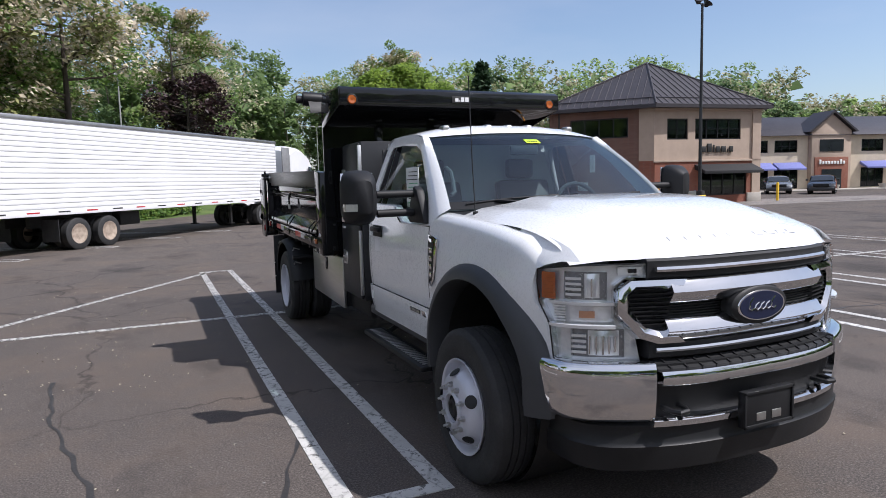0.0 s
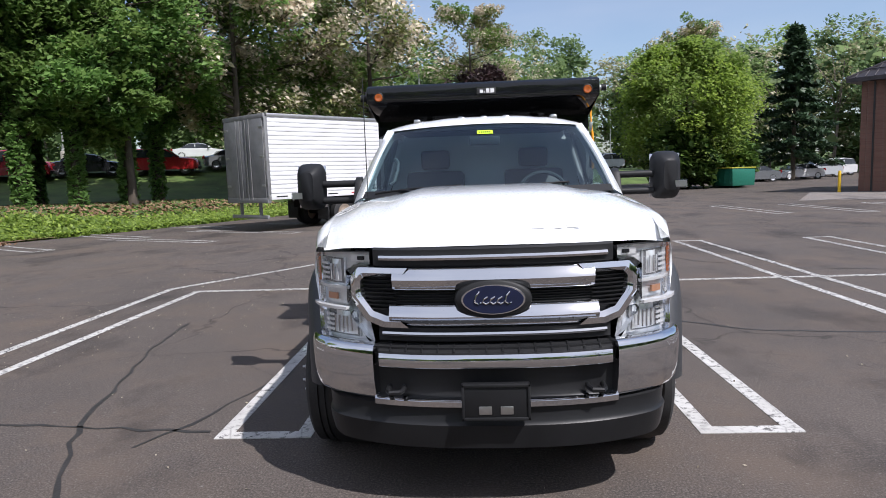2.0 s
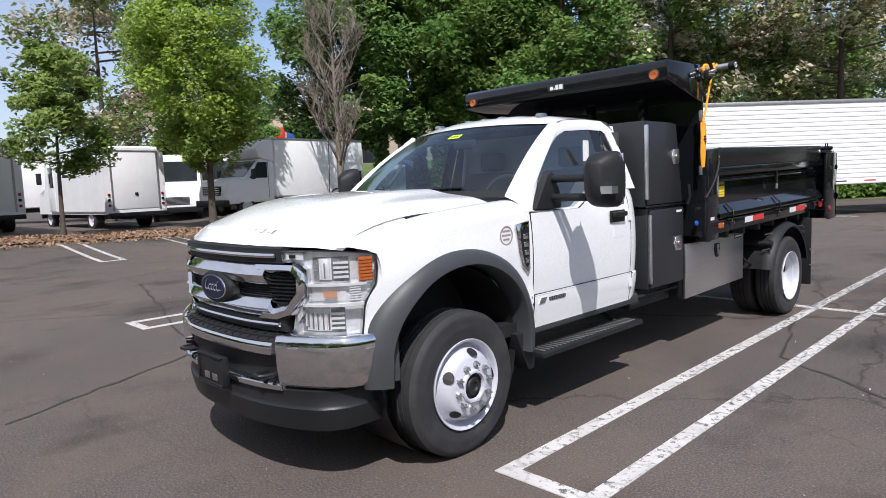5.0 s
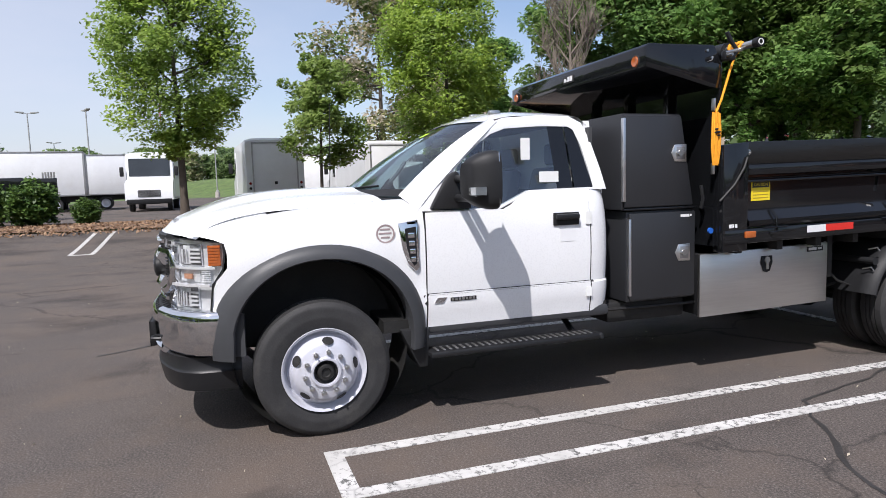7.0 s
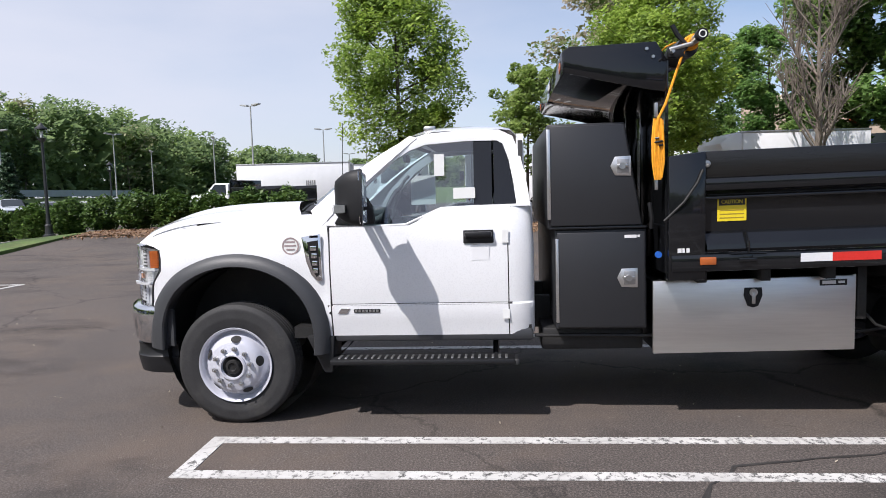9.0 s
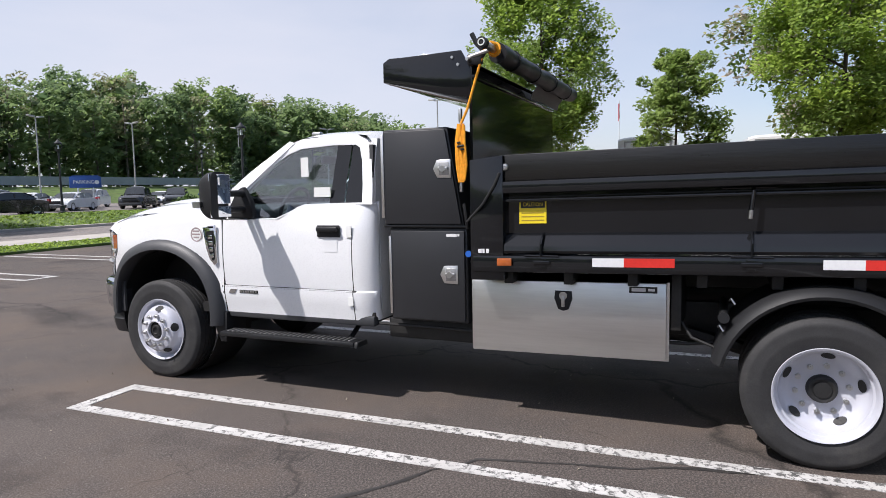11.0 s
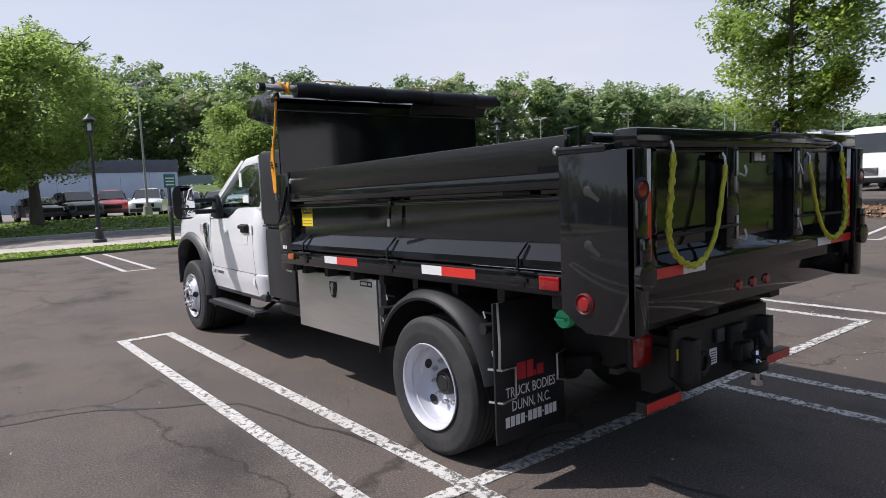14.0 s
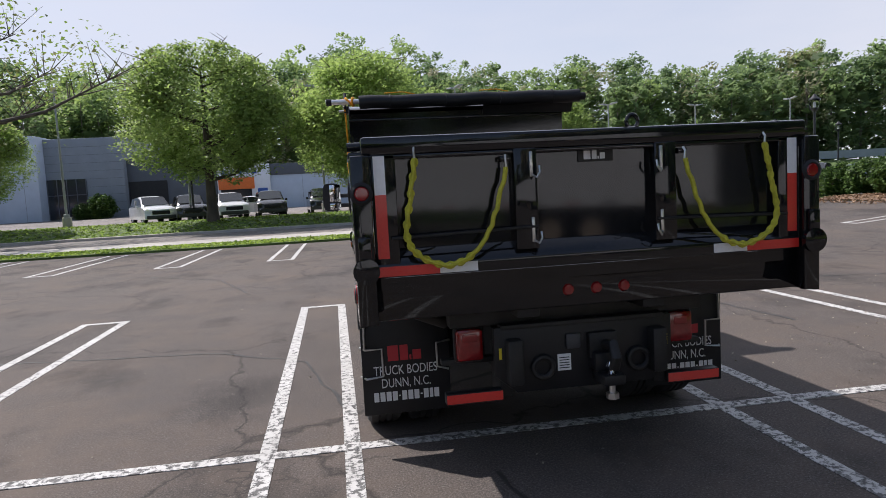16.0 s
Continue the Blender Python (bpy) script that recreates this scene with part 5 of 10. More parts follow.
both("leaf_spring", lambda: tube([(0.50, RA - 0.75, 0.60), (0.50, RA - 0.35, 0.50), (0.50, RA, 0.47), (0.50, RA + 0.35, 0.50), (0.50, RA + 0.75, 0.60)], 0.045, 6), CHASSIS, truck)
both("battery_box", lambda: box(0.46, 0.84, 5.25, 5.95, 0.48, 0.64, 0.02), CHASSIS, truck)

# running boards
for s in (1, -1):
    f = (lambda b: b) if s > 0 else flip_x
    rb = part("running_board", f(box(0.88, 1.06, 3.78, 5.06, 0.430, 0.470, 0.014)), BLACK_SATIN, truck, "black running board with punched tread")
    part("board_cap", f(prism([(0.885, 0.425), (1.055, 0.425), (1.04, 0.468), (0.90, 0.468)], "y", 5.055, 5.09, 0.01)), BLACK_PLASTIC, rb)
    for k in range(26):
        y = 3.83 + 0.0465 * k
        part("tread_bar", f(box(0.925, 1.025, y, y + 0.018, 0.468, 0.475, 0.003)), ALU, rb)
    for y in (4.93,):
        part("bracket", f(tube([(0.93, y, 0.44), (0.86, y, 0.47), (0.70, y, 0.56)], 0.022, 6)), BLACK_SATIN, rb)

# interior
cabin = part("dashboard", prism([(3.60, 1.15), (3.62, 1.475), (3.80, 1.50), (4.0, 1.455), (4.06, 1.32), (3.98, 1.10)], "x", -0.88, 0.88, 0.02), CABIN, truck)
for x in (-0.44, 0.44):
    st = part("seat", box(x - 0.27, x + 0.27, 4.40, 4.92, 0.98, 1.14, 0.05), SEAT, truck, "grey vinyl seat")
    part("seat_back", prism([(4.80, 1.08), (4.94, 1.08), (5.07, 1.66), (4.96, 1.68)], "x", x - 0.26, x + 0.26, 0.04), SEAT, st)
    part("headrest", box(x - 0.13, x + 0.13, 5.00, 5.09, 1.69, 1.86, 0.03), SEAT, st)
sw = part("steering_wheel", tube([(0.44 + 0.19 * math.cos(u), 4.13 + 0.07 * math.sin(u), 1.46 + 0.175 * math.sin(u)) for u in (2 * math.pi * k / 24 for k in range(24))], 0.016, 8, closed=True), CABIN, truck)
part("steering_column", merge(rod((0.44, 3.98, 1.38), (0.44, 4.13, 1.46), 0.03), box(0.36, 0.52, 4.10, 4.14, 1.42, 1.50, 0.02)), CABIN, truck)
part("centre_console", box(-0.12, 0.12, 4.0, 4.9, 0.68, 1.10, 0.04), CABIN, truck)
part("roof_lining", box(-0.68, 0.68, 4.40, 5.06, 1.985, 1.995), CABIN, truck)
part("inner_back", box(-0.82, 0.82, 5.11, 5.14, 0.68, 1.95), CABIN, truck)
part("rear_view_mirror", box(-0.12, 0.12, 4.20, 4.23, 1.86, 1.93, 0.015), CABIN, truck)
both("inner_door_trim", lambda: box(0.90, 0.925, 3.84, 5.0, 0.70, 1.38), CABIN, truck)
gh = part("grab_handle", tube([(-0.72, 3.98, 1.58), (-0.69, 3.99, 1.60), (-0.67, 4.06, 1.68), (-0.665, 4.10, 1.74), (-0.69, 4.13, 1.77)], 0.016, 8), SEAT, truck, "grey pillar grab handle")

# roof clearance lamps
for x in (-0.54, -0.18, 0.0, 0.18, 0.56):
    r = part("roof_marker", box(x - 0.028, x + 0.028, 4.43, 4.52, 2.050, 2.105 if abs(x) < 0.3 else 2.095, 0.014), ZINC, truck, "small clear roof marker lamp")

# ---- toolboxes, dump body and rear of the truck ----
def rk(y, z):
    """The body sits a little higher towards the tail."""
    return z + 0.016 * (y - 7.6)


def rprism(poly, x0, x1, bev=0.0, bm=None):
    return prism([(y, rk(y, z)) for y, z in poly], "x", x0, x1, bev, bm)


def rbox(x0, x1, y0, y1, z0, z1, bev=0.0, bm=None):
    return rprism([(y0, z0), (y1, z0), (y1, z1), (y0, z1)], x0, x1, bev, bm)


# tall toolbox behind the cab
tbx = part("cab_toolbox", merge(prism([(5.30, 2.035), (5.81, 2.035), (5.93, 1.335), (5.30, 1.335)], "x", -0.955, 0.955, 0.012), prism([(5.34, 1.33), (5.95, 1.33), (5.95, 0.65), (5.34, 0.65)], "x", -0.955, 0.955, 0.012)), BLACK_TEXTURED, truck, "tall black textured steel toolbox behind the cab")
for s in (1, -1):
    f = (lambda b: b) if s > 0 else flip_x
    d = part("toolbox_door", f(prism([(5.315, 2.02), (5.80, 2.02), (5.915, 1.355), (5.315, 1.355)], "x", 0.957, 0.980, 0.008)), BLACK_TEXTURED, tbx, "upper black toolbox door")
    e = part("toolbox_door", f(prism([(5.355, 1.31), (5.935, 1.31), (5.935, 0.665), (5.355, 0.665)], "x", 0.957, 0.980, 0.008)), BLACK_TEXTURED, tbx, "lower black toolbox door")
    part("hinge_strip", f(box(0.955, 0.986, 5.295, 5.318, 1.40, 2.0, 0.003)), STEEL, d)
    part("hinge_strip", f(box(0.955, 0.986, 5.345, 5.365, 0.70, 1.27, 0.003)), STEEL, e)
    for dd, y, z in ((d, 5.785, 1.745), (e, 5.825, 1.0)):
        lt = part("paddle_latch", f(prism([(y - 0.075, z), (y - 0.045, z + 0.062), (y + 0.06, z + 0.066), (y + 0.06, z - 0.066), (y - 0.045, z - 0.062)], "x", 0.980, 0.986, 0.003)), STEEL, dd, "stainless T-handle latch")
        part("latch_well", f(box(0.984, 0.988, y - 0.03, y + 0.045, z - 0.045, z + 0.045, 0.002)), ALU, lt)
        part("latch_paddle", f(merge(box(0.988, 1.0, y - 0.035, y + 0.04, z - 0.01, z + 0.012, 0.004), rod((0.985, y, z), (1.002, y, z), 0.022, n=16))), ZINC, lt)
    for k, (a, b) in enumerate(((5.80, 5.88), (5.885, 5.90))):
        part("maker_bar", f(box(0.980, 0.9815, a, b, 1.268 + 0.004 * k, 1.288)), WHITE_PRINT, e)
    part("toolbox_gutter", f(box(0.94, 0.985, 5.31, 5.95, 1.332, 1.348, 0.004)), BLACK_GLOSS, tbx)

# stainless underbody boxes
for s in (1, -1):
    f = (lambda b: b) if s > 0 else flip_x
    sb = part("underbody_box", f(rbox(0.46, 0.945, 6.0, 7.26, 0.515, 0.99, 0.006)), BLACK_SATIN, truck, "underbody toolbox with brushed stainless door")
    dr = part("box_door", f(rbox(0.947, 0.978, 5.985, 7.275, 0.505, 0.998, 0.008)), STEEL, sb, "brushed stainless steel drop door")
    part("door_edge", f(rbox(0.940, 0.950, 7.272, 7.290, 0.50, 1.0)), STEEL, dr)
    yk, zk = 6.63, rk(6.63, 0.875)
    lk = part("lock_plate", f(prism([(yk - 0.055, zk + 0.062), (yk + 0.055, zk + 0.062), (yk + 0.06, zk + 0.01), (yk + 0.035, zk - 0.06), (yk, zk - 0.072), (yk - 0.035, zk - 0.06), (yk - 0.06, zk + 0.01)], "x", 0.978, 0.984, 0.004)), BLACK_PLASTIC, dr, "shield-shaped black lock plate")
    part("lock_handle", f(merge(box(0.984, 0.996, yk - 0.012, yk + 0.012, zk - 0.045, zk + 0.03, 0.004), rod((0.982, yk, zk + 0.03), (0.992, yk, zk + 0.03), 0.026, n=16))), ZINC, lk)
    lb = part("maker_label", f(rbox(0.978, 0.980, 7.05, 7.22, 0.935, 0.975)), PRINT, dr, "small black label with pale bars")
    part("label_bar", f(rbox(0.980, 0.981, 7.065, 7.15, 0.945, 0.967)), WHITE_PRINT, lb)
    part("label_bar", f(rbox(0.980, 0.981, 7.165, 7.205, 0.948, 0.964)), WHITE_PRINT, lb)
both("hanger", lambda: rbox(0.30, 0.95, 7.30, 7.36, 0.70, 1.06, 0.005), CHASSIS, truck)
part("side_conduit", merge(tube([(0.90, 5.2, 0.60), (0.90, 6.0, 0.59), (0.86, 7.4, 0.60), (0.80, 7.65, 0.62)], 0.012, 6), tube([(0.88, 7.32, 0.80), (0.95, 7.42, 0.66), (0.96, 7.58, 0.60)], 0.010, 6)), CHASSIS, truck)

# dump body
dump = part("dump_body", rbox(-1.08, 1.08, 6.06, 9.56, 1.10, 1.16), BLACK_GLOSS, truck, "glossy black steel dump body with fold-down sides")
part("long_sill", merge(rbox(0.28, 0.40, 6.0, 9.5, 0.90, 1.10, 0.006), rbox(-0.40, -0.28, 6.0, 9.5, 0.90, 1.10, 0.006)), CHASSIS, dump)
for k in range(9):
    y = 6.25 + 0.40 * k
    part("cross_member", rbox(-1.06, 1.06, y, y + 0.06, 0.99, 1.095, 0.004), CHASSIS, dump)
part("bulkhead", prism([(-1.10, 1.04), (1.10, 1.04), (1.10, 2.40), (-1.10, 2.40)], "y", 6.035, 6.055), BLACK_GLOSS, dump, "tall black headboard sheet")
for x in (-0.55, 0.0, 0.55):
    part("bulkhead_rib", box(x - 0.03, x + 0.03, 5.99, 6.035, 1.1, 2.22, 0.006), BLACK_GLOSS, dump)
part("bulkhead_ridge", box(-1.10, 1.10, 6.055, 6.072, 2.325, 2.345, 0.004), BLACK_GLOSS, dump)
shield = part("cab_shield", merge(merge(prism([(5.40, 2.345), (5.40, 2.475), (5.44, 2.502), (5.98, 2.512), (6.045, 2.40), (6.045, 2.20), (5.94, 2.215)], "x", 1.092, 1.104, 0.003), prism([(5.40, 2.345), (5.40, 2.475), (5.44, 2.502), (5.98, 2.512), (6.045, 2.40), (6.045, 2.20), (5.94, 2.215)], "x", -1.104, -1.092, 0.003)),
              prism([(5.395, 2.345), (5.395, 2.48), (5.44, 2.508), (5.80, 2.505), (6.03, 2.445), (6.03, 2.435), (5.80, 2.494), (5.445, 2.494), (5.407, 2.472), (5.407, 2.36), (6.03, 2.225), (6.03, 2.213)], "x", -1.092, 1.092, 0.003)), BLACK_GLOSS, dump, "black cab shield canopy with angled side plates")
for s in (1, -1):
    f = (lambda b: b) if s > 0 else flip_x
    lp = part("clearance_lamp", f(lathe([(0, 0.0), (-0.012, 0.02), (-0.012, 0.034), (0.0, 0.04)], (0.99, 5.394, 2.393), "y", 20)), AMBER, shield, "round amber clearance lamp")
    part("lamp_grommet", f(lathe([(0, 0.038), (-0.006, 0.042), (0.0, 0.05)], (0.99, 5.394, 2.393), "y", 20)), BLACK_PLASTIC, lp)
    for y, z in ((5.92, 2.47), (5.96, 2.42)):
        part("shield_bolt", f(rod((1.10, y, z), (1.112, y, z), 0.011, n=6)), ZINC, shield)
nm = part("maker_plate", box(-0.05, 0.13, 5.388, 5.394, 2.385, 2.445, 0.002), PRINT, shield, "small dark plate with pale raised bars")
for x0, x1, h in ((-0.035, 0.0, 0.04), (0.01, 0.04, 0.04), (0.05, 0.058, 0.015), (0.068, 0.10, 0.03)):
    part("plate_bar", box(-x1 + 0.08, -x0 + 0.08, 5.384, 5.389, 2.398, 2.398 + h), WHITE_PRINT, nm)

# sides
for s in (1, -1):
    f = (lambda b: b) if s > 0 else flip_x
    sd = part("side_wall", f(rbox(1.055, 1.08, 6.27, 9.23, 1.20, 1.66)), BLACK_GLOSS, dump, "fold-down black steel side")
    part("rub_rail", f(rbox(1.02, 1.155, 6.06, 9.25, 1.075, 1.185, 0.010)), BLACK_GLOSS, sd)
    part("shelf", f(rprism([(6.28, 1.2), (9.22, 1.2), (9.22, 1.205), (6.28, 1.205)], 1.05, 1.06)), BLACK_GLOSS, sd)
    rows = [[(x, y, rk(y, z)) for y in (6.28, 9.22)] for x, z in ((1.06, 1.20), (1.150, 1.20), (1.156, 1.215), (1.152, 1.245), (1.082, 1.325), (1.075, 1.33))]
    part("sloped_shelf", f(loft(rows)), BLACK_GLOSS, sd, smooth=0)
    part("top_tube", f(rbox(1.075, 1.155, 6.27, 9.23, 1.585, 1.665, 0.012)), BLACK_GLOSS, sd)
    part("top_flange", f(rbox(1.07, 1.125, 6.27, 9.23, 1.53, 1.55, 0.006)), BLACK_GLOSS, sd)
    part("front_post", f(rprism([(6.045, 1.02), (6.275, 1.02), (6.275, 1.835), (6.045, 1.815)], 1.04, 1.148, 0.008)), BLACK_GLOSS, sd)
    bd = part("side_board", f(rbox(1.088, 1.130, 6.28, 9.22, 1.665, 1.835, 0.006)), WOOD_BLACK, sd, "black stained timber side board")
    for y, z in ((6.285, 1.757), (9.17, 1.765)):
        part("carriage_bolt", f(lathe([(0, 0.0), (0.010, 0.008), (0.008, 0.020), (0.0, 0.024)], (1.130, y, rk(y, z)), "x", 16)), ZINC, bd)
    part("board_bracket", f(rbox(1.128, 1.138, 9.05, 9.22, 1.66, 1.70)), BLACK_GLOSS, bd)
    for k, y in enumerate((6.53, 7.74, 8.93)):
        h = part("side_hinge", f(merge(rbox(1.150, 1.168, y - 0.055, y + 0.055, 1.13, 1.155, 0.004), rbox(1.150, 1.160, y - 0.03, y + 0.03, 1.10, 1.18, 0.003))), BLACK_GLOSS, sd)
        part("hinge_pin", f(merge(rod((1.162, y - 0.11, rk(y, 1.185)), (1.162, y + 0.11, rk(y, 1.185)), 0.007, n=8), tube([(1.10, y, rk(y, 1.325)), (1.168, y, rk(y, 1.26)), (1.172, y, rk(y, 1.19))], 0.008, 6))), BLACK_GLOSS, h)
    for k, y in enumerate((7.74,)):
        lv = part("side_latch", f(merge(rod((1.10, y - 0.16, rk(y, 1.575)), (1.10, y + 0.12, rk(y, 1.575)), 0.008, n=8), tube([(1.105, y, rk(y, 1.585)), (1.135, y + 0.005, rk(y, 1.55)), (1.138, y - 0.01, rk(y, 1.42))], 0.011, 8))), BLACK_GLOSS, sd, "black side latch lever with worn tip")
        part("lever_tip", f(rod((1.138, y - 0.008, rk(y, 1.45)), (1.138, y - 0.012, rk(y, 1.40)), 0.013, n=8)), ZINC, lv)
    part("latch_rod", f(merge(rod((1.10, 6.30, rk(6.3, 1.56)), (1.10, 9.10, rk(9.1, 1.56)), 0.006, n=6), rbox(1.08, 1.12, 8.78, 8.98, 1.565, 1.60, 0.005))), BLACK_SATIN, sd)
    # lamps and reflective tape on the rail
    for a, m, b in ((6.85, 7.04, 7.33), (8.09, 8.285, 8.585)):
        part("white_tape", f(rbox(1.155, 1.157, a, m, 1.118, 1.172)), WHITE_TAPE, sd, "white reflective tape")
        part("red_tape", f(rbox(1.155, 1.157, m, b, 1.118, 1.172)), RED_TAPE, sd, "red reflective tape")
    part("amber_marker", f(rbox(1.155, 1.172, 6.235, 6.335, 1.118, 1.168, 0.006)), AMBER, sd, "amber side marker lamp")
    part("red_marker", f(rbox(1.155, 1.172, 9.07, 9.20, 1.105, 1.172, 0.006)), RED, sd, "red side marker lamp")
    pl = part("serial_plate", f(rbox(1.148, 1.151, 6.08, 6.20, 1.118, 1.168)), ZINC, sd, "small metal serial plate")
    for k in range(3):
        part("plate_bar", f(rbox(1.151, 1.152, 6.095, 6.185, 1.128 + 0.013 * k, 1.133 + 0.013 * k)), PRINT, pl)
    for x0, x1 in ((6.10, 6.125), (6.13, 6.145), (6.155, 6.175)):
        part("maker_bar", f(rbox(1.148, 1.1495, x0, x1, 1.20, 1.228)), WHITE_PRINT, sd)
    ct = part("caution_label", f(rbox(1.080, 1.083, 6.365, 6.545, 1.388, 1.538)), YELLOW, sd, "yellow caution label with black heading")
    part("label_heading", f(rbox(1.083, 1.084, 6.375, 6.535, 1.488, 1.533)), PRINT, ct)
    for k in range(3):
        part("label_line", f(rbox(1.083, 1.084, 6.38, 6.53, 1.405 + 0.024 * k, 1.412 + 0.024 * k)), coat("ochre_print", (0.35, 0.25, 0.02), 0.6) if (s, k) == (1, 0) else bpy.data.materials["ochre_print"], ct)
    yy, zz = 6.455, rk(6.455, 1.51)
    m4 = Matrix.Translation((s * 1.0845, yy, zz)) @ Matrix.Rotation(radians(90 * s), 4, "Z") @ Matrix.Rotation(radians(90), 4, "X")
    text_mesh("caution_word", "CAUTION", 0.036, m4, YELLOW, ct, 0.0005, 0.13)
    # rear corner plate
    cp = part("corner_post", f(prism([(9.235, 1.05), (9.38, 0.962), (9.64, 0.975), (9.64, 1.775), (9.235, 1.765)], "x", 1.165, 1.195, 0.004)), BLACK_GLOSS, dump, "black corner plate of the tailgate")
    part("post_back", f(box(1.105, 1.195, 9.60, 9.645, 0.98, 1.775, 0.008)), BLACK_GLOSS, cp)
    part("hinge_block", f(merge(box(1.06, 1.20, 9.22, 9.50, 1.765, 1.80, 0.008), merge(rod((1.05, 9.42, 1.83), (1.20, 9.42, 1.83), 0.022), tube([(1.17, 9.26, 1.80), (1.17, 9.26, 1.88), (1.17, 9.34, 1.885), (1.17, 9.34, 1.80)], 0.008, 6)))), BLACK_GLOSS, cp)
    for z in (1.36, 1.60):
        k = part("key_slot", f(merge(lathe([(0, 0.0), (0.001, 0.022), (0, 0.024)], (1.1955, 9.40, z), "x", 16), prism([(9.40, z - 0.018), (9.46, z - 0.05), (9.468, z - 0.035), (9.412, z + 0.008)], "x", 1.1952, 1.1965))), CHASSIS, cp)
    rl = part("side_lamp", f(lathe([(0, 0.0), (0.016, 0.0), (0.014, 0.028), (0.004, 0.036), (0.008, 0.040), (0.006, 0.05), (0, 0.052)], (1.195, 9.372, 1.095), "x", 24)), RED, cp, "round red side lamp in a grommet")
    part("lamp_ring", f(lathe([(0.006, 0.038), (0.012, 0.044), (0.0, 0.052)], (1.195, 9.372, 1.095), "x", 24)), CHASSIS, rl)
    rr = part("rear_post_lamp", f(lathe([(0.010, 0.0), (0.009, 0.028), (0.004, 0.034)], (1.150, 9.645, 1.60), "y", 20)), RED, cp, "round red lamp on the post")
    part("lamp_ring", f(lathe([(0.004, 0.033), (0.010, 0.040), (0.0, 0.054)], (1.150, 9.645, 1.60), "y", 20)), BLACK_PLASTIC, rr)
    part("latch_roll", f(merge(lathe([(0, 0.06), (0.03, 0.062), (0.034, 0.03), (0.034, 0.0)], (1.15, 9.645, 1.24), "y", 20), box(1.12, 1.18, 9.645, 9.67, 1.27, 1.40, 0.008))), BLACK_GLOSS, cp)

# tailgate
gate = part("tailgate", box(-1.10, 1.10, 9.585, 9.605, 1.20, 1.80), BLACK_GLOSS, dump, "glossy black tailgate with ribs and safety chains")
gate.matrix_basis = Matrix.Translation((0, -0.045, 0))
part("gate_top", merge(box(-1.14, 1.14, 9.54, 9.665, 1.775, 1.860, 0.014), box(-1.12, 1.12, 9.60, 9.655, 1.755, 1.775, 0.004)), BLACK_GLOSS, gate)
for s in (1, -1):
    part("gate_edge", box(min(s * 1.10, s * 0.985), max(s * 1.10, s * 0.985), 9.60, 9.655, 1.20, 1.78, 0.006), BLACK_GLOSS, gate)
    part("gate_rib", box(s * 0.36 - 0.058, s * 0.36 + 0.058, 9.60, 9.665, 1.29, 1.78, 0.008), BLACK_GLOSS, gate)
part("gate_ledge", prism([(9.605, 1.335), (9.66, 1.255), (9.66, 1.20), (9.605, 1.20)], "x", -1.10, 1.10, 0.006), BLACK_GLOSS, gate)
part("rear_sill", prism([(9.40, 0.975), (9.525, 0.975), (9.535, 1.195), (9.40, 1.195)], "x", -1.165, 1.165, 0.008), BLACK_GLOSS, dump, "deep black rear sill")
for x in (0.155, 0.005, -0.145):
    lp = part("sill_lamp", lathe([(0.016, 0.0), (0.014, 0.024), (0, 0.032)], (x - 0.02, 9.528, 1.062), "y", 18), RED, dump, "round red identification lamp")
part("lift_ring", tube([(-0.22 + 0.03 * math.cos(u), 9.60, 1.89 + 0.035 * math.sin(u)) for u in (2 * math.pi * k / 16 for k in range(16))], 0.010, 8, closed=True), BLACK_GLOSS, gate)
gp = part("gate_plate", box(-0.11, 0.075, 9.605, 9.611, 1.70, 1.765, 0.002), PRINT, gate, "dark plate with pale raised bars")
for x0, x1, h in ((-0.055, -0.02, 0.042), (-0.012, 0.012, 0.042), (0.018, 0.024, 0.014), (0.030, 0.055, 0.030)):
    part("plate_bar", box(-x1 - 0.01, -x0 - 0.01, 9.611, 9.615, 1.712, 1.712 + h), WHITE_PRINT, gp)
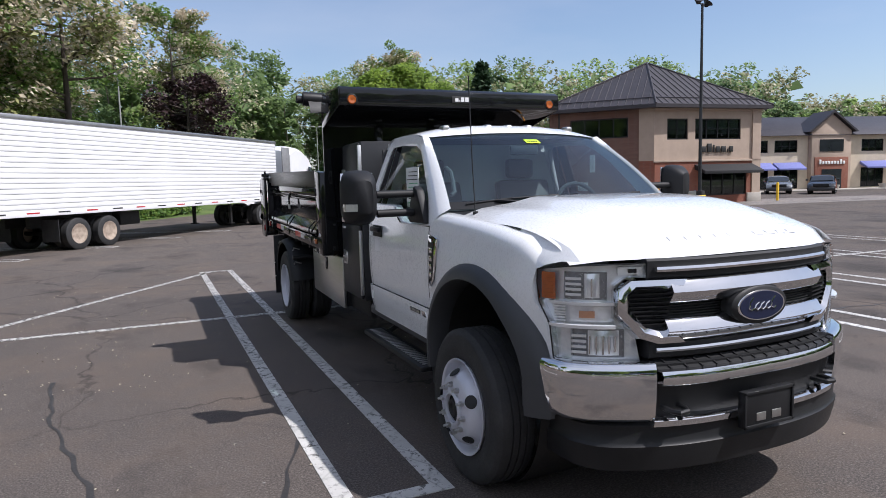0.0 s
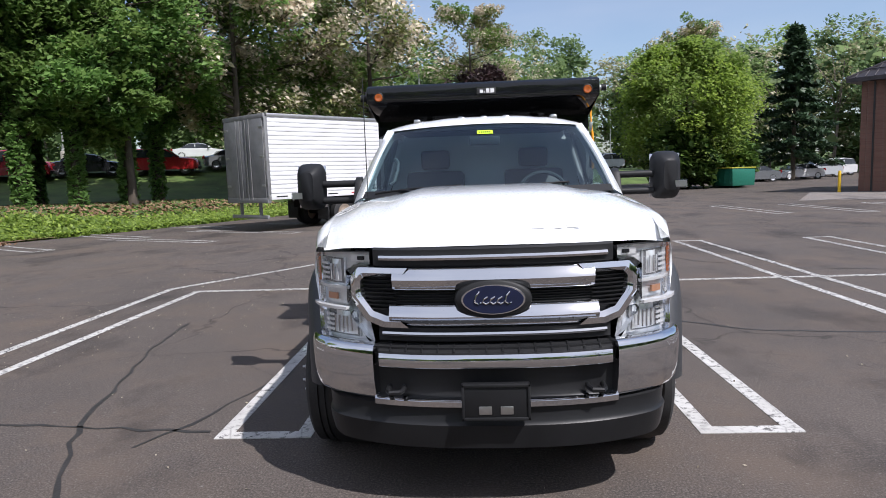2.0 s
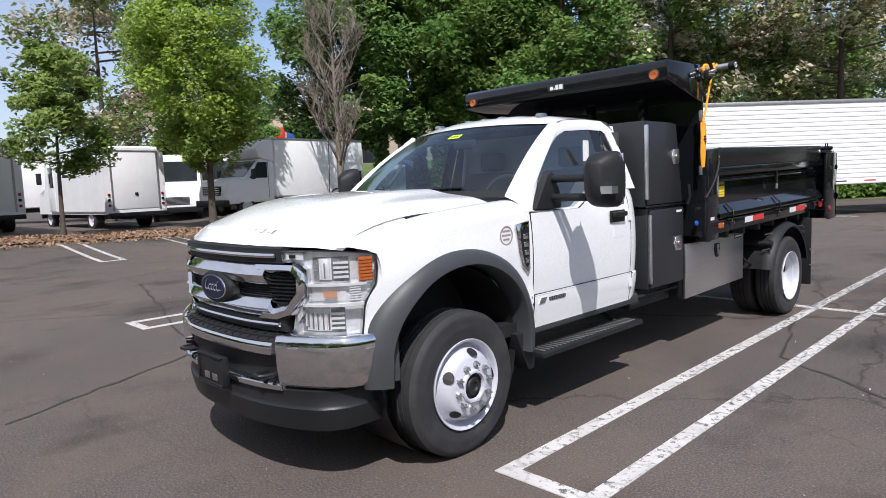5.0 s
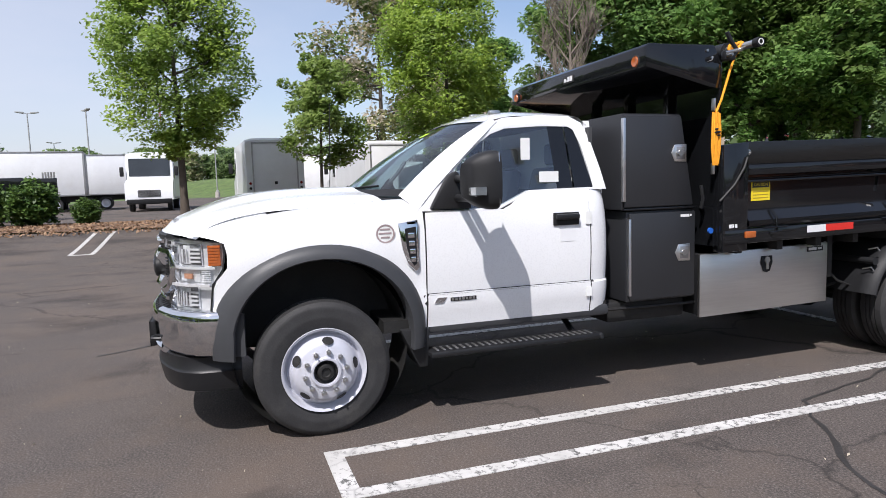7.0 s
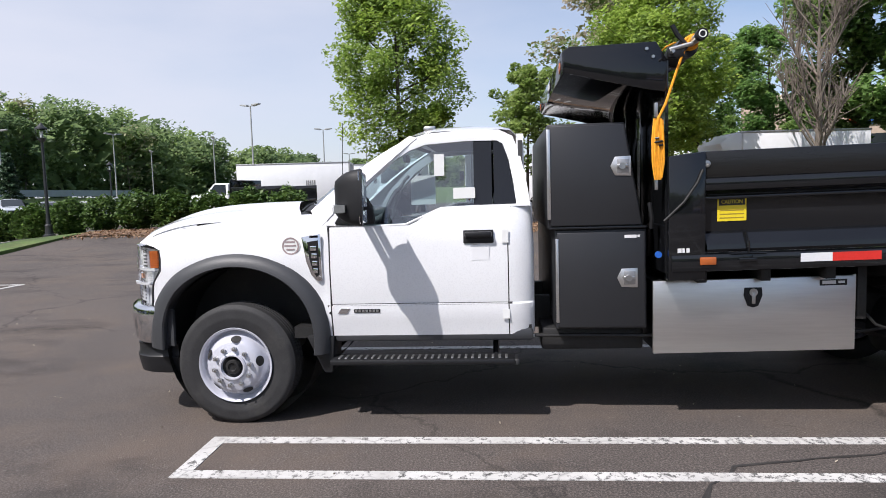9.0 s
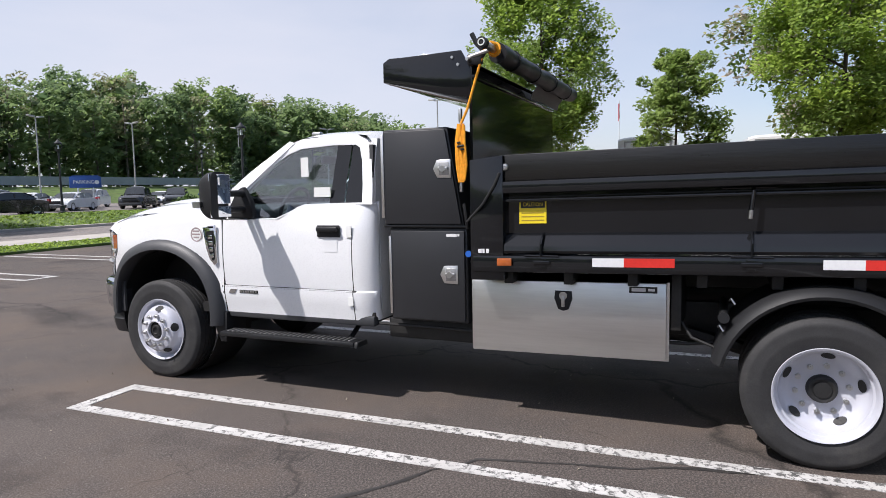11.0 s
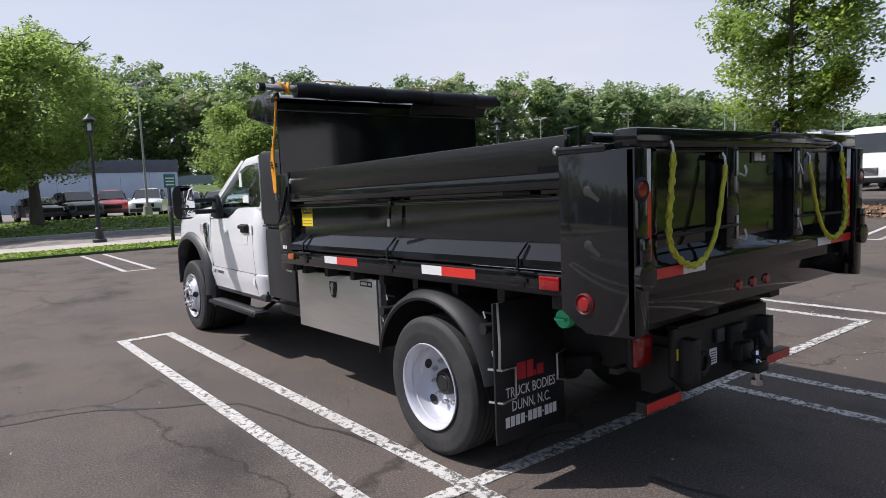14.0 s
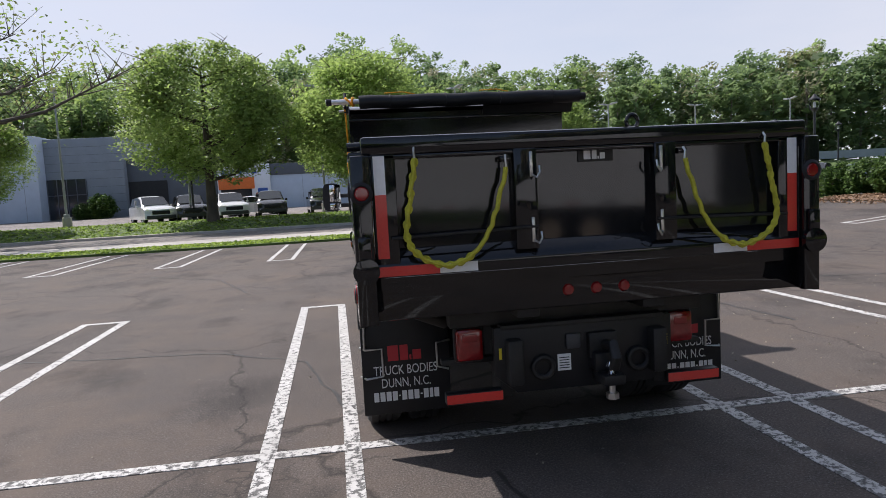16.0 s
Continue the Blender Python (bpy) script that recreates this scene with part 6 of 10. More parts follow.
for s in (1, -1):
    f = (lambda b: b) if s > 0 else flip_x
    part("white_tape", f(box(1.035, 1.088, 9.655, 9.657, 1.59, 1.77)), WHITE_TAPE, gate, "white reflective tape")
    part("red_tape", f(box(1.035, 1.088, 9.655, 9.657, 1.29, 1.59)), RED_TAPE, gate, "red reflective tape")
    part("red_tape", f(box(0.80, 1.095, 9.661, 9.663, 1.205, 1.252)), RED_TAPE, gate, "red reflective tape")
    part("white_tape", f(box(0.615, 0.80, 9.661, 9.663, 1.205, 1.252)), WHITE_TAPE, gate, "white reflective tape")
    part("chain_bar", f(rod((0.31, 9.672, 1.40), (1.02, 9.672, 1.385), 0.008, n=6)), BLACK_SATIN, gate)
    # safety chain in a yellow sleeve
    pts = []
    loop = [(0.894, 1.745), (0.925, 1.57), (0.952, 1.40), (0.90, 1.30), (0.767, 1.243), (0.645, 1.285), (0.565, 1.38), (0.515, 1.50), (0.457, 1.69)]
    for k in range(41):
        q = k / 40 * 8
        i = min(7, int(q))
        e = q - i
        p0, p1, p2, p3 = loop[max(0, i - 1)], loop[i], loop[i + 1], loop[min(8, i + 2)]
        x, z = (0.5 * (2 * b1 + (c1 - a1) * e + (2 * a1 - 5 * b1 + 4 * c1 - d1) * e * e + (3 * b1 - a1 - 3 * c1 + d1) * e ** 3) for a1, b1, c1, d1 in zip(p0, p1, p2, p3))
        pts.append((x, 9.676 + 0.016 * math.sin(math.pi * k / 40), z))
    rows = []
    bm = tube([Vector(p) + Vector((0.004 * math.sin(k * 2.1), 0, 0.004 * math.cos(k * 1.7))) for k, p in enumerate(pts)], 0.0115, 8)
    sc = part("safety_chain", f(bm), STRAP, gate, "chain in a twisted yellow plastic sleeve", 60)
    for k in range(1, 26):
        a, b = Vector(pts[k - 1]), Vector(pts[k])
        d = (b - a).normalized()
        o = d.cross(Vector((0, 1, 0))).normalized()
        c = (a + b) / 2
        part("chain_link", f(tube([c + d * 0.020 * math.cos(u) + (o if k % 2 else Vector((0, 1, 0))) * 0.0145 * math.sin(u) for u in (2 * math.pi * j / 8 for j in range(8))], 0.0055, 5, closed=True)), STRAP, sc)
    for p in (pts[0], pts[-1]):
        part("chain_hook", f(tube([(p[0], 9.66, p[2] + 0.06), (p[0] + 0.004, 9.675, p[2] + 0.04), (p[0], 9.675, p[2])], 0.006, 6)), ZINC, sc)
        part("hook_keeper", f(box(p[0] - 0.025, p[0] + 0.025, 9.605, 9.66, p[2] + 0.03, p[2] + 0.055, 0.004)), BLACK_GLOSS, sc)
    for z in (1.69, 1.375):
        part("gate_hook", f(merge(box(0.325, 0.342, 9.665, 9.675, z - 0.05, z + 0.07, 0.003), tube([(0.333, 9.675, z - 0.04), (0.315, 9.70, z - 0.055), (0.30, 9.70, z - 0.03), (0.30, 9.69, z)], 0.006, 6))), ZINC, gate, "zinc spreader chain hook")

# tarp roller and rope
trp = part("tarp_roller", tube([(1.0 - 0.112 * k, 6.20 + 0.006 * math.sin(k * 1.9), 2.490 + 0.005 * math.sin(k * 1.3)) for k in range(21)], 0.066, 14), BLACK_SATIN, truck, "black mesh tarp on a roller above the headboard")
part("tarp_flap", loft([[(x, 6.150, 2.47 + 0.004 * math.sin(x * 9)) for x in span(-1.20, -0.25, 12)], [(x, 6.09, 2.39) for x in span(-1.20, -0.25, 12)], [(x, 6.078, 2.35 + 0.006 * math.sin(x * 7)) for x in span(-1.20, -0.25, 12)]], thick=0.004), BLACK_SATIN, trp)
for k in range(4):
    part("tarp_band", tube([(0.7 - 0.55 * k, 6.20 + 0.070 * math.cos(u), 2.49 + 0.070 * math.sin(u)) for u in (2 * math.pi * j / 12 for j in range(12))], 0.006, 5, closed=True), BLACK_PLASTIC, trp)
part("cap_ring", tube([(1.317, 6.20 + 0.020 * math.cos(u), 2.50 + 0.020 * math.sin(u)) for u in (2 * math.pi * j / 14 for j in range(14))], 0.004, 5, closed=True), PAPER, trp)
part("roller_tube", rod((0.95, 6.20, 2.50), (1.27, 6.20, 2.50), 0.026, n=16), STEEL, trp, "bright metal roller tube")
part("roller_cap", rod((1.265, 6.20, 2.50), (1.315, 6.20, 2.50), 0.034, n=20), BLACK_PLASTIC, trp)
part("roller_end", rod((-1.30, 6.20, 2.485), (-1.24, 6.20, 2.485), 0.038, n=16), BLACK_PLASTIC, trp)
part("roller_crank", merge(tube([(1.13, 6.07, 2.60), (1.135, 6.10, 2.54), (1.14, 6.16, 2.47), (1.13, 6.10, 2.40)], 0.016, 8), box(1.105, 1.15, 6.04, 6.14, 2.40, 2.47, 0.01)), BLACK_SATIN, trp)
part("roller_bracket", merge(rod((1.14, 6.05, 2.45), (1.15, 6.19, 2.48), 0.014), rod((1.12, 6.06, 2.43), (1.20, 6.06, 2.43), 0.011)), ZINC, trp)
for x in (0.45, -0.5):
    part("tarp_tie", tube([(x + 0.3, 6.19, 2.575), (x + 0.12, 6.17, 2.585), (x, 6.15, 2.565), (x - 0.02, 6.14, 2.55)], 0.006, 6), ROPE, trp)
rope = part("rope", tube([(1.16, 6.19, 2.53), (1.14, 6.155, 2.48), (1.135, 6.10, 2.33), (1.13, 6.03, 2.12), (1.13, 5.985, 2.03)], 0.009, 7), ROPE, trp, "orange pull rope tied in a hank")
part("rope_knot", merge(tube([(1.10 + 0.03 * math.cos(u), 6.20 + 0.035 * math.sin(u), 2.50 + 0.035 * math.cos(u * 1.0)) for u in (2 * math.pi * k / 10 for k in range(10))], 0.010, 6, closed=True), tube([(1.06 + 0.01 * math.cos(u), 6.20 + 0.038 * math.cos(u), 2.50 + 0.038 * math.sin(u)) for u in (2 * math.pi * k / 12 for k in range(12))], 0.012, 6, closed=True)), ROPE, rope)
for k in range(6):
    dy = -0.022 + 0.009 * k
    part("rope_loop", tube([(1.125 + 0.006 * (k % 3), 5.985 + dy, 2.03 - 0.01 * (k % 2)), (1.135 + 0.006 * (k % 2), 5.98 + dy * 1.4, 1.90), (1.13, 5.985 + dy * 1.5, 1.76), (1.13, 5.985 + dy * 0.8, 1.645 + 0.012 * (k % 2))], 0.009, 6), ROPE, rope)
part("rope_wrap", tube([(1.13 + 0.022 * math.cos(u), 5.985 + 0.03 * math.sin(u), 1.86 + 0.003 * k) for k, u in enumerate(2 * math.pi * j / 8 for j in range(17))], 0.007, 6), BLACK_SATIN, rope)
part("rope_cleat", merge(box(1.10, 1.128, 5.965, 5.985, 1.58, 1.66, 0.004), box(1.10, 1.128, 5.965, 5.985, 2.04, 2.13, 0.004)), ZINC, rope)
part("latch_chain", tube([(1.155, 6.255, 1.70), (1.16, 6.22, 1.62), (1.155, 6.14, 1.50), (1.14, 6.02, 1.38)], 0.009, 6), CHASSIS, dump, "black tarp chain")
part("latch_lever", tube([(1.0, 5.97, 1.33), (1.02, 5.97, 1.40), (1.015, 5.955, 1.50)], 0.014, 8), BLACK_PLASTIC, truck)

# rear mudguards, flaps
for s in (1, -1):
    f = (lambda b: b) if s > 0 else flip_x
    rows = []
    for k in range(25):
        a = math.pi * (0.93 - 0.86 * k / 24)
        c, q = math.cos(a), math.sin(a)
        rows.append([(x, RA + r * c, 0.43 + r * q) for x, r in ((0.58, 0.575), (0.60, 0.59), (0.85, 0.597), (1.05, 0.592), (1.09, 0.60), (1.12, 0.585), (1.155, 0.572), (1.17, 0.55), (1.165, 0.535))])
    mg = part("mudguard", f(loft(rows, thick=-0.006)), BLACK_PLASTIC, truck, "black plastic rear mudguard", 50)
    for y, z in ((7.60, 0.83), (8.62, 0.86)):
        part("guard_stay", f(merge(rod((0.5, y, z), (1.14, y, z), 0.027, n=14), rod((1.14, y, z), (1.15, y, z), 0.032, n=14))), BLACK_PLASTIC, mg)
    for y, z in ((7.63, 0.92), (7.57, 0.76), (8.60, 0.93), (8.66, 0.72)):
        part("guard_clip", f(tube([(1.06, y, z), (1.13, y + 0.01, z + 0.02), (1.135, y + 0.03, z - 0.01)], 0.006, 6)), ZINC, mg)
    fl = part("mud_flap", f(box(0.645, 1.185, 8.735, 8.75, 0.245, 1.02, 0.003)), BLACK_SATIN, truck, "black rubber mud flap with printed lettering")
    part("flap_rod", f(merge(tube([(1.155, 8.75, 1.02), (1.16, 8.765, 0.80), (1.165, 8.765, 0.66)], 0.008, 6), tube([(1.19, 8.70, 0.66), (1.16, 8.775, 0.66), (1.06, 8.775, 0.66), (1.06, 8.775, 0.49), (1.16, 8.775, 0.48), (1.19, 8.70, 0.48)], 0.007, 6))), ZINC, fl, "zinc anti-sail bracket")
    part("flap_rod", f(tube([(0.64, 8.76, 0.68), (0.725, 8.772, 0.67), (0.725, 8.772, 0.52), (0.655, 8.772, 0.50)], 0.007, 6)), ZINC, fl)
    mt = Matrix.Translation((s * 0.92, 8.753, 0.0)) @ Matrix.Rotation(radians(180), 4, "Z") @ Matrix.Rotation(radians(90), 4, "X")
    for x0, x1, h in ((-0.105, -0.04, 0.095), (-0.03, 0.02, 0.095), (0.028, 0.04, 0.03), (0.048, 0.10, 0.06)):
        part("maker_bar", box(s * 0.92 - x1, s * 0.92 - x0, 8.7515, 8.754, 0.575, 0.575 + h), RED_PRINT, fl)
    text_mesh("flap_lettering", "TRUCK BODIES", 0.082, Matrix.Translation((0, 0, 0.515)) @ mt, WHITE_PRINT, fl, 0.0008, 0.39)
    text_mesh("flap_lettering", "DUNN, N.C.", 0.082, Matrix.Translation((0, 0, 0.435)) @ mt, WHITE_PRINT, fl, 0.0008, 0.30)
    x = -0.20
    for k, w in enumerate((0.03, 0.02, 0.03, 0.012, 0.03, 0.03, 0.03, 0.012, 0.03, 0.03, 0.03, 0.03)):
        h = 0.008 if k in (3, 7) else 0.058
        zc = 0.355
        part("number_bar", box(s * 0.92 + x, s * 0.92 + x + w, 8.7515, 8.753, zc - h / 2, zc + h / 2), WHITE_PRINT, fl)
        x += w + 0.008

# rear underside: lamps, hitch, plates
part("hitch_plate", prism([(-0.50, 0.86), (0.50, 0.86), (0.50, 0.60), (0.38, 0.50), (-0.38, 0.50), (-0.50, 0.60)], "y", 9.34, 9.375, 0.006), BLACK_SATIN, truck, "black steel hitch plate")
part("hitch_crossbar", merge(box(-0.72, 0.72, 9.20, 9.30, 0.86, 0.95, 0.008), box(-0.46, 0.46, 9.30, 9.38, 0.845, 0.87, 0.004)), CHASSIS, truck)
part("hitch_receiver", merge(box(-0.16, -0.02, 9.30, 9.47, 0.60, 0.70, 0.01), box(-0.15, -0.03, 9.40, 9.56, 0.545, 0.60, 0.01)), BLACK_SATIN, truck, "black receiver hitch")
part("pintle_hook", merge(tube([(-0.09, 9.45, 0.74), (-0.09, 9.54, 0.76), (-0.09, 9.58, 0.70), (-0.09, 9.55, 0.64)], 0.028, 10), box(-0.17, -0.01, 9.375, 9.42, 0.66, 0.80, 0.01)), CHASSIS, truck)
ball = part("tow_ball", lathe([(0.57, 0.0), (0.572, 0.028), (0.60, 0.026), (0.612, 0.012), (0.622, 0.022), (0.645, 0.032), (0.668, 0.024), (0.676, 0.0)], (-0.088, 9.52, 0.0), "z", 24), CHROME, truck, "chrome tow ball")
part("ball_nut", merge(rod((-0.088, 9.52, 0.47), (-0.088, 9.52, 0.50), 0.034, n=6), rod((-0.088, 9.52, 0.47), (-0.088, 9.52, 0.57), 0.016, n=10)), ZINC, ball)
for x in (0.24, -0.30):
    part("safety_ring", tube([(x + 0.055 * math.cos(u), 9.385, 0.63 + 0.055 * math.sin(u)) for u in (2 * math.pi * k / 18 for k in range(18))], 0.016, 8, closed=True), CHASSIS, truck)
for x in (0.385, -0.385):
    part("warning_label", box(x - 0.024, x + 0.024, 9.375, 9.377, 0.68, 0.755), YELLOW, truck, "small yellow warning label")
    part("warning_label", box(x + (0.075 if x > 0 else -0.09), x + (0.09 if x > 0 else -0.075), 9.375, 9.377, 0.69, 0.75), YELLOW, truck, "small yellow warning label")
wl2 = part("weight_label", box(0.08, 0.155, 9.375, 9.377, 0.60, 0.69), PAPER, truck, "white weight rating label")
for k in range(5):
    part("label_line", box(0.09, 0.145, 9.377, 9.378, 0.612 + 0.014 * k, 0.617 + 0.014 * k), PRINT, wl2)
part("hitch_socket", box(0.03, 0.11, 9.375, 9.40, 0.72, 0.80, 0.006), DARK_PLASTIC, truck)
for s in (1, -1):
    f = (lambda b: b) if s > 0 else flip_x
    tl = part("tail_lamp", f(box(0.535, 0.685, 9.24, 9.28, 0.668, 0.845, 0.022)), RED, truck, "red tail lamp with rounded corners")
    part("lamp_frame", f(box(0.525, 0.695, 9.21, 9.255, 0.658, 0.855, 0.02)), BLACK_PLASTIC, tl)
    part("reverse_lens", f(box(0.57, 0.65, 9.278, 9.283, 0.773, 0.818, 0.004)), coat("smoked_red_lens", (0.30, 0.03, 0.03), 0.15) if s > 0 else bpy.data.materials["smoked_red_lens"], tl)
    part("lamp_bracket", f(merge(box(0.42, 0.76, 9.16, 9.215, 0.64, 0.67, 0.004), box(0.58, 0.64, 9.14, 9.21, 0.84, 0.93))), CHASSIS, tl)
    bb = part("rear_step_bar", f(box(0.465, 0.77, 9.33, 9.395, 0.475, 0.535, 0.006)), BLACK_SATIN, truck, "short bumper bar with red tape")
    part("red_tape", f(box(0.468, 0.767, 9.395, 9.397, 0.482, 0.530)), RED_TAPE, bb)
    part("bar_stay", f(box(0.40, 0.47, 9.15, 9.36, 0.48, 0.75, 0.006)), CHASSIS, bb)
fc = part("filler_cap", lathe([(-0.03, 0.0), (-0.03, 0.045), (0.0, 0.05), (0.02, 0.046), (0.026, 0.03), (0.026, 0.0)], (1.02, 9.10, 0.965), "x", 20), GREEN_CAP, truck, "green plastic filler cap")
part("cap_grip", box(1.045, 1.065, 9.065, 9.135, 0.957, 0.973, 0.004), GREEN_CAP, fc)
part("filler_neck", tube([(0.99, 9.10, 0.965), (0.92, 9.10, 0.95), (0.70, 9.05, 0.85)], 0.04, 12), CHASSIS, truck)
part("fuel_tank", box(-0.35, 0.35, 8.65, 9.20, 0.52, 0.85, 0.05), CHASSIS, truck)
part("exhaust_pipe", tube([(-0.55, 5.8, 0.50), (-0.60, 7.2, 0.55), (-0.62, 7.6, 0.58)], 0.05, 12), CHASSIS, truck)
part("hydraulic_cylinder", merge(rod((0, 6.6, 0.72), (0, 8.6, 0.92), 0.09, n=16), rod((0, 6.2, 0.68), (0, 6.6, 0.72), 0.05, n=12)), CHASSIS, truck)
part("blue_fitting", rod((1.06, 6.00, 1.16), (1.075, 6.00, 1.16), 0.022, n=12), coat("blue_plastic", (0.02, 0.12, 0.5), 0.4), truck, "small blue hydraulic cap")
ORG = Vector((0, 0, 0))


# ---- other vehicles ----
def road_wheel(parent, x, y, r, w, s, rim=None):
    """A simple wheel (tyre and rim) under a vehicle; x along it, y across."""
    t = part("wheel", lathe([(-w / 2, r * 0.62), (-w / 2, r * 0.9), (-w / 2 + 0.03, r), (w / 2 - 0.03, r), (w / 2, r * 0.9), (w / 2, r * 0.62)], (x, y, r), "y", 28), RUBBER, parent)
    part("rim", lathe([(s * w * 0.30, 0.0), (s * w * 0.36, r * 0.2), (s * w * 0.30, r * 0.3), (s * w * 0.38, r * 0.5), (s * w * 0.5, r * 0.6), (s * w * 0.5, r * 0.64)], (x, y, r), "y", 28), rim or RIM, t)
    return t


def trailer(x, y, rz):
    """A long dry-van semi trailer: x forward from its rear."""
    t = thing("semi_trailer", x, y, 0, "long white ribbed semi trailer with grey rear doors", "trailer", rz=rz)
    L, W, z0, z1 = 16.15, 1.3, 1.16, 4.10
    part("van_body", box(0.02, L, -W + 0.02, W - 0.02, z0, z1 - 0.02, 0.03), TRAILER_WHITE, t)
    n = 17
    for s in (1, -1):
        for k in range(n):
            a = z0 + 0.20 + (z1 - z0 - 0.34) * k / n
            b = a + (z1 - z0 - 0.34) / n - 0.016
            lo, hi = sorted((s * (W - 0.03), s * (W + 0.014)))
            part("side_panel", box(0.10, L - 0.05, lo, hi, a, b, 0.012), TRAILER_WHITE, t)
        lo, hi = sorted((s * (W - 0.02), s * (W + 0.02)))
        part("bottom_rail", box(0.0, L, lo, hi, z0 - 0.02, z0 + 0.17, 0.01), TRAILER_WHITE, t)
        part("top_rail", box(0.0, L, lo, hi, z1 - 0.12, z1, 0.01), ALU, t)
        part("rear_post", box(-0.03, 0.10, lo, hi, z0 - 0.02, z1, 0.01), WEATHERED, t)
        for k in range(14):
            part("red_tape" if k % 2 else "white_tape", box(0.3 + 1.13 * k, 0.75 + 1.13 * k, min(s * (W + 0.021), s * (W + 0.023)), max(s * (W + 0.021), s * (W + 0.023)), z0 + 0.06, z0 + 0.105), RED_PRINT if k % 2 else PRINT, t)
        d = part("rear_door", box(-0.05, 0.0, min(s * 0.02, s * (W - 0.08)), max(s * 0.02, s * (W - 0.08)), z0 + 0.05, z1 - 0.16, 0.01), WEATHERED, t, "weathered grey rear door")
        for k in (0.18, 0.42):
            part("lock_rod", rod((-0.075, s * k, z0), (-0.075, s * k, z1 - 0.15), 0.018, n=8), ALU, d)
        for z in (1.6, 2.6, 3.6):
            part("door_hinge", box(-0.07, -0.045, min(s * 1.0, s * 1.22), max(s * 1.0, s * 1.22), z, z + 0.08, 0.004), ALU, d)
        for ax in (3.35, 4.65):
            for yy in (s * 1.14, s * 0.80):
                road_wheel(t, ax, yy, 0.51, 0.28, s, RUSTY)
        part("mud_flap", box(2.55, 2.57, min(s * 0.62, s * 1.28), max(s * 0.62, s * 1.28), 0.30, 1.0), RUBBER, t)
        part("landing_leg", merge(box(12.3, 12.42, s * 0.95 - 0.06, s * 0.95 + 0.06, 0.25, 1.1), box(12.22, 12.5, s * 0.95 - 0.12, s * 0.95 + 0.12, 0.22, 0.26)), CHASSIS, t)
        part("guard_post", box(0.05, 0.13, s * 0.62 - 0.05, s * 0.62 + 0.05, 0.52, 1.15), WEATHERED, t)
    part("header", box(-0.05, 0.0, -W, W, z1 - 0.16, z1, 0.01), WEATHERED, t)
    part("rear_sill", box(-0.06, 0.1, -W, W, z0 - 0.12, z0 + 0.05, 0.01), WEATHERED, t)
    part("guard_bar", box(0.0, 0.1, -1.15, 1.15, 0.48, 0.60, 0.01), WEATHERED, t)
    part("roof_sheet", box(0.0, L, -W, W, z1 - 0.01, z1 + 0.01), ALU, t)
    part("slider_frame", merge(box(2.2, 5.9, -0.55, -0.40, 0.75, 1.15), box(2.2, 5.9, 0.40, 0.55, 0.75, 1.15)), CHASSIS, t)
    part("axle", merge(rod((3.35, -1.1, 0.51), (3.35, 1.1, 0.51), 0.07), rod((4.65, -1.1, 0.51), (4.65, 1.1, 0.51), 0.07)), CHASSIS, t)
    part("spare_box", box(5.6, 6.6, -0.9, 0.9, 0.62, 1.1, 0.05), CHASSIS, t)
    m = Matrix.Translation((L - 0.5, -W - 0.024, 1.62)) @ Matrix.Rotation(radians(90), 4, "X")
    text_mesh("length_number", "53", 0.28, m, PRINT, t, 0.001)
    return t


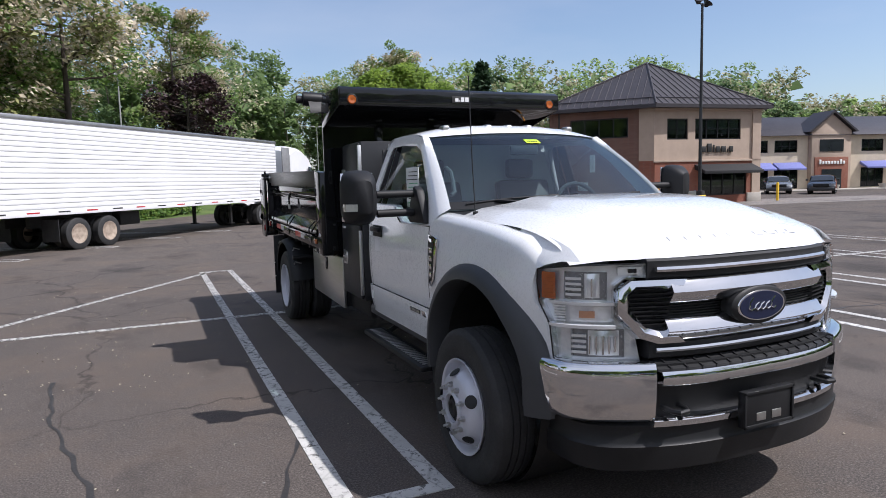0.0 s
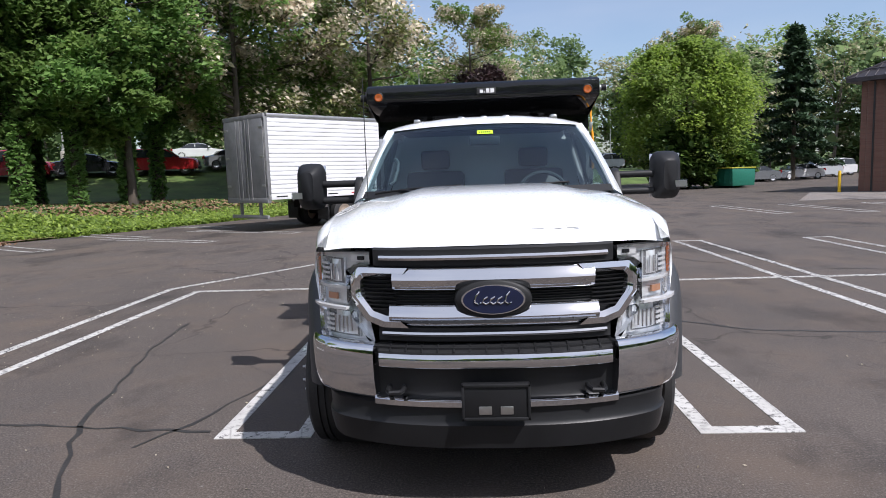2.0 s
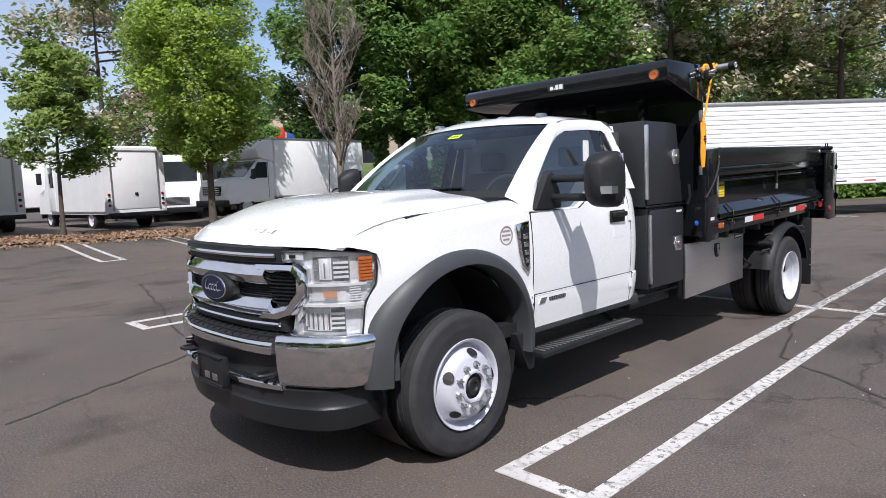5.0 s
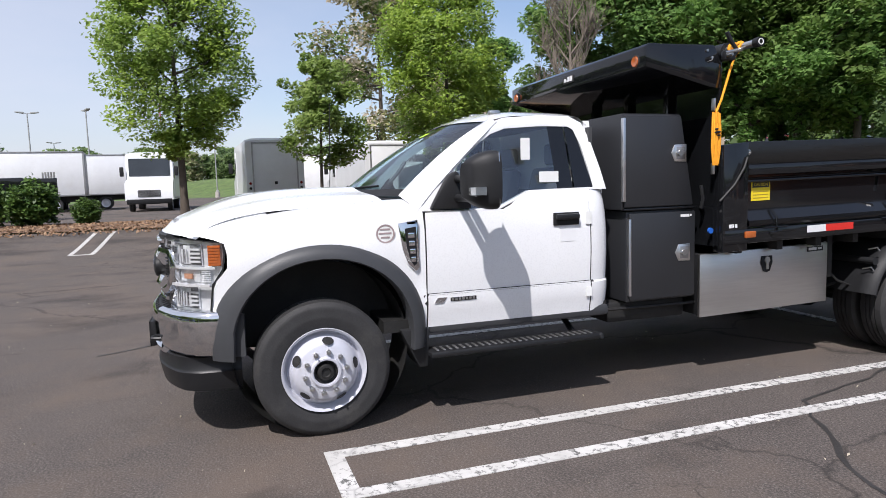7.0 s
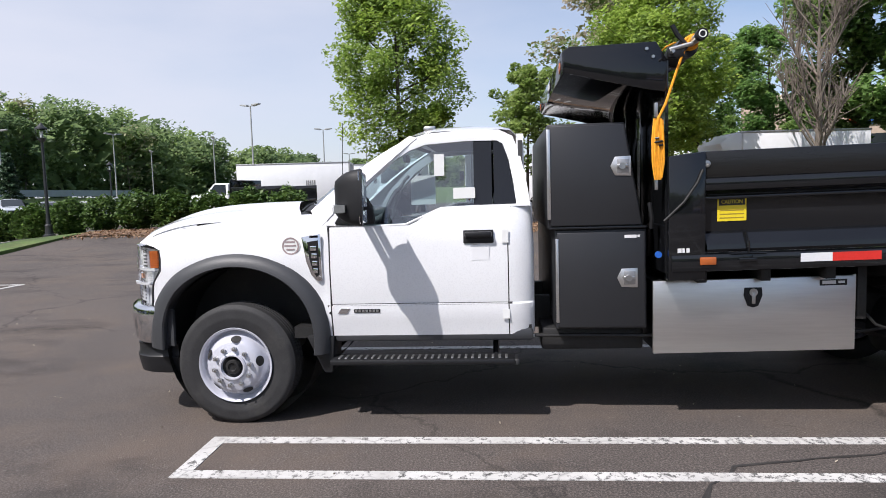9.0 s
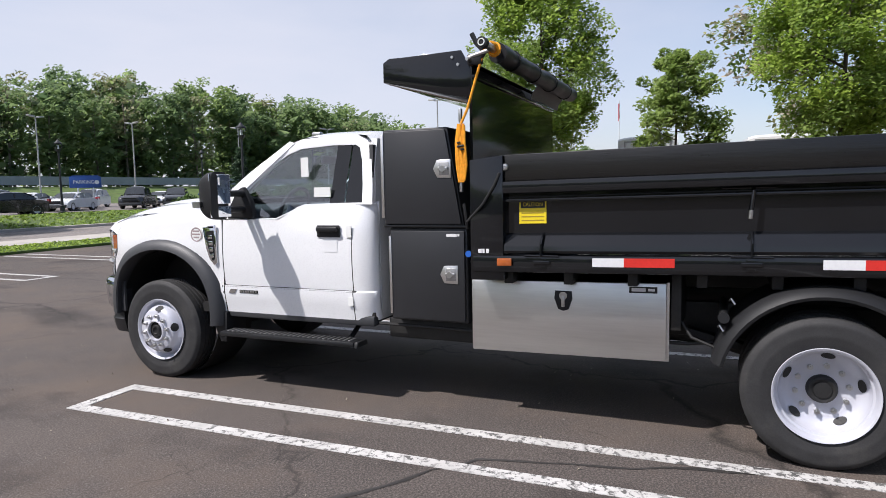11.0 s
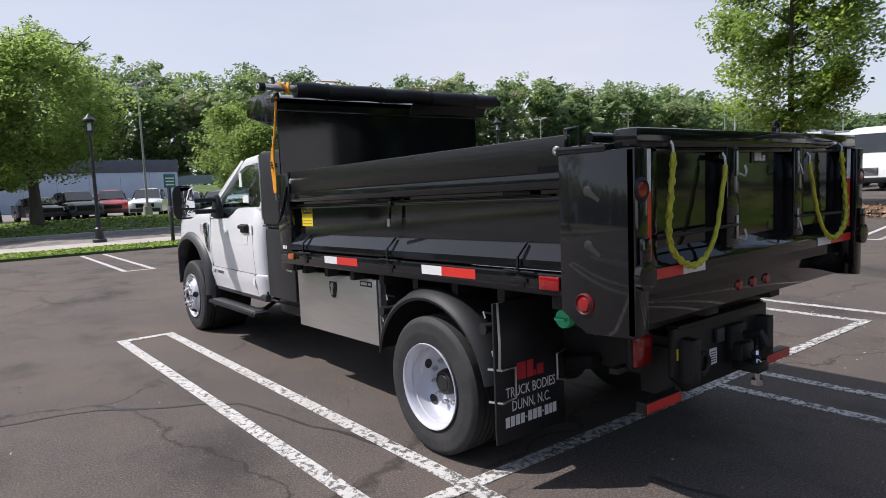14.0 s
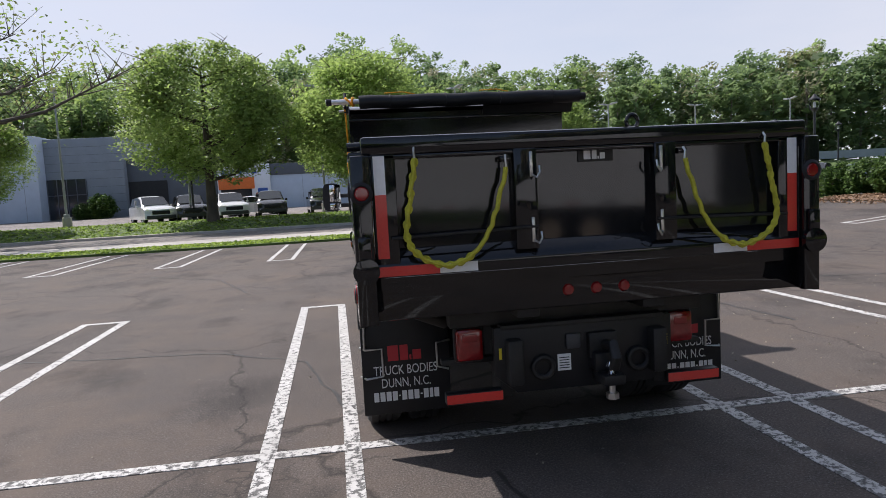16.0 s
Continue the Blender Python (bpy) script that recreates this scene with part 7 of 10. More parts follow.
def tractor(x, y, rz):
    """An aerodynamic highway tractor; x forward, origin under its rear axles."""
    t = thing("semi_tractor", x, y, 0, "white highway tractor with sleeper cab and rounded roof fairing", "truck", rz=rz)
    prof = [(2.3, 1.15), (2.3, 3.75), (2.9, 4.0), (3.7, 3.95), (4.5, 3.55), (4.95, 2.95), (5.25, 2.25), (6.3, 2.0), (6.75, 1.65), (6.85, 1.15)]
    rows = []
    for u in span(-1, 1, 12):
        k = 1 - 0.10 * abs(u) ** 4
        rows.append([(2.3 + (px - 2.3) * (1 - 0.06 * abs(u) ** 3), 1.22 * u * (1 if px < 5.2 else 0.86), 1.15 + (pz - 1.15) * k) for px, pz in prof])
    bm = loft(rows, closed=True)
    bmesh.ops.holes_fill(bm, edges=[e for e in bm.edges if e.is_boundary])
    part("cab_body", bm, VAN_WHITE, t, smooth=45)
    part("windscreen", loft([[(4.98 + 0.27 * (1 - v) - 0.25 * abs(u) ** 3 + 0.03, 1.0 * u, 2.28 + 0.68 * v) for u in span(-1, 1, 8)] for v in (0, 0.5, 1)]), WINDOW, t)
    for s in (1, -1):
        lo, hi = sorted((s * 1.205, s * 1.23))
        part("side_window", prism([(4.35, 2.25), (5.0, 2.22), (4.75, 2.85), (4.35, 2.9)], "y", lo, hi, 0.005), WINDOW, t)
        part("side_skirt", box(1.2, 5.3, min(s * 1.05, s * 1.23), max(s * 1.05, s * 1.23), 0.42, 1.15, 0.05), VAN_WHITE, t)
        part("step_plate", box(4.2, 5.0, min(s * 1.1, s * 1.25), max(s * 1.1, s * 1.25), 0.45, 0.85, 0.03), ALU, t)
        part("cab_extender", box(1.55, 2.32, min(s * 1.15, s * 1.20), max(s * 1.15, s * 1.20), 1.3, 3.85, 0.03), WEATHERED, t)
        part("mirror", box(5.0, 5.12, min(s * 1.35, s * 1.55), max(s * 1.35, s * 1.55), 2.1, 2.7, 0.03), BLACK_PLASTIC, t)
        part("headlamp", box(6.55, 6.82, min(s * 0.72, s * 1.04), max(s * 0.72, s * 1.04), 1.2, 1.42, 0.05), LENS, t)
        part("fender", lathe([(s * -0.2, 0.60), (s * 0.16, 0.62), (s * 0.18, 0.57)], (5.95, s * 1.03, 0.52), "y", 28), VAN_WHITE, t)
        road_wheel(t, 5.95, s * 1.05, 0.51, 0.30, s, ALU)
        for ax in (-0.65, 0.65):
            for yy in (s * 1.08, s * 0.76):
                road_wheel(t, ax, yy, 0.51, 0.28, s, ALU)
    part("frame", merge(box(-1.3, 6.5, -0.5, -0.38, 0.65, 0.9), box(-1.3, 6.5, 0.38, 0.5, 0.65, 0.9)), CHASSIS, t)
    part("bumper", box(6.5, 6.95, -1.1, 1.1, 0.38, 0.85, 0.1), VAN_WHITE, t)
    part("grille", box(6.80, 6.88, -0.45, 0.45, 0.9, 1.7, 0.03), ALU, t)
    return t


RIG = 0.9
trl = trailer(-4.85, 19.68, 51.5)
dx, dy = math.cos(radians(51.5)), math.sin(radians(51.5))
rig = tractor(-4.85 + 15.4 * RIG * dx, 19.68 + 15.4 * RIG * dy, 50.5)
trl.scale = rig.scale = (RIG, RIG, RIG)


def cutaway_van(x, y, z, rz, group="delivery vans"):
    """A box truck on a van cab; x forward from its rear bumper."""
    t = thing("box_truck", x, y, z, "plain white box truck with van cab parked on asphalt", "truck", group, rz)
    part("box_body", box(0.0, 4.9, -1.15, 1.15, 0.72, 3.05, 0.05), VAN_WHITE, t)
    part("box_trim", merge(box(-0.01, 4.92, -1.17, 1.17, 3.0, 3.08, 0.02), box(-0.01, 4.92, -1.17, 1.17, 0.68, 0.76, 0.02)), ALU, t)
    part("over_cab", prism([(4.85, 2.1), (4.85, 3.02), (5.3, 3.0), (5.75, 2.65), (5.6, 2.3)], "y", -1.05, 1.05, 0.08), VAN_WHITE, t)
    part("cab", prism([(4.85, 0.55), (4.85, 2.25), (5.55, 2.25), (6.2, 1.55), (7.0, 1.38), (7.12, 0.95), (7.12, 0.5)], "y", -0.98, 0.98, 0.08), VAN_WHITE, t)
    part("windscreen", loft([[(5.64 + 0.58 * v, u, 2.19 - 0.62 * v) for u in span(-0.86, 0.86, 4)] for v in (0, 1)], thick=0.01), WINDOW, t)
    part("grille", box(7.08, 7.16, -0.6, 0.6, 0.85, 1.22, 0.02), BLACK_SATIN, t)
    for k in range(4):
        part("grille_bar", box(7.15, 7.175, -0.58, 0.58, 0.88 + 0.085 * k, 0.91 + 0.085 * k), ALU, t)
    part("bumper", box(7.0, 7.25, -1.0, 1.0, 0.42, 0.68, 0.04), BLACK_SATIN, t)
    part("rear_bumper", box(-0.15, 0.0, -1.0, 1.0, 0.50, 0.68, 0.02), BLACK_SATIN, t)
    part("chassis", box(0.1, 6.8, -0.45, 0.45, 0.45, 0.72), CHASSIS, t)
    for s in (1, -1):
        lo, hi = sorted((s * 0.975, s * 0.99))
        part("side_window", prism([(5.2, 1.5), (6.05, 1.5), (5.62, 2.12), (5.2, 2.12)], "y", lo, hi), WINDOW, t)
        part("door_line", box(5.15, 5.165, lo, hi, 0.7, 2.15), PRINT, t)
        part("headlamp", box(7.02, 7.15, min(s * 0.62, s * 0.95), max(s * 0.62, s * 0.95), 0.9, 1.2, 0.03), LENS, t)
        part("mirror", box(5.95, 6.05, min(s * 1.08, s * 1.28), max(s * 1.08, s * 1.28), 1.45, 1.85, 0.03), BLACK_PLASTIC, t)
        part("arch", lathe([(s * -0.02, 0.42), (s * 0.01, 0.48), (s * 0.02, 0.42)], (1.65, s * 1.15, 0.5), "y", 28), BLACK_PLASTIC, t)
        road_wheel(t, 6.2, s * 0.86, 0.38, 0.22, s, RIM)
        road_wheel(t, 1.65, s * 0.98, 0.38, 0.30, s, RIM)
        part("tail_lamp", box(-0.02, 0.0, min(s * 0.9, s * 1.1), max(s * 0.9, s * 1.1), 0.85, 0.95), RED, t)
    return t


def step_van(x, y, z, rz, group="delivery vans"):
    """A tall walk-in van; x forward from its rear."""
    t = thing("step_van", x, y, z, "tall white walk-in delivery van parked on asphalt", "van", group, rz)
    rows = []
    for u in span(-1, 1, 10):
        k = 1 - 0.035 * abs(u) ** 6
        rows.append([(px, 1.17 * u, 0.62 + (pz - 0.62) * k) for px, pz in ((0, 0.62), (0, 3.12), (0.08, 3.2), (5.6, 3.2), (5.95, 3.05), (6.15, 1.75), (6.9, 1.55), (7.05, 1.2), (7.05, 0.62))])
    bm = loft(rows, closed=True)
    bmesh.ops.holes_fill(bm, edges=[e for e in bm.edges if e.is_boundary])
    part("van_body", bm, VAN_WHITE, t, smooth=40)
    part("windscreen", loft([[(6.0 + 0.14 * v + 0.012, u, 2.85 - 0.95 * v) for u in span(-1.02, 1.02, 4)] for v in (0, 1)], thick=0.01), WINDOW, t)
    part("rear_door", box(-0.02, 0.0, -0.85, 0.85, 0.8, 2.95, 0.005), VAN_WHITE, t)
    part("door_frame", merge(box(-0.03, -0.005, -0.93, -0.87, 0.75, 3.0), merge(box(-0.03, -0.005, 0.87, 0.93, 0.75, 3.0), box(-0.03, -0.005, -0.93, 0.93, 2.97, 3.03))), ALU, t)
    part("door_latch", box(-0.05, -0.02, -0.06, 0.06, 1.3, 1.42, 0.01), BLACK_SATIN, t)
    part("rear_bumper", box(-0.22, 0.0, -1.12, 1.12, 0.50, 0.66, 0.02), BLACK_SATIN, t)
    part("front_bumper", box(7.0, 7.2, -1.1, 1.1, 0.42, 0.68, 0.03), BLACK_SATIN, t)
    part("grille", box(7.03, 7.08, -0.55, 0.55, 0.8, 1.15, 0.01), BLACK_SATIN, t)
    for k in range(6):
        part("grille_bar", box(7.07, 7.09, -0.53, 0.53, 0.82 + 0.055 * k, 0.845 + 0.055 * k), ALU, t)
    for s in (1, -1):
        for z2 in (0.95, 1.15, 1.35):
            part("tail_lamp", rod((-0.03, s * 1.03, z2), (0.0, s * 1.03, z2), 0.055, n=14), RED if z2 != 1.15 else BLACK_SATIN, t)
        part("headlamp", rod((7.02, s * 0.82, 0.98), (7.07, s * 0.82, 0.98), 0.10, n=18), LENS, t)
        part("mirror", box(6.2, 6.3, min(s * 1.25, s * 1.45), max(s * 1.25, s * 1.45), 1.9, 2.4, 0.03), BLACK_PLASTIC, t)
        lo, hi = sorted((s * 1.165, s * 1.185))
        part("side_door", box(5.0, 5.75, lo, hi, 0.75, 2.85, 0.01), VAN_WHITE, t)
        part("door_window", box(5.1, 5.65, min(s * 1.18, s * 1.19), max(s * 1.18, s * 1.19), 1.75, 2.6, 0.002), WINDOW, t)
        part("rub_strip", box(0.1, 5.6, lo, hi, 0.66, 0.74, 0.005), ALU, t)
        road_wheel(t, 6.2, s * 0.95, 0.40, 0.24, s, RIM)
        road_wheel(t, 1.6, s * 0.95, 0.40, 0.36, s, RIM)
    part("chassis", box(0.1, 6.8, -0.45, 0.45, 0.4, 0.65), CHASSIS, t)
    return t


cutaway_van(-19.1, 18.8, rise(-17, 17), 277.0)
sv = step_van(-20.2, 9.6, rise(-19, 10), 185.0)
copy_thing(sv, pose(-20.2, 4.7, rise(-19, 5), 0, 0, 183.0))
copy_thing(sv, pose(-31.1, 15.3, rise(-26, 12), 0, 0, -20.0))
copy_thing(sv, pose(-30.2, 17.9, rise(-26, 12), 0, 0, -20.0))
copy_thing(sv, pose(-37.0, -1.1, rise(-28, 1), 0, 0, 0.0))
cv = cutaway_van(-34.5, 6.0, rise(-30, 5), 75.0)
copy_thing(cv, pose(-48.0, -10.5, rise(-30, -5), 0, 0, 20.0))
copy_thing(cv, pose(-45.5, -14.0, rise(-30, -6), 0, 0, 20.0))


def box_trailer(x, y, z, rz):
    """A plain box trailer; x forward from its rear."""
    t = thing("box_trailer", x, y, z, "plain white box trailer with dark rear frame in the yard", "trailer", "box trailers", rz)
    part("trailer_body", box(0.0, 7.4, -1.2, 1.2, 0.95, 3.45, 0.04), VAN_WHITE, t)
    for zz in (0.93, 3.38):
        part("edge_rail", box(-0.02, 7.42, -1.22, 1.22, zz, zz + 0.09, 0.01), ALU, t)
    for lo, hi in ((-1.22, -1.10), (1.10, 1.22)):
        part("rear_post", box(-0.04, 0.06, lo, hi, 0.92, 3.46, 0.01), WEATHERED, t)
    part("rear_door", box(-0.03, 0.0, -1.1, 1.1, 1.0, 3.35, 0.01), WEATHERED, t, "grey roll-up rear door")
    for k in range(7):
        part("door_slat", box(-0.04, -0.028, -1.08, 1.08, 1.05 + 0.33 * k, 1.34 + 0.33 * k, 0.004), WEATHERED, t)
    part("chassis", box(0.1, 7.3, -0.45, 0.45, 0.6, 0.95), CHASSIS, t)
    for sgn in (1, -1):
        for ax in (1.6, 2.6):
            road_wheel(t, ax, sgn * 1.0, 0.42, 0.26, sgn, RIM)
    return t


bt = box_trailer(-35.6, -5.0, rise(-35, -6), -83.0)
copy_thing(bt, pose(-39.6, -3.0, rise(-39, -4), 0, 0, -83.0))


# the dark flatbed dump truck behind the hedge
def yard_truck(x, y, z, rz):
    t = thing("yard_truck", x, y, z, "pale pickup-cab truck with black dump bed behind the hedge", "truck", rz=rz)
    part("bed", merge(box(0, 3.5, -1.1, 1.1, 1.0, 1.12, 0.02), merge(box(0, 3.5, -1.1, -1.04, 1.1, 1.75, 0.01), merge(box(0, 3.5, 1.04, 1.1, 1.1, 1.75, 0.01), box(3.44, 3.5, -1.1, 1.1, 1.1, 2.1, 0.01)))), BLACK_GLOSS, t)
    for k in range(5):
        part("stake", box(0.1 + 0.12 * k, 0.15 + 0.12 * k, -1.15, -1.1, 1.0, 2.0), ALU, t)
    part("cab", prism([(3.7, 0.6), (3.7, 1.95), (4.6, 2.0), (5.2, 1.5), (6.3, 1.4), (6.4, 0.6)], "y", -0.98, 0.98, 0.08), VAN_WHITE, t)
    for lo, hi in ((-1.0, -0.97), (0.97, 1.0)):
        part("side_window", prism([(3.85, 1.45), (5.0, 1.45), (4.55, 1.9), (3.85, 1.9)], "y", lo, hi), WINDOW, t)
    part("windscreen", loft([[(4.66 + 0.55 * v, u, 1.96 - 0.44 * v) for u in (-0.85, 0.85)] for v in (0, 1)], thick=0.01), WINDOW, t)
    part("chassis", box(0.1, 6.2, -0.45, 0.45, 0.5, 0.9), CHASSIS, t)
    for s in (1, -1):
        road_wheel(t, 5.5, s * 0.88, 0.40, 0.25, s)
        road_wheel(t, 1.4, s * 0.9, 0.40, 0.40, s)
    return t


yard_truck(-22.2, -4.3, rise(-23, -4), 250.0)


# cars
def car(col_name, col, body, label):
    """A parked car; x forward, origin at the middle of its footprint."""
    tall = body != "sedan"
    L, W, H = (4.75, 0.92, 1.45) if not tall else (4.65, 0.94, 1.74)
    t = thing("car", 0, 0, 0, label, "car", "parked cars")
    pm = bpy.data.materials.get(col_name) or coat(col_name, col, 0.25, 0.1, 0.9, 0.06, 2.0)
    z0 = 0.26
    if body == "sedan":
        low = [(-2.35, 0.45), (-2.3, 0.92), (-1.75, 1.02), (1.0, 0.98), (2.0, 0.82), (2.32, 0.62), (2.35, 0.35)]
        cab = [(-1.7, 1.0), (-0.95, 1.40), (-0.1, 1.45), (0.45, 1.36), (1.15, 0.97)]
    elif body == "suv":
        low = [(-2.3, 0.5), (-2.3, 1.08), (-2.0, 1.12), (1.05, 1.10), (2.0, 1.02), (2.28, 0.85), (2.33, 0.4)]
        cab = [(-2.2, 1.1), (-1.95, 1.66), (-1.0, 1.74), (0.2, 1.70), (1.1, 1.09)]
    else:
        low = [(-2.75, 0.55), (-2.75, 1.12), (0.0, 1.14), (1.3, 1.14), (2.5, 1.06), (2.75, 0.9), (2.78, 0.45)]
        cab = [(-0.85, 1.12), (-0.75, 1.78), (0.2, 1.86), (0.8, 1.80), (1.5, 1.12)]

    def hull(p, w, top):
        rows = []
        for u in span(-1, 1, 10):
            rows.append([(x * (1 - 0.05 * abs(u) ** 4), w * u * (1.0 if not top else 1 - 0.20 * (z - 1.0) / 0.75), z0 + (z - z0) * (1 - 0.10 * abs(u) ** 5)) for x, z in p] )
        bm = loft(rows, closed=True)
        bmesh.ops.holes_fill(bm, edges=[e for e in bm.edges if e.is_boundary])
        return bm
    part("body", hull([(low[0][0] + 0.05, z0)] + low + [(low[-1][0] - 0.05, z0)], W, False), pm, t, smooth=50)
    part("cabin", hull(cab, W * 0.93, True), pm, t, smooth=50)
    ins = [(x * 0.93 + 0.02 * (cab[0][0] + cab[-1][0]), 1.0 + (z - 1.0) * 0.88) for x, z in cab]
    for s in (1, -1):
        wy = W * 0.93
        pts = [(x, z) for x, z in ins]
        bm = bmesh.new()
        vs = [bm.verts.new((x, s * (wy * (1 - 0.20 * (z - 1.0) / 0.75) + 0.012), z)) for x, z in pts]
        bm.faces.new(vs)
        part("side_window", bm, WINDOW, t, smooth=0)
        mid = (cab[0][0] + cab[-1][0]) / 2 - 0.1
        part("pillar", box(mid - 0.04, mid + 0.04, min(s * wy * 0.82, s * (wy * 0.93 + 0.05)), max(s * wy * 0.82, s * (wy * 0.93 + 0.05)), 1.05, 1.05 + (H - 1.1) * 0.7), pm, t)
        part("mirror", box(cab[-1][0] - 0.45, cab[-1][0] - 0.3, min(s * 0.95, s * 1.12), max(s * 0.95, s * 1.12), 1.0, 1.15, 0.03), pm, t)
        part("headlamp", box(low[-1][0] - 0.30, low[-1][0] - 0.05, min(s * 0.55, s * 0.86), max(s * 0.55, s * 0.86), 0.70 if not tall else 0.82, 0.82 if not tall else 0.96, 0.03), LENS, t)
        part("tail_lamp", box(low[0][0] - 0.01, low[0][0] + 0.12, min(s * 0.58, s * 0.88), max(s * 0.58, s * 0.88), 0.75, 0.98, 0.02), RED, t)
        for ax in (low[-1][0] - 0.9, low[0][0] + 0.85):
            road_wheel(t, ax, s * 0.80, 0.34 if not tall else 0.38, 0.24, s, RIM)
            part("wheel_arch", lathe([(s * -0.03, 0.38), (s * 0.015, 0.43), (s * 0.015, 0.37)], (ax, s * W * 0.97, 0.36), "y", 22), CHASSIS, t)
    a, b = cab[-1], cab[-2]
    part("windscreen", loft([[(a[0] + (b[0] - a[0]) * v + 0.02, u * (1 - 0.16 * v), a[1] + (b[1] - a[1]) * v + 0.02) for u in span(-0.78, 0.78, 4)] for v in (0.08, 0.92)], thick=0.008), WINDOW, t)
    a, b = cab[0], cab[1]
    part("rear_window", loft([[(a[0] + (b[0] - a[0]) * v - 0.02, u * (1 - 0.16 * v), a[1] + (b[1] - a[1]) * v + 0.02) for u in span(-0.74, 0.74, 4)] for v in (0.15, 0.9)], thick=0.008), WINDOW, t)
    part("grille", box(low[-1][0] - 0.10, low[-1][0] + 0.0, -0.52, 0.52, 0.55, 0.78, 0.02), BLACK_SATIN, t)
    part("bumper", box(low[-1][0] - 0.15, low[-1][0] + 0.04, -0.85, 0.85, 0.28, 0.5, 0.04), DARK_PLASTIC, t)
    return t


KINDS = {"white_suv": ((0.75, 0.76, 0.77), "suv", "white compact SUV parked on a dealer lot"),
         "black_suv": ((0.015, 0.016, 0.018), "suv", "black SUV parked in the open"),
         "grey_sedan": ((0.16, 0.17, 0.18), "sedan", "grey sedan parked in the open"),
         "black_sedan": ((0.014, 0.015, 0.017), "sedan", "black sedan parked in the open"),
         "white_sedan": ((0.74, 0.75, 0.76), "sedan", "white sedan parked in the open"),
         "blue_sedan": ((0.03, 0.10, 0.30), "sedan", "blue sedan parked in the open"),
         "red_suv": ((0.42, 0.02, 0.025), "suv", "red SUV parked in the open"),
         "red_pickup": ((0.28, 0.012, 0.02), "pickup", "dark red pickup parked under trees"),
         "blue_pickup": ((0.03, 0.17, 0.52), "pickup", "bright blue pickup parked in a dealer lot"),
         "silver_pickup": ((0.46, 0.49, 0.52), "pickup", "silver pickup parked on a far terrace"),
         "black_pickup": ((0.016, 0.016, 0.018), "pickup", "black pickup parked in the open"),
         "silver_suv": ((0.48, 0.51, 0.54), "suv", "silver SUV parked in the open")}
PARKED = [("white_suv", 15.9, -31.9, 118), ("black_suv", 13.7, -32.4, 108), ("white_suv", 11.2, -33.0, 106), ("black_suv", 8.6, -33.2, 100), ("black_suv", 5.1, -33.6, 96),
          ("white_sedan", 10.2, -37.8, 180), ("black_sedan", 1.0, -34.2, 100), ("black_suv", -0.9, -34.0, 95), ("grey_sedan", -2.2, -37.8, 85), ("red_suv", -3.2, -35.6, 80), ("white_suv", -4.9, -33.2, 70), ("grey_sedan", -7.2, -32.6, 66), ("black_sedan", -9.4, -33.0, 62),
          ("white_suv", -11.0, -32.0, 50), ("blue_pickup", -20.8, -43.2, 20), ("black_sedan", -17.2, -31.5, -12), ("white_suv", -22.4, -41.6, 25), ("white_sedan", -24.6, -40.0, 25), ("white_sedan", -27.0, -38.6, 25),
          ("black_sedan", -27.0, -44.5, 20), ("white_sedan", -29.8, -42.0, 20), ("black_pickup", -33.0, -38.2, 35), ("black_suv", -36.5, -37.5, 40), ("blue_sedan", -37.8, -34.6, 40), ("silver_suv", -40.4, -33.6, 45), ("grey_sedan", -42.5, -32.0, 45), ("white_sedan", -44.5, -30.0, 45), ("silver_suv", -46.5, -28.0, 45), ("white_suv", -35.0, -46.5, 30), ("white_sedan", -40.0, -43.0, 30), ("silver_suv", -44.5, -39.5, 30),
          ("white_sedan", -52.0, -20.0, 45), ("silver_suv", -49.0, -23.0, 45), ("white_suv", -55.0, -16.5, 45),
          ("grey_sedan", 26.0, 57.0, 190), ("white_sedan", 31.3, 60.1, 195), ("silver_suv", 34.8, 63.6, 195), ("white_suv", 38.0, 67.0, 195), ("red_suv", 13.6, 76.0, 75),
          ("silver_pickup", 13.4, 89.0, 175), ("black_sedan", 19.4, 91.0, 185), ("silver_suv", 16.4, 73.0, 200), ("white_sedan", 11.1, 75.0, 75),
          ("red_pickup", -27.0, 38.5, 20), ("black_sedan", -23.0, 41.0, 20), ("red_suv", -19.0, 43.0, 20), ("grey_sedan", -15.0, 46.0, 25), ("silver_suv", -12.0, 48.0, 100), ("black_pickup", -7.5, 50.0, 200), ("grey_sedan", -6.0, 44.5, 95), ("white_sedan", -22.0, 56.0, 20), ("white_suv", -17.5, 58.0, 20), ("black_suv", -32.0, 33.5, 20), ("silver_suv", -11.0, 62.0, 20),
          ("grey_sedan", 46.5, 37.8, 222), ("black_sedan", 47.5, 34.6, 214)]
first = {}
for kind, x, y, rz in PARKED:
    m = pose(x, y, rise(x, y) + (0.02 if y < -30 else 0.0 if x > 10 and y < 50 else -0.05), 0, 0, rz)
    if kind not in first:
        first[kind] = car(kind + "_paint", *KINDS[kind])
        first[kind].matrix_basis = m
    else:
        copy_thing(first[kind], m)


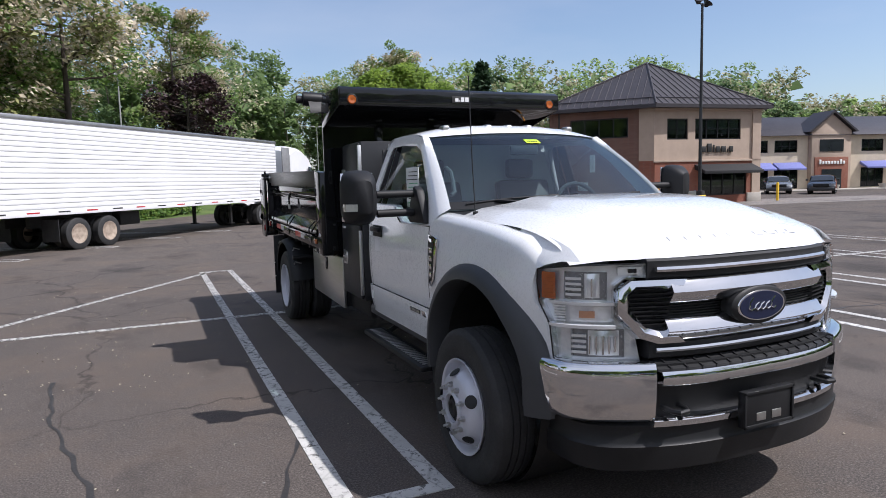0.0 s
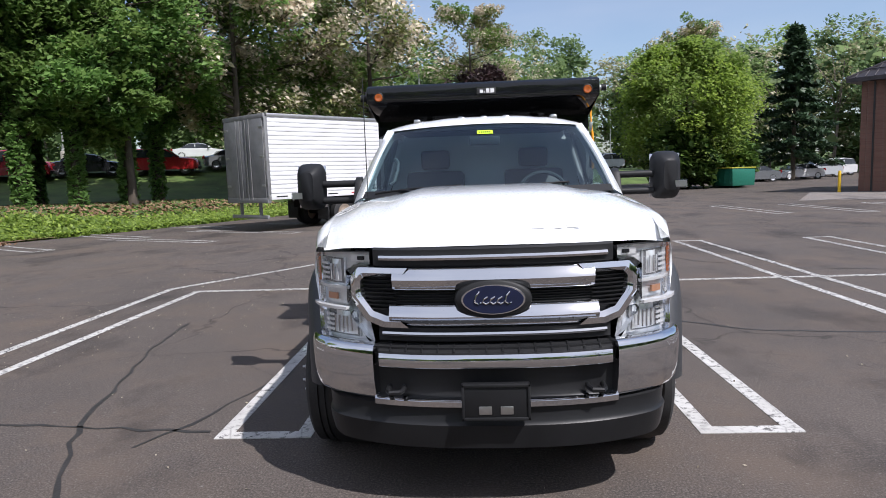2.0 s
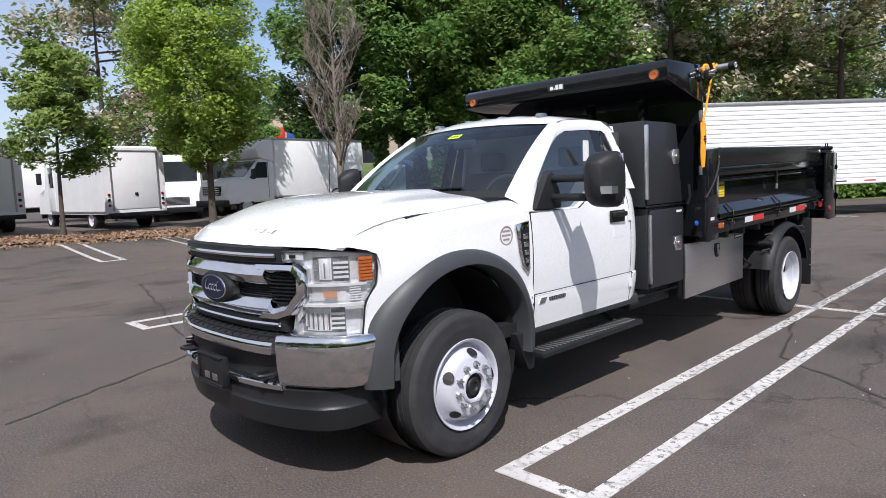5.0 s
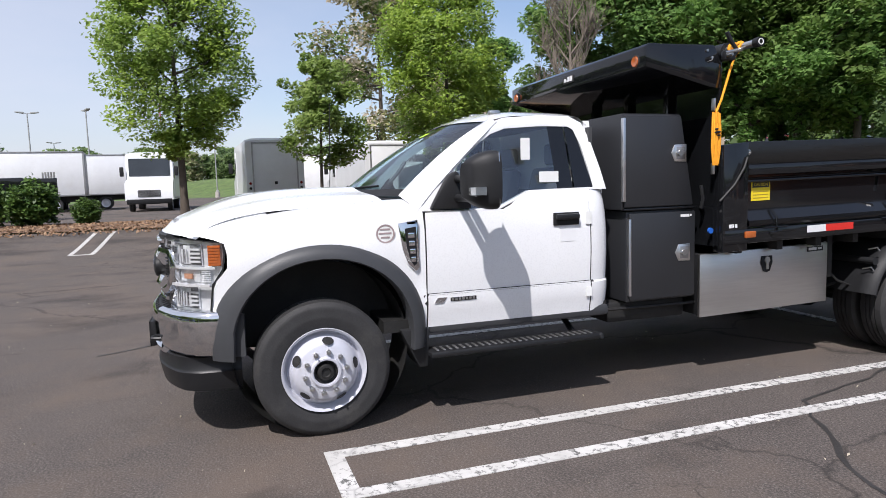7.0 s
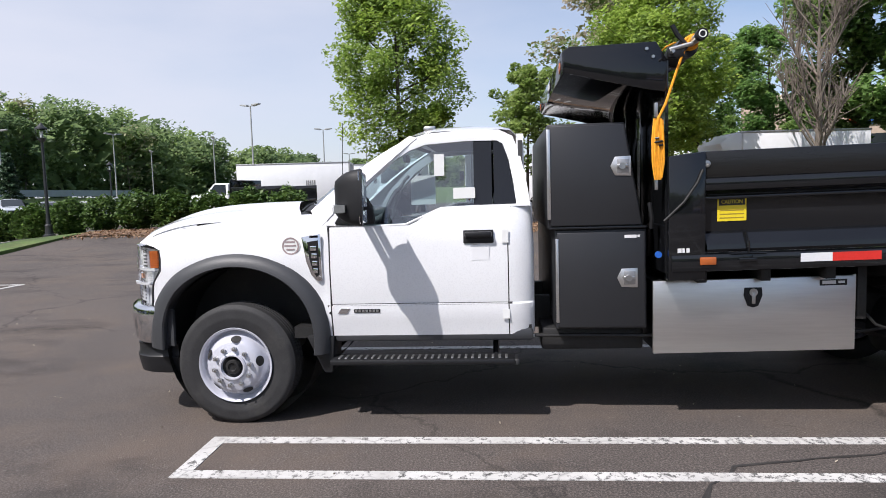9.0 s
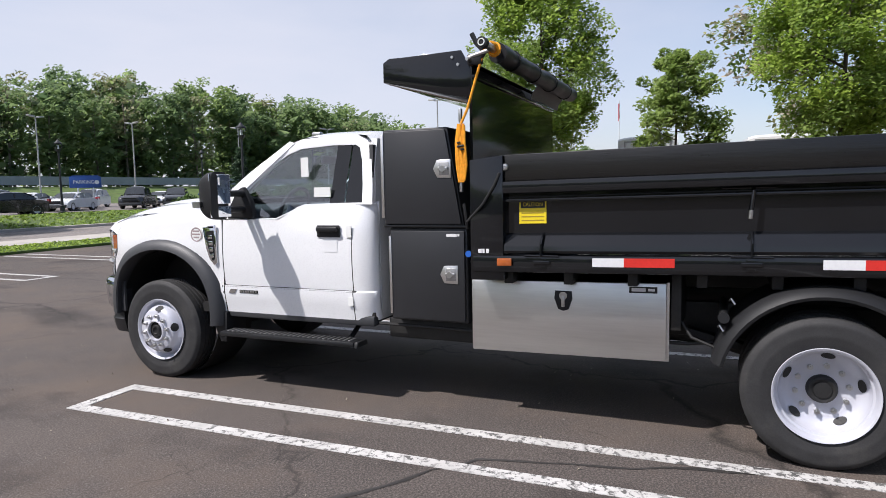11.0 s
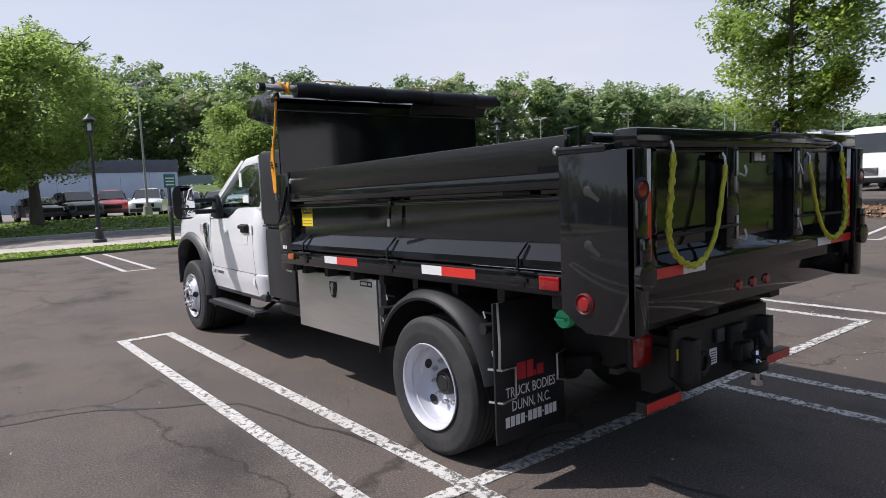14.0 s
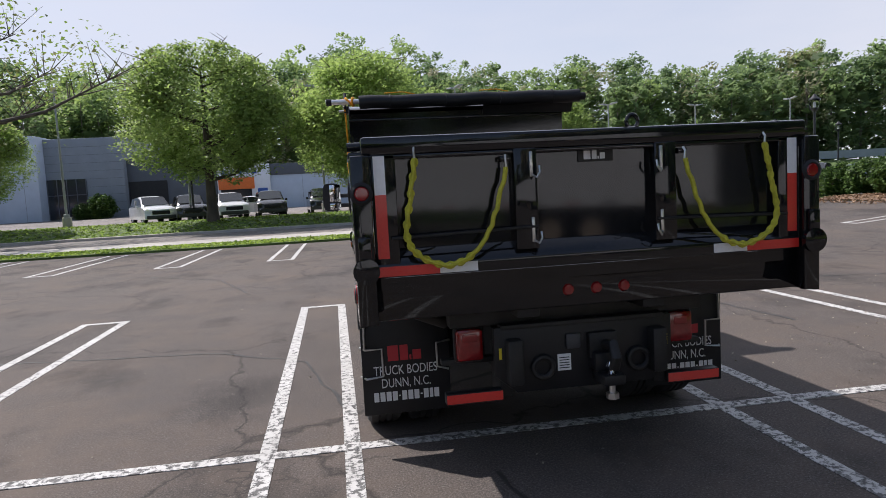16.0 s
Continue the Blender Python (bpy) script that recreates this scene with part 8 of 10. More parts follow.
# ---- buildings, signs and lamps ----
def wall_run(parent, a, b, z0, z1, mat, thick=0.25, name="wall", openings=()):
    """A wall from a to b (plan points), outside to the right hand, with window openings (along, width, sill, head)."""
    a, b = Vector((*a, 0)), Vector((*b, 0))
    d = (b - a)
    L = d.length
    d.normalize()
    inn = Vector((-d.y, d.x, 0)) * thick
    bm = bmesh.new()
    xs = sorted({0.0, L, *[o[0] for o in openings], *[o[0] + o[1] for o in openings]})
    for i in range(len(xs) - 1):
        u0, u1 = xs[i], xs[i + 1]
        cuts = [z0, z1]
        hole = [o for o in openings if o[0] <= u0 + 1e-6 and u1 <= o[0] + o[1] + 1e-6]
        bands = [(z0, z1)] if not hole else []
        if hole:
            lo = z0
            for o in sorted(hole, key=lambda q: q[2]):
                if o[2] > lo:
                    bands.append((lo, o[2]))
                lo = o[3]
            if lo < z1:
                bands.append((lo, z1))
        for q0, q1 in bands:
            ps = [a + d * u0, a + d * u1, a + d * u1 + inn, a + d * u0 + inn]
            lov = [bm.verts.new((p.x, p.y, q0)) for p in ps]
            hiv = [bm.verts.new((p.x, p.y, q1)) for p in ps]
            bm.faces.new(lov[::-1])
            bm.faces.new(hiv)
            for j in range(4):
                bm.faces.new((lov[j], lov[(j + 1) % 4], hiv[(j + 1) % 4], hiv[j]))
    bmesh.ops.remove_doubles(bm, verts=bm.verts, dist=1e-4)
    return part(name, bm, mat, parent, smooth=0)


def window(parent, a, b, u, w, z0, z1, cols=2, rows=2, blinds=True):
    """A framed window set back in a wall that runs from a to b."""
    a, b = Vector((*a, 0)), Vector((*b, 0))
    d = (b - a).normalized()
    m = Matrix((( d.x, -d.y, 0, (a + d * u).x), (d.y, d.x, 0, (a + d * u).y), (0, 0, 1, 0), (0, 0, 0, 1)))

    def put(bm):
        bm.transform(m)
        return bm
    win = part("window", put(box(0, w, 0.05, 0.125, z0, z0 + 0.07)), BLACK_SATIN, parent, "dark framed window")
    part("head_rail", put(box(0, w, 0.05, 0.125, z1 - 0.07, z1)), BLACK_SATIN, win)
    for k in range(cols + 1):
        x = (w - 0.06) * k / cols
        part("upright", put(box(x, x + 0.06, 0.06, 0.12, z0 + 0.07, z1 - 0.07)), BLACK_SATIN, win)
    for k in range(1, rows):
        z = z0 + (z1 - z0) * k / rows
        part("glazing_bar", put(box(0, w, 0.07, 0.11, z - 0.025, z + 0.025)), BLACK_SATIN, win)
    for k in range(cols):
        x0, x1 = w * k / cols + 0.03, w * (k + 1) / cols - 0.03
        part("pane", put(box(x0, x1, 0.095, 0.105, z0 + 0.03, z1 - 0.03)), SHOP_GLASS, win)
    if blinds:
        part("blind", put(box(0.06, w - 0.06, 0.16, 0.18, z0 + (z1 - z0) * 0.25, z1 - 0.05)), BLIND, win)
    part("recess", put(box(0, w, 0.22, 0.24, z0, z1)), DARK_WALL, win)
    return win


def hip_roof(parent, x0, x1, y0, y1, z0, z1, ridge, over=0.5):
    """A hipped seam-metal roof; ridge: half its length along x."""
    cx, cy = (x0 + x1) / 2, (y0 + y1) / 2
    X0, X1, Y0, Y1 = x0 - over, x1 + over, y0 - over, y1 + over
    A, B = Vector((cx - ridge, cy, z1)), Vector((cx + ridge, cy, z1))
    c = [Vector((X0, Y0, z0)), Vector((X1, Y0, z0)), Vector((X1, Y1, z0)), Vector((X0, Y1, z0))]
    bm = bmesh.new()
    v = [bm.verts.new(p) for p in c]
    e = [bm.verts.new(p - Vector((0, 0, 0.22))) for p in c]
    va, vb = bm.verts.new(A), bm.verts.new(B)
    bm.faces.new((v[0], v[1], vb, va))
    bm.faces.new((v[1], v[2], vb))
    bm.faces.new((v[2], v[3], va, vb))
    bm.faces.new((v[3], v[0], va))
    for j in range(4):
        bm.faces.new((v[j], e[j], e[(j + 1) % 4], v[(j + 1) % 4]))
    bm.faces.new(e)
    bmesh.ops.remove_doubles(bm, verts=bm.verts, dist=1e-4)
    roof = part("roof", bm, ROOF_METAL, parent, "dark standing-seam hip roof", 0)
    # standing seams down each slope
    for p, q, r, s2 in ((c[0], c[1], A, B), (c[1], c[2], B, B), (c[2], c[3], B, A), (c[3], c[0], A, A)):
        n = int((q - p).length / 0.45)
        for k in range(1, n):
            t = k / n
            base = p.lerp(q, t)
            d = (q - p).normalized()
            la, lb = (r - p).dot(d), (s2 - p).dot(d)
            u = base - p
            along = u.dot(d)
            up = (r - p) - d * la
            f = 1.0 if la <= along <= lb else (along / la if along < la else ((q - p).length - along) / max(1e-6, (q - p).length - lb))
            tip = base + up * max(0.0, min(1.0, f))
            part("seam", rod(base + Vector((0, 0, 0.02)), tip + Vector((0, 0, 0.02)), 0.022, n=4), ROOF_METAL, roof, smooth=0)
    for p, q in ((c[0], A), (c[1], B), (c[2], B), (c[3], A)):
        part("hip_cap", rod(p + Vector((0, 0, 0.02)), q + Vector((0, 0, 0.03)), 0.06, n=6), ROOF_METAL, roof)
    return roof


# corner shop: local x along its front; the west wall runs back at a slant
shop = thing("corner_shop", 26.3, 29.5, 0, "two-storey brick and tan stucco corner shop with dark hip roof", "building", rz=-7.1)
FW = 7.3
CW, CB, CA = (-4.75, 3.75), (FW + 0.5, 6.5), (0.0, 9.0)
wins = ((0.85, 1.4, 3.75, 4.95), (2.75, 3.2, 3.75, 4.95))
wall_run(shop, (0, 0), (FW, 0), 2.55, 5.75, STUCCO, openings=wins, name="upper_wall")
wall_run(shop, (0, -0.04), (FW, -0.04), 0.0, 2.45, BRICK, openings=((3.1, 3.3, 0.45, 2.0),), name="brick_wall")
wall_run(shop, (FW - 0.55, -0.10), (FW + 0.05, -0.10), 0.0, 5.75, STUCCO, name="corner_pier")
part("stone_plinth", box(-0.1, 0.9, -0.16, -0.05, 0, 0.55, 0.01), CONCRETE, shop)
part("stone_plinth", box(FW - 0.9, FW + 0.1, -0.16, -0.05, 0, 0.55, 0.01), CONCRETE, shop)
part("string_course", box(-0.08, FW + 0.08, -0.10, 0.0, 2.45, 2.57, 0.01), STUCCO, shop)
part("cornice", box(-0.05, FW + 0.15, -0.15, 0.0, 5.42, 5.75, 0.02), STUCCO, shop)
for o in wins:
    window(shop, (0, 0), (FW, 0), o[0], o[1], o[2], o[3], 2 if o[1] < 2 else 4, 2)
window(shop, (0, -0.04), (FW, -0.04), 3.1, 3.3, 0.45, 2.0, 4, 1, False)
part("awning", prism([(-1.0, 1.72), (-1.0, 1.90), (-0.05, 2.30), (-0.05, 2.0)], "x", 2.7, 6.8, 0.01), AWNING_BLACK, shop, "black cloth awning")
for k, (x0, w, h) in enumerate(((3.15, 0.30, 0.34), (3.55, 0.30, 0.50), (3.95, 0.10, 0.42), (4.15, 0.28, 0.34), (4.52, 0.34, 0.34), (4.95, 0.07, 0.16), (5.10, 0.26, 0.34))):
    part("sign_letter_block", box(x0, x0 + w, -0.10, -0.03, 3.0, 3.0 + h, 0.02), PRINT, shop)
SL = math.hypot(*CW)
wall_run(shop, CW, (0.0, 0), 0.0, 5.65, BRICK_DARK, openings=((1.25, 3.35, 3.95, 5.1),), name="side_wall")
window(shop, CW, (0.0, 0.0), 1.25, 3.35, 3.95, 5.1, 4, 1, False)
sd = Vector((-CW[0], -CW[1])) / SL
so = Vector((sd.y, -sd.x)) * 0.06
q0 = Vector(CW) + sd * (SL - 0.85) + so
q1 = Vector(CW) + sd * SL + so
wall_run(shop, q0, q1, 2.55, 5.75, STUCCO, name="corner_pier")
wall_run(shop, q0, q1, 0.0, 2.55, BRICK, name="corner_pier")
wall_run(shop, q0 + so, q1 + so, 0.0, 0.55, CONCRETE, name="stone_plinth")
wall_run(shop, Vector(CW) + so + sd * 0.55, Vector(CW) + so + sd * 0.62, 0.0, 5.5, BLACK_POLE, 0.06, name="down_pipe")
wall_run(shop, (FW, 0), CB, 0.0, 5.75, STUCCO, name="far_wall")
wall_run(shop, CB, CA, 0.0, 5.75, BRICK, name="back_wall")
wall_run(shop, CA, CW, 0.0, 5.75, BRICK_DARK, name="back_wall")
apex = Vector((2.1, 3.9, 8.75))
ring = [Vector((*c, 0)) for c in (CW, (0, 0), (FW, 0), CB, CA)]
mid = sum(ring, Vector()) / 5
eave = [c + (c - mid).normalized() * 0.75 + Vector((0, 0, 5.72)) for c in ring]
rb = bmesh.new()
ev = [rb.verts.new(p) for p in eave]
lv = [rb.verts.new(p - Vector((0, 0, 0.2))) for p in eave]
ap = rb.verts.new(apex)
for j in range(5):
    rb.faces.new((ev[j], ev[(j + 1) % 5], ap))
    rb.faces.new((ev[j], lv[j], lv[(j + 1) % 5], ev[(j + 1) % 5]))
rb.faces.new(lv)
hip = part("roof", rb, ROOF_METAL, shop, "dark standing-seam hip roof", 0)
for j in range(3):
    p, q = eave[j], eave[(j + 1) % 5]
    d = (q - p).normalized()
    foot = (apex - p).dot(d)
    up = apex - p - d * foot
    n = int((q - p).length / 0.42)
    for k in range(1, n):
        u = (q - p).length * k / n
        fr = max(0.0, min(u / foot, ((q - p).length - u) / ((q - p).length - foot)))
        part("seam", rod(p + d * u + Vector((0, 0, 0.02)), p + d * u + up * fr + Vector((0, 0, 0.02)), 0.026, n=4), ROOF_METAL, hip, smooth=0)
    part("snow_rail", rod(p.lerp(apex, 0.12) + Vector((0, 0, 0.06)), q.lerp(apex, 0.12) + Vector((0, 0, 0.06)), 0.03, n=6), ROOF_METAL, hip)
for p in eave:
    part("hip_cap", rod(p + Vector((0, 0, 0.02)), apex + Vector((0, 0, 0.03)), 0.06, n=6), ROOF_METAL, hip)

# row of shops beyond
row = thing("shop_row", 47.9, 43.4, 0, "long two-storey cream shopping row with dark roof and awnings", "building", rz=-15.0)
RL = 30.0
BAYS = [0.9 + 2.95 * k for k in range(10) if k not in (2, 3)]
ops = [(u, 2.3, 3.5, 4.6) for u in BAYS]
wall_run(row, (0, 0), (RL, 0), 0.0, 5.1, CREAM, openings=ops + [(u, 2.4, 0.2, 2.0) for u in BAYS], name="front_wall")
for o in ops:
    window(row, (0, 0), (RL, 0), *o[:4], 3, 2)
for u in BAYS:
    window(row, (0, 0), (RL, 0), u, 2.4, 0.2, 2.0, 3, 1, False)
    part("awning", prism([(-1.0, 1.9), (-1.0, 2.05), (-0.02, 2.6), (-0.02, 2.3)], "x", u - 0.15, u + 2.55, 0.01), AWNING_BLUE, row, "faded blue cloth awning")
part("back_block", box(0.0, RL, 0.3, 9.0, 0.0, 5.0), CREAM, row)
part("roof", prism([(-0.6, 5.0), (9.4, 5.0), (6.0, 7.0), (3.6, 7.0)], "x", -0.6, RL + 0.5, 0.02), ROOF_METAL, row)
gb = part("gable", prism([(7.2, 0), (11.2, 0), (11.2, 5.4), (9.2, 6.9), (7.2, 5.4)], "y", -0.5, 0.1, 0.02), STUCCO, row, "tan gabled entrance bay")
part("gable_brick", box(7.5, 10.9, -0.58, -0.4, 0, 3.0, 0.02), BRICK, gb)
part("gable_door", box(8.2, 10.2, -0.62, -0.55, 0.1, 1.9), WINDOW, gb)
part("gable_window", box(8.0, 10.4, -0.54, -0.48, 3.5, 4.6), WINDOW, gb)
part("gable_roof", merge(prism([(6.9, 5.25), (9.2, 7.0), (9.2, 7.2), (6.7, 5.3)], "y", -0.8, 2.0), prism([(11.5, 5.25), (9.2, 7.0), (9.2, 7.2), (11.7, 5.3)], "y", -0.8, 2.0)), ROOF_METAL, gb)
for k in range(9):
    part("sign_bar", box(7.9 + 0.3 * k, 8.1 + 0.3 * k, -0.66, -0.58, 2.35, 2.35 + (0.42 if k in (0, 7) else 0.28), 0.02), PAPER, gb)
part("sidewalk_slab", box(-1, RL, -3.0, 0.0, 0.0, 0.12, 0.02), CONCRETE, row)
for k in range(5):
    part("planter", lathe([(0.12, 0.35), (0.5, 0.45), (0.5, 0.0)], (3.2 + 5.0 * k, -2.2, 0), "z", 14), CONCRETE, row)

# car dealership to the south: pale lower wall, dark band above
GZ = rise(0, -58)
deal = thing("dealership", 0, -58, GZ, "long grey and white panelled car dealership with service entrances", "building")
part("pale_wall", box(-14, 10.9, -18, 0, 0, 3.5, 0.02), PALE_WALL, deal)
part("dark_band", box(-14.1, 10.9, -18, 0.08, 3.5, 4.7, 0.02), DARK_WALL, deal)
for k in range(9):
    part("panel_joint", box(-14 + 2.7 * k, -13.97 + 2.7 * k, 0.0, 0.012, 0.0, 3.5), GREY_WALL, deal)
part("entrance_block", box(10.9, 16.2, -18, 0.4, 0, 4.7, 0.02), VAN_WHITE, deal)
part("orange_fascia", box(12.5, 16.1, 0.4, 0.55, 2.2, 3.4, 0.02), ORANGE, deal, "orange service entrance fascia")
part("service_door", box(12.8, 15.9, 0.4, 0.48, 0.0, 2.2), WINDOW, deal)
for k, w in enumerate((0.5, 0.25, 0.4, 0.4, 0.5)):
    part("sign_block", box(12.2 + 0.75 * k, 12.2 + 0.75 * k + w, 0.4, 0.5, 3.75, 4.2, 0.02), SIGN_BLUE, deal)
part("blue_panel", box(11.2, 12.2, 0.42, 0.5, 0.8, 2.2, 0.02), SIGN_BLUE, deal)
part("garage_block", box(16.2, 25.0, -18, 0.0, 0, 5.9, 0.02), DARK_WALL, deal)
# black slab on the solid wall, coloured as the unlit garage inside
part("garage_shade_panel", box(21.2, 24.9, -0.02, 0.06, 0, 3.5), CHASSIS, deal)
part("show_block", box(25.0, 32.3, -18, 0.9, 0, 8.0, 0.03), GREY_WALL, deal, "grey clad showroom wall")
for k in range(9):
    part("cladding_line", box(24.97, 32.33, 0.88, 0.915, 0.8 * k + 0.75, 0.8 * k + 0.77), DARK_WALL, deal)
part("show_window", box(28.6, 32.2, 0.9, 0.96, 0.1, 4.0), WINDOW, deal, "tall dark showroom glazing")
for k in range(5):
    part("mullion", box(28.6 + 0.9 * k, 28.67 + 0.9 * k, 0.9, 1.02, 0.1, 4.0), DARK_WALL, deal)
part("mullion", box(28.6, 32.2, 0.9, 1.02, 2.4, 2.48), DARK_WALL, deal)
part("pale_block", box(32.3, 52.0, -18, 2.6, 0, 8.2, 0.03), PALE_WALL, deal, "pale panelled showroom front")
for k in range(6):
    part("panel_joint", box(33.6 + 3.0 * k, 33.63 + 3.0 * k, 2.59, 2.612, 0.0, 8.2), GREY_WALL, deal)
part("side_window", box(36.4, 48.0, 2.6, 2.66, 0.1, 4.0), WINDOW, deal)
for k in range(12):
    part("mullion", box(36.4 + k, 36.47 + k, 2.6, 2.72, 0.1, 4.0), DARK_WALL, deal)

# tan store far to the west, glimpsed through the trees
store = thing("far_store", -66, 48, rise(-60, 45), "large tan store seen through trees", "building", rz=62.0)
part("store_wall", box(-16, 16, 0, 14, 0, 8.0, 0.02), STUCCO, store)
part("cornice", box(-16.2, 16.2, -0.2, 14.2, 7.6, 8.3, 0.05), CREAM, store)
for k in range(6):
    part("store_window", box(-13 + 4.8 * k, -10.5 + 4.8 * k, -0.05, 0.02, 0.8, 3.2), WINDOW, store)
part("sign_panel", box(-5.0, -3.6, -0.2, 0.0, 4.2, 5.6, 0.05), RED_TAPE, store)
part("sign_panel", box(-3.4, 1.2, -0.2, 0.0, 4.2, 5.4, 0.05), SIGN_BLUE, store)

# lamps
def lot_lamp(x, y, z, h, heads, base, label, pole=GREY_POLE, rz=0.0):
    t = thing("lot_lamp", x, y, z, label, "street lamp", "car park lamps", rz)
    if base:
        part("concrete_base", merge(lathe([(-0.1, 0.30), (0.72, 0.28), (0.75, 0.25), (0.75, 0.0)], (0, 0, 0), "z", 20), bmesh.new()), base, t)
    part("pole", rod((0, 0, 0.0), (0, 0, h - 0.15), 0.085, 0.055, 10), pole, t)
    part("pole_skirt", prism([(-0.17, -0.17), (0.17, -0.17), (0.17, 0.17), (-0.17, 0.17)], "z", 0.72 if base else 0, 0.95 if base else 0.2, 0.02), pole, t)
    for s in heads:
        part("arm", rod((0, 0, h - 0.2), (0.35 * s, 0, h - 0.1), 0.03, n=8), pole, t)
        part("lamp_head", prism([(0.25 * s, h - 0.22), (0.95 * s, h - 0.10), (0.95 * s, h), (0.25 * s, h - 0.05)], "y", -0.18, 0.18, 0.02), pole, t)
    return t


lamp = lot_lamp(23.05, 22.8, 0, 9.5, (), SAFETY, "tall black lamp post on a yellow concrete base with twin floodlights", BLACK_POLE, 20)
for s in (1, -1):
    part("floodlight", merge(lathe([(-0.10, 0.06), (0.05, 0.16), (0.12, 0.24), (0.12, 0.0)], (0, 0, 0), "z", 16), bmesh.new()), BLACK_POLE, lamp).matrix_basis = pose(0.42 * s, 0, 9.35, 25, 25 * s, 0)
part("cross_arm", rod((-0.45, 0, 9.3), (0.45, 0, 9.3), 0.035, n=8), BLACK_POLE, lamp)
GREY_LAMP = "tall grey car park lamp post with flat heads"
g = lot_lamp(-44.1, -15.1, 0.4, 9.0, (1, -1), CONCRETE, GREY_LAMP, rz=70)
for x, y, h in ((-62, -14, 9), (-58, -8.5, 8.5), (-80, 2, 9), (-62, -38, 9), (-45, -52, 9), (-33, -50.5, 8.5), (-55, -46, 9), (-70, -30, 9), (4.8, -30.9, 8.4), (-4.2, -30.8, 8.0), (13.2, -30.6, 8.2), (20.4, -30.2, 8.4), (-22, -47, 8.5), (19.8, 86.0, 7.8), (-2.0, 52.0, 7.5), (-28.0, 46.0, 8.0), (-88, -48, 9), (-100, -20, 9), (31, -44, 8)):
    copy_thing(g, pose(x, y, rise(x, y), 0, 0, (x * 7 + y * 13) % 180) @ Matrix.Scale(h / 9.0, 4))


def post_lamp(x, y, z, h=4.65):
    t = thing("post_lamp", x, y, z, "black ornamental lamp post with glass lantern", "street lamp", "ornamental lamps")
    part("base", lathe([(0, 0.24), (0.10, 0.24), (0.14, 0.17), (0.42, 0.13), (0.50, 0.15), (0.55, 0.10), (0.9, 0.075)], (0, 0, 0), "z", 16), BLACK_POLE, t)
    part("pole", rod((0, 0, 0.8), (0, 0, h - 0.75), 0.072, 0.050, 12), BLACK_POLE, t)
    part("collar", lathe([(h - 0.80, 0.05), (h - 0.74, 0.11), (h - 0.66, 0.16), (h - 0.62, 0.16)], (0, 0, 0), "z", 16), BLACK_POLE, t)
    part("globe", lathe([(h - 0.62, 0.15), (h - 0.50, 0.20), (h - 0.34, 0.20), (h - 0.26, 0.16)], (0, 0, 0), "z", 18), LENS, t, "clear glass lantern")
    part("lamp_core", rod((0, 0, h - 0.6), (0, 0, h - 0.36), 0.06, n=10), PAPER, t)
    part("cap", lathe([(h - 0.27, 0.23), (h - 0.22, 0.22), (h - 0.14, 0.12), (h - 0.05, 0.05), (h, 0.012)], (0, 0, 0), "z", 18), BLACK_POLE, t)
    for k in range(4):
        u = math.pi / 4 + math.pi / 2 * k
        part("cage_bar", rod((0.18 * math.cos(u), 0.18 * math.sin(u), h - 0.63), (0.20 * math.cos(u), 0.20 * math.sin(u), h - 0.25), 0.010, n=6), BLACK_POLE, t)
    return t


p1 = post_lamp(1.35, -15.2, 0.10)
for x, y in ((-17.0, -13.4), (-33.5, -31.5), (-20.5, -30.8), (-38.5, -24.0), (13.0, -30.4)):
    copy_thing(p1, pose(x, y, rise(x, y) + 0.05))

sg = thing("parking_sign", -29.6, -40.2, rise(-30, -40) + 0.05, "blue parking sign panel on two white posts", "sign", rz=-33.0 + 180)
part("sign_panel", box(-1.15, 1.15, -0.09, 0.09, 1.75, 2.65, 0.03), SIGN_BLUE, sg)
part("sign_cap", prism([(-1.1, 2.65), (1.1, 2.65), (0.9, 2.75), (-0.9, 2.75)], "y", -0.08, 0.08), SIGN_BLUE, sg)
for x in (-0.55, 0.55):
    part("post", rod((x, 0, -0.1), (x, 0, 1.76), 0.07, n=10), PAPER, sg)
part("sign_mark", lathe([(0, 0.0), (-0.01, 0.16), (0, 0.17)], (0.82, -0.09, 2.2), "y", 18), PAPER, sg)
text_mesh("sign_word", "PARKING", 0.42, Matrix.Translation((-0.12, -0.095, 2.2)) @ Matrix.Rotation(radians(90), 4, "X"), PAPER, sg, 0.003, 1.5)
text_mesh("sign_word", "PARKING", 0.42, Matrix.Translation((0.12, 0.095, 2.2)) @ Matrix.Rotation(radians(180), 4, "Z") @ Matrix.Rotation(radians(90), 4, "X"), PAPER, sg, 0.003, 1.5)

ss = thing("street_sign", -0.5, -12.6, 0.02, "small green sign panel on a dark wooden post", "sign", rz=25.0)
part("post", box(-0.045, 0.045, -0.045, 0.045, -0.1, 2.0, 0.01), BLACK_POLE, ss)
part("sign_panel", box(-0.24, 0.24, 0.05, 0.07, 1.95, 2.42, 0.01), SIGN_GREEN, ss)
for k in range(3):
    part("sign_bar", box(-0.18, 0.18, 0.07, 0.074, 2.03 + 0.11 * k, 2.08 + 0.11 * k), PAPER, ss)
dsign = thing("dealer_sign", -150, -46.0, 0.5, "tall white dealer sign with blue bands on two posts", "sign", rz=70.0)
part("sign_board", box(-1.6, 1.6, -0.15, 0.15, 5.0, 7.0, 0.03), PAPER, dsign)
part("sign_band", box(-1.65, 1.65, -0.18, 0.18, 6.2, 6.9, 0.02), SIGN_BLUE, dsign)
part("sign_band", box(-1.2, 1.2, -0.18, 0.18, 5.3, 5.6, 0.02), SIGN_BLUE, dsign)
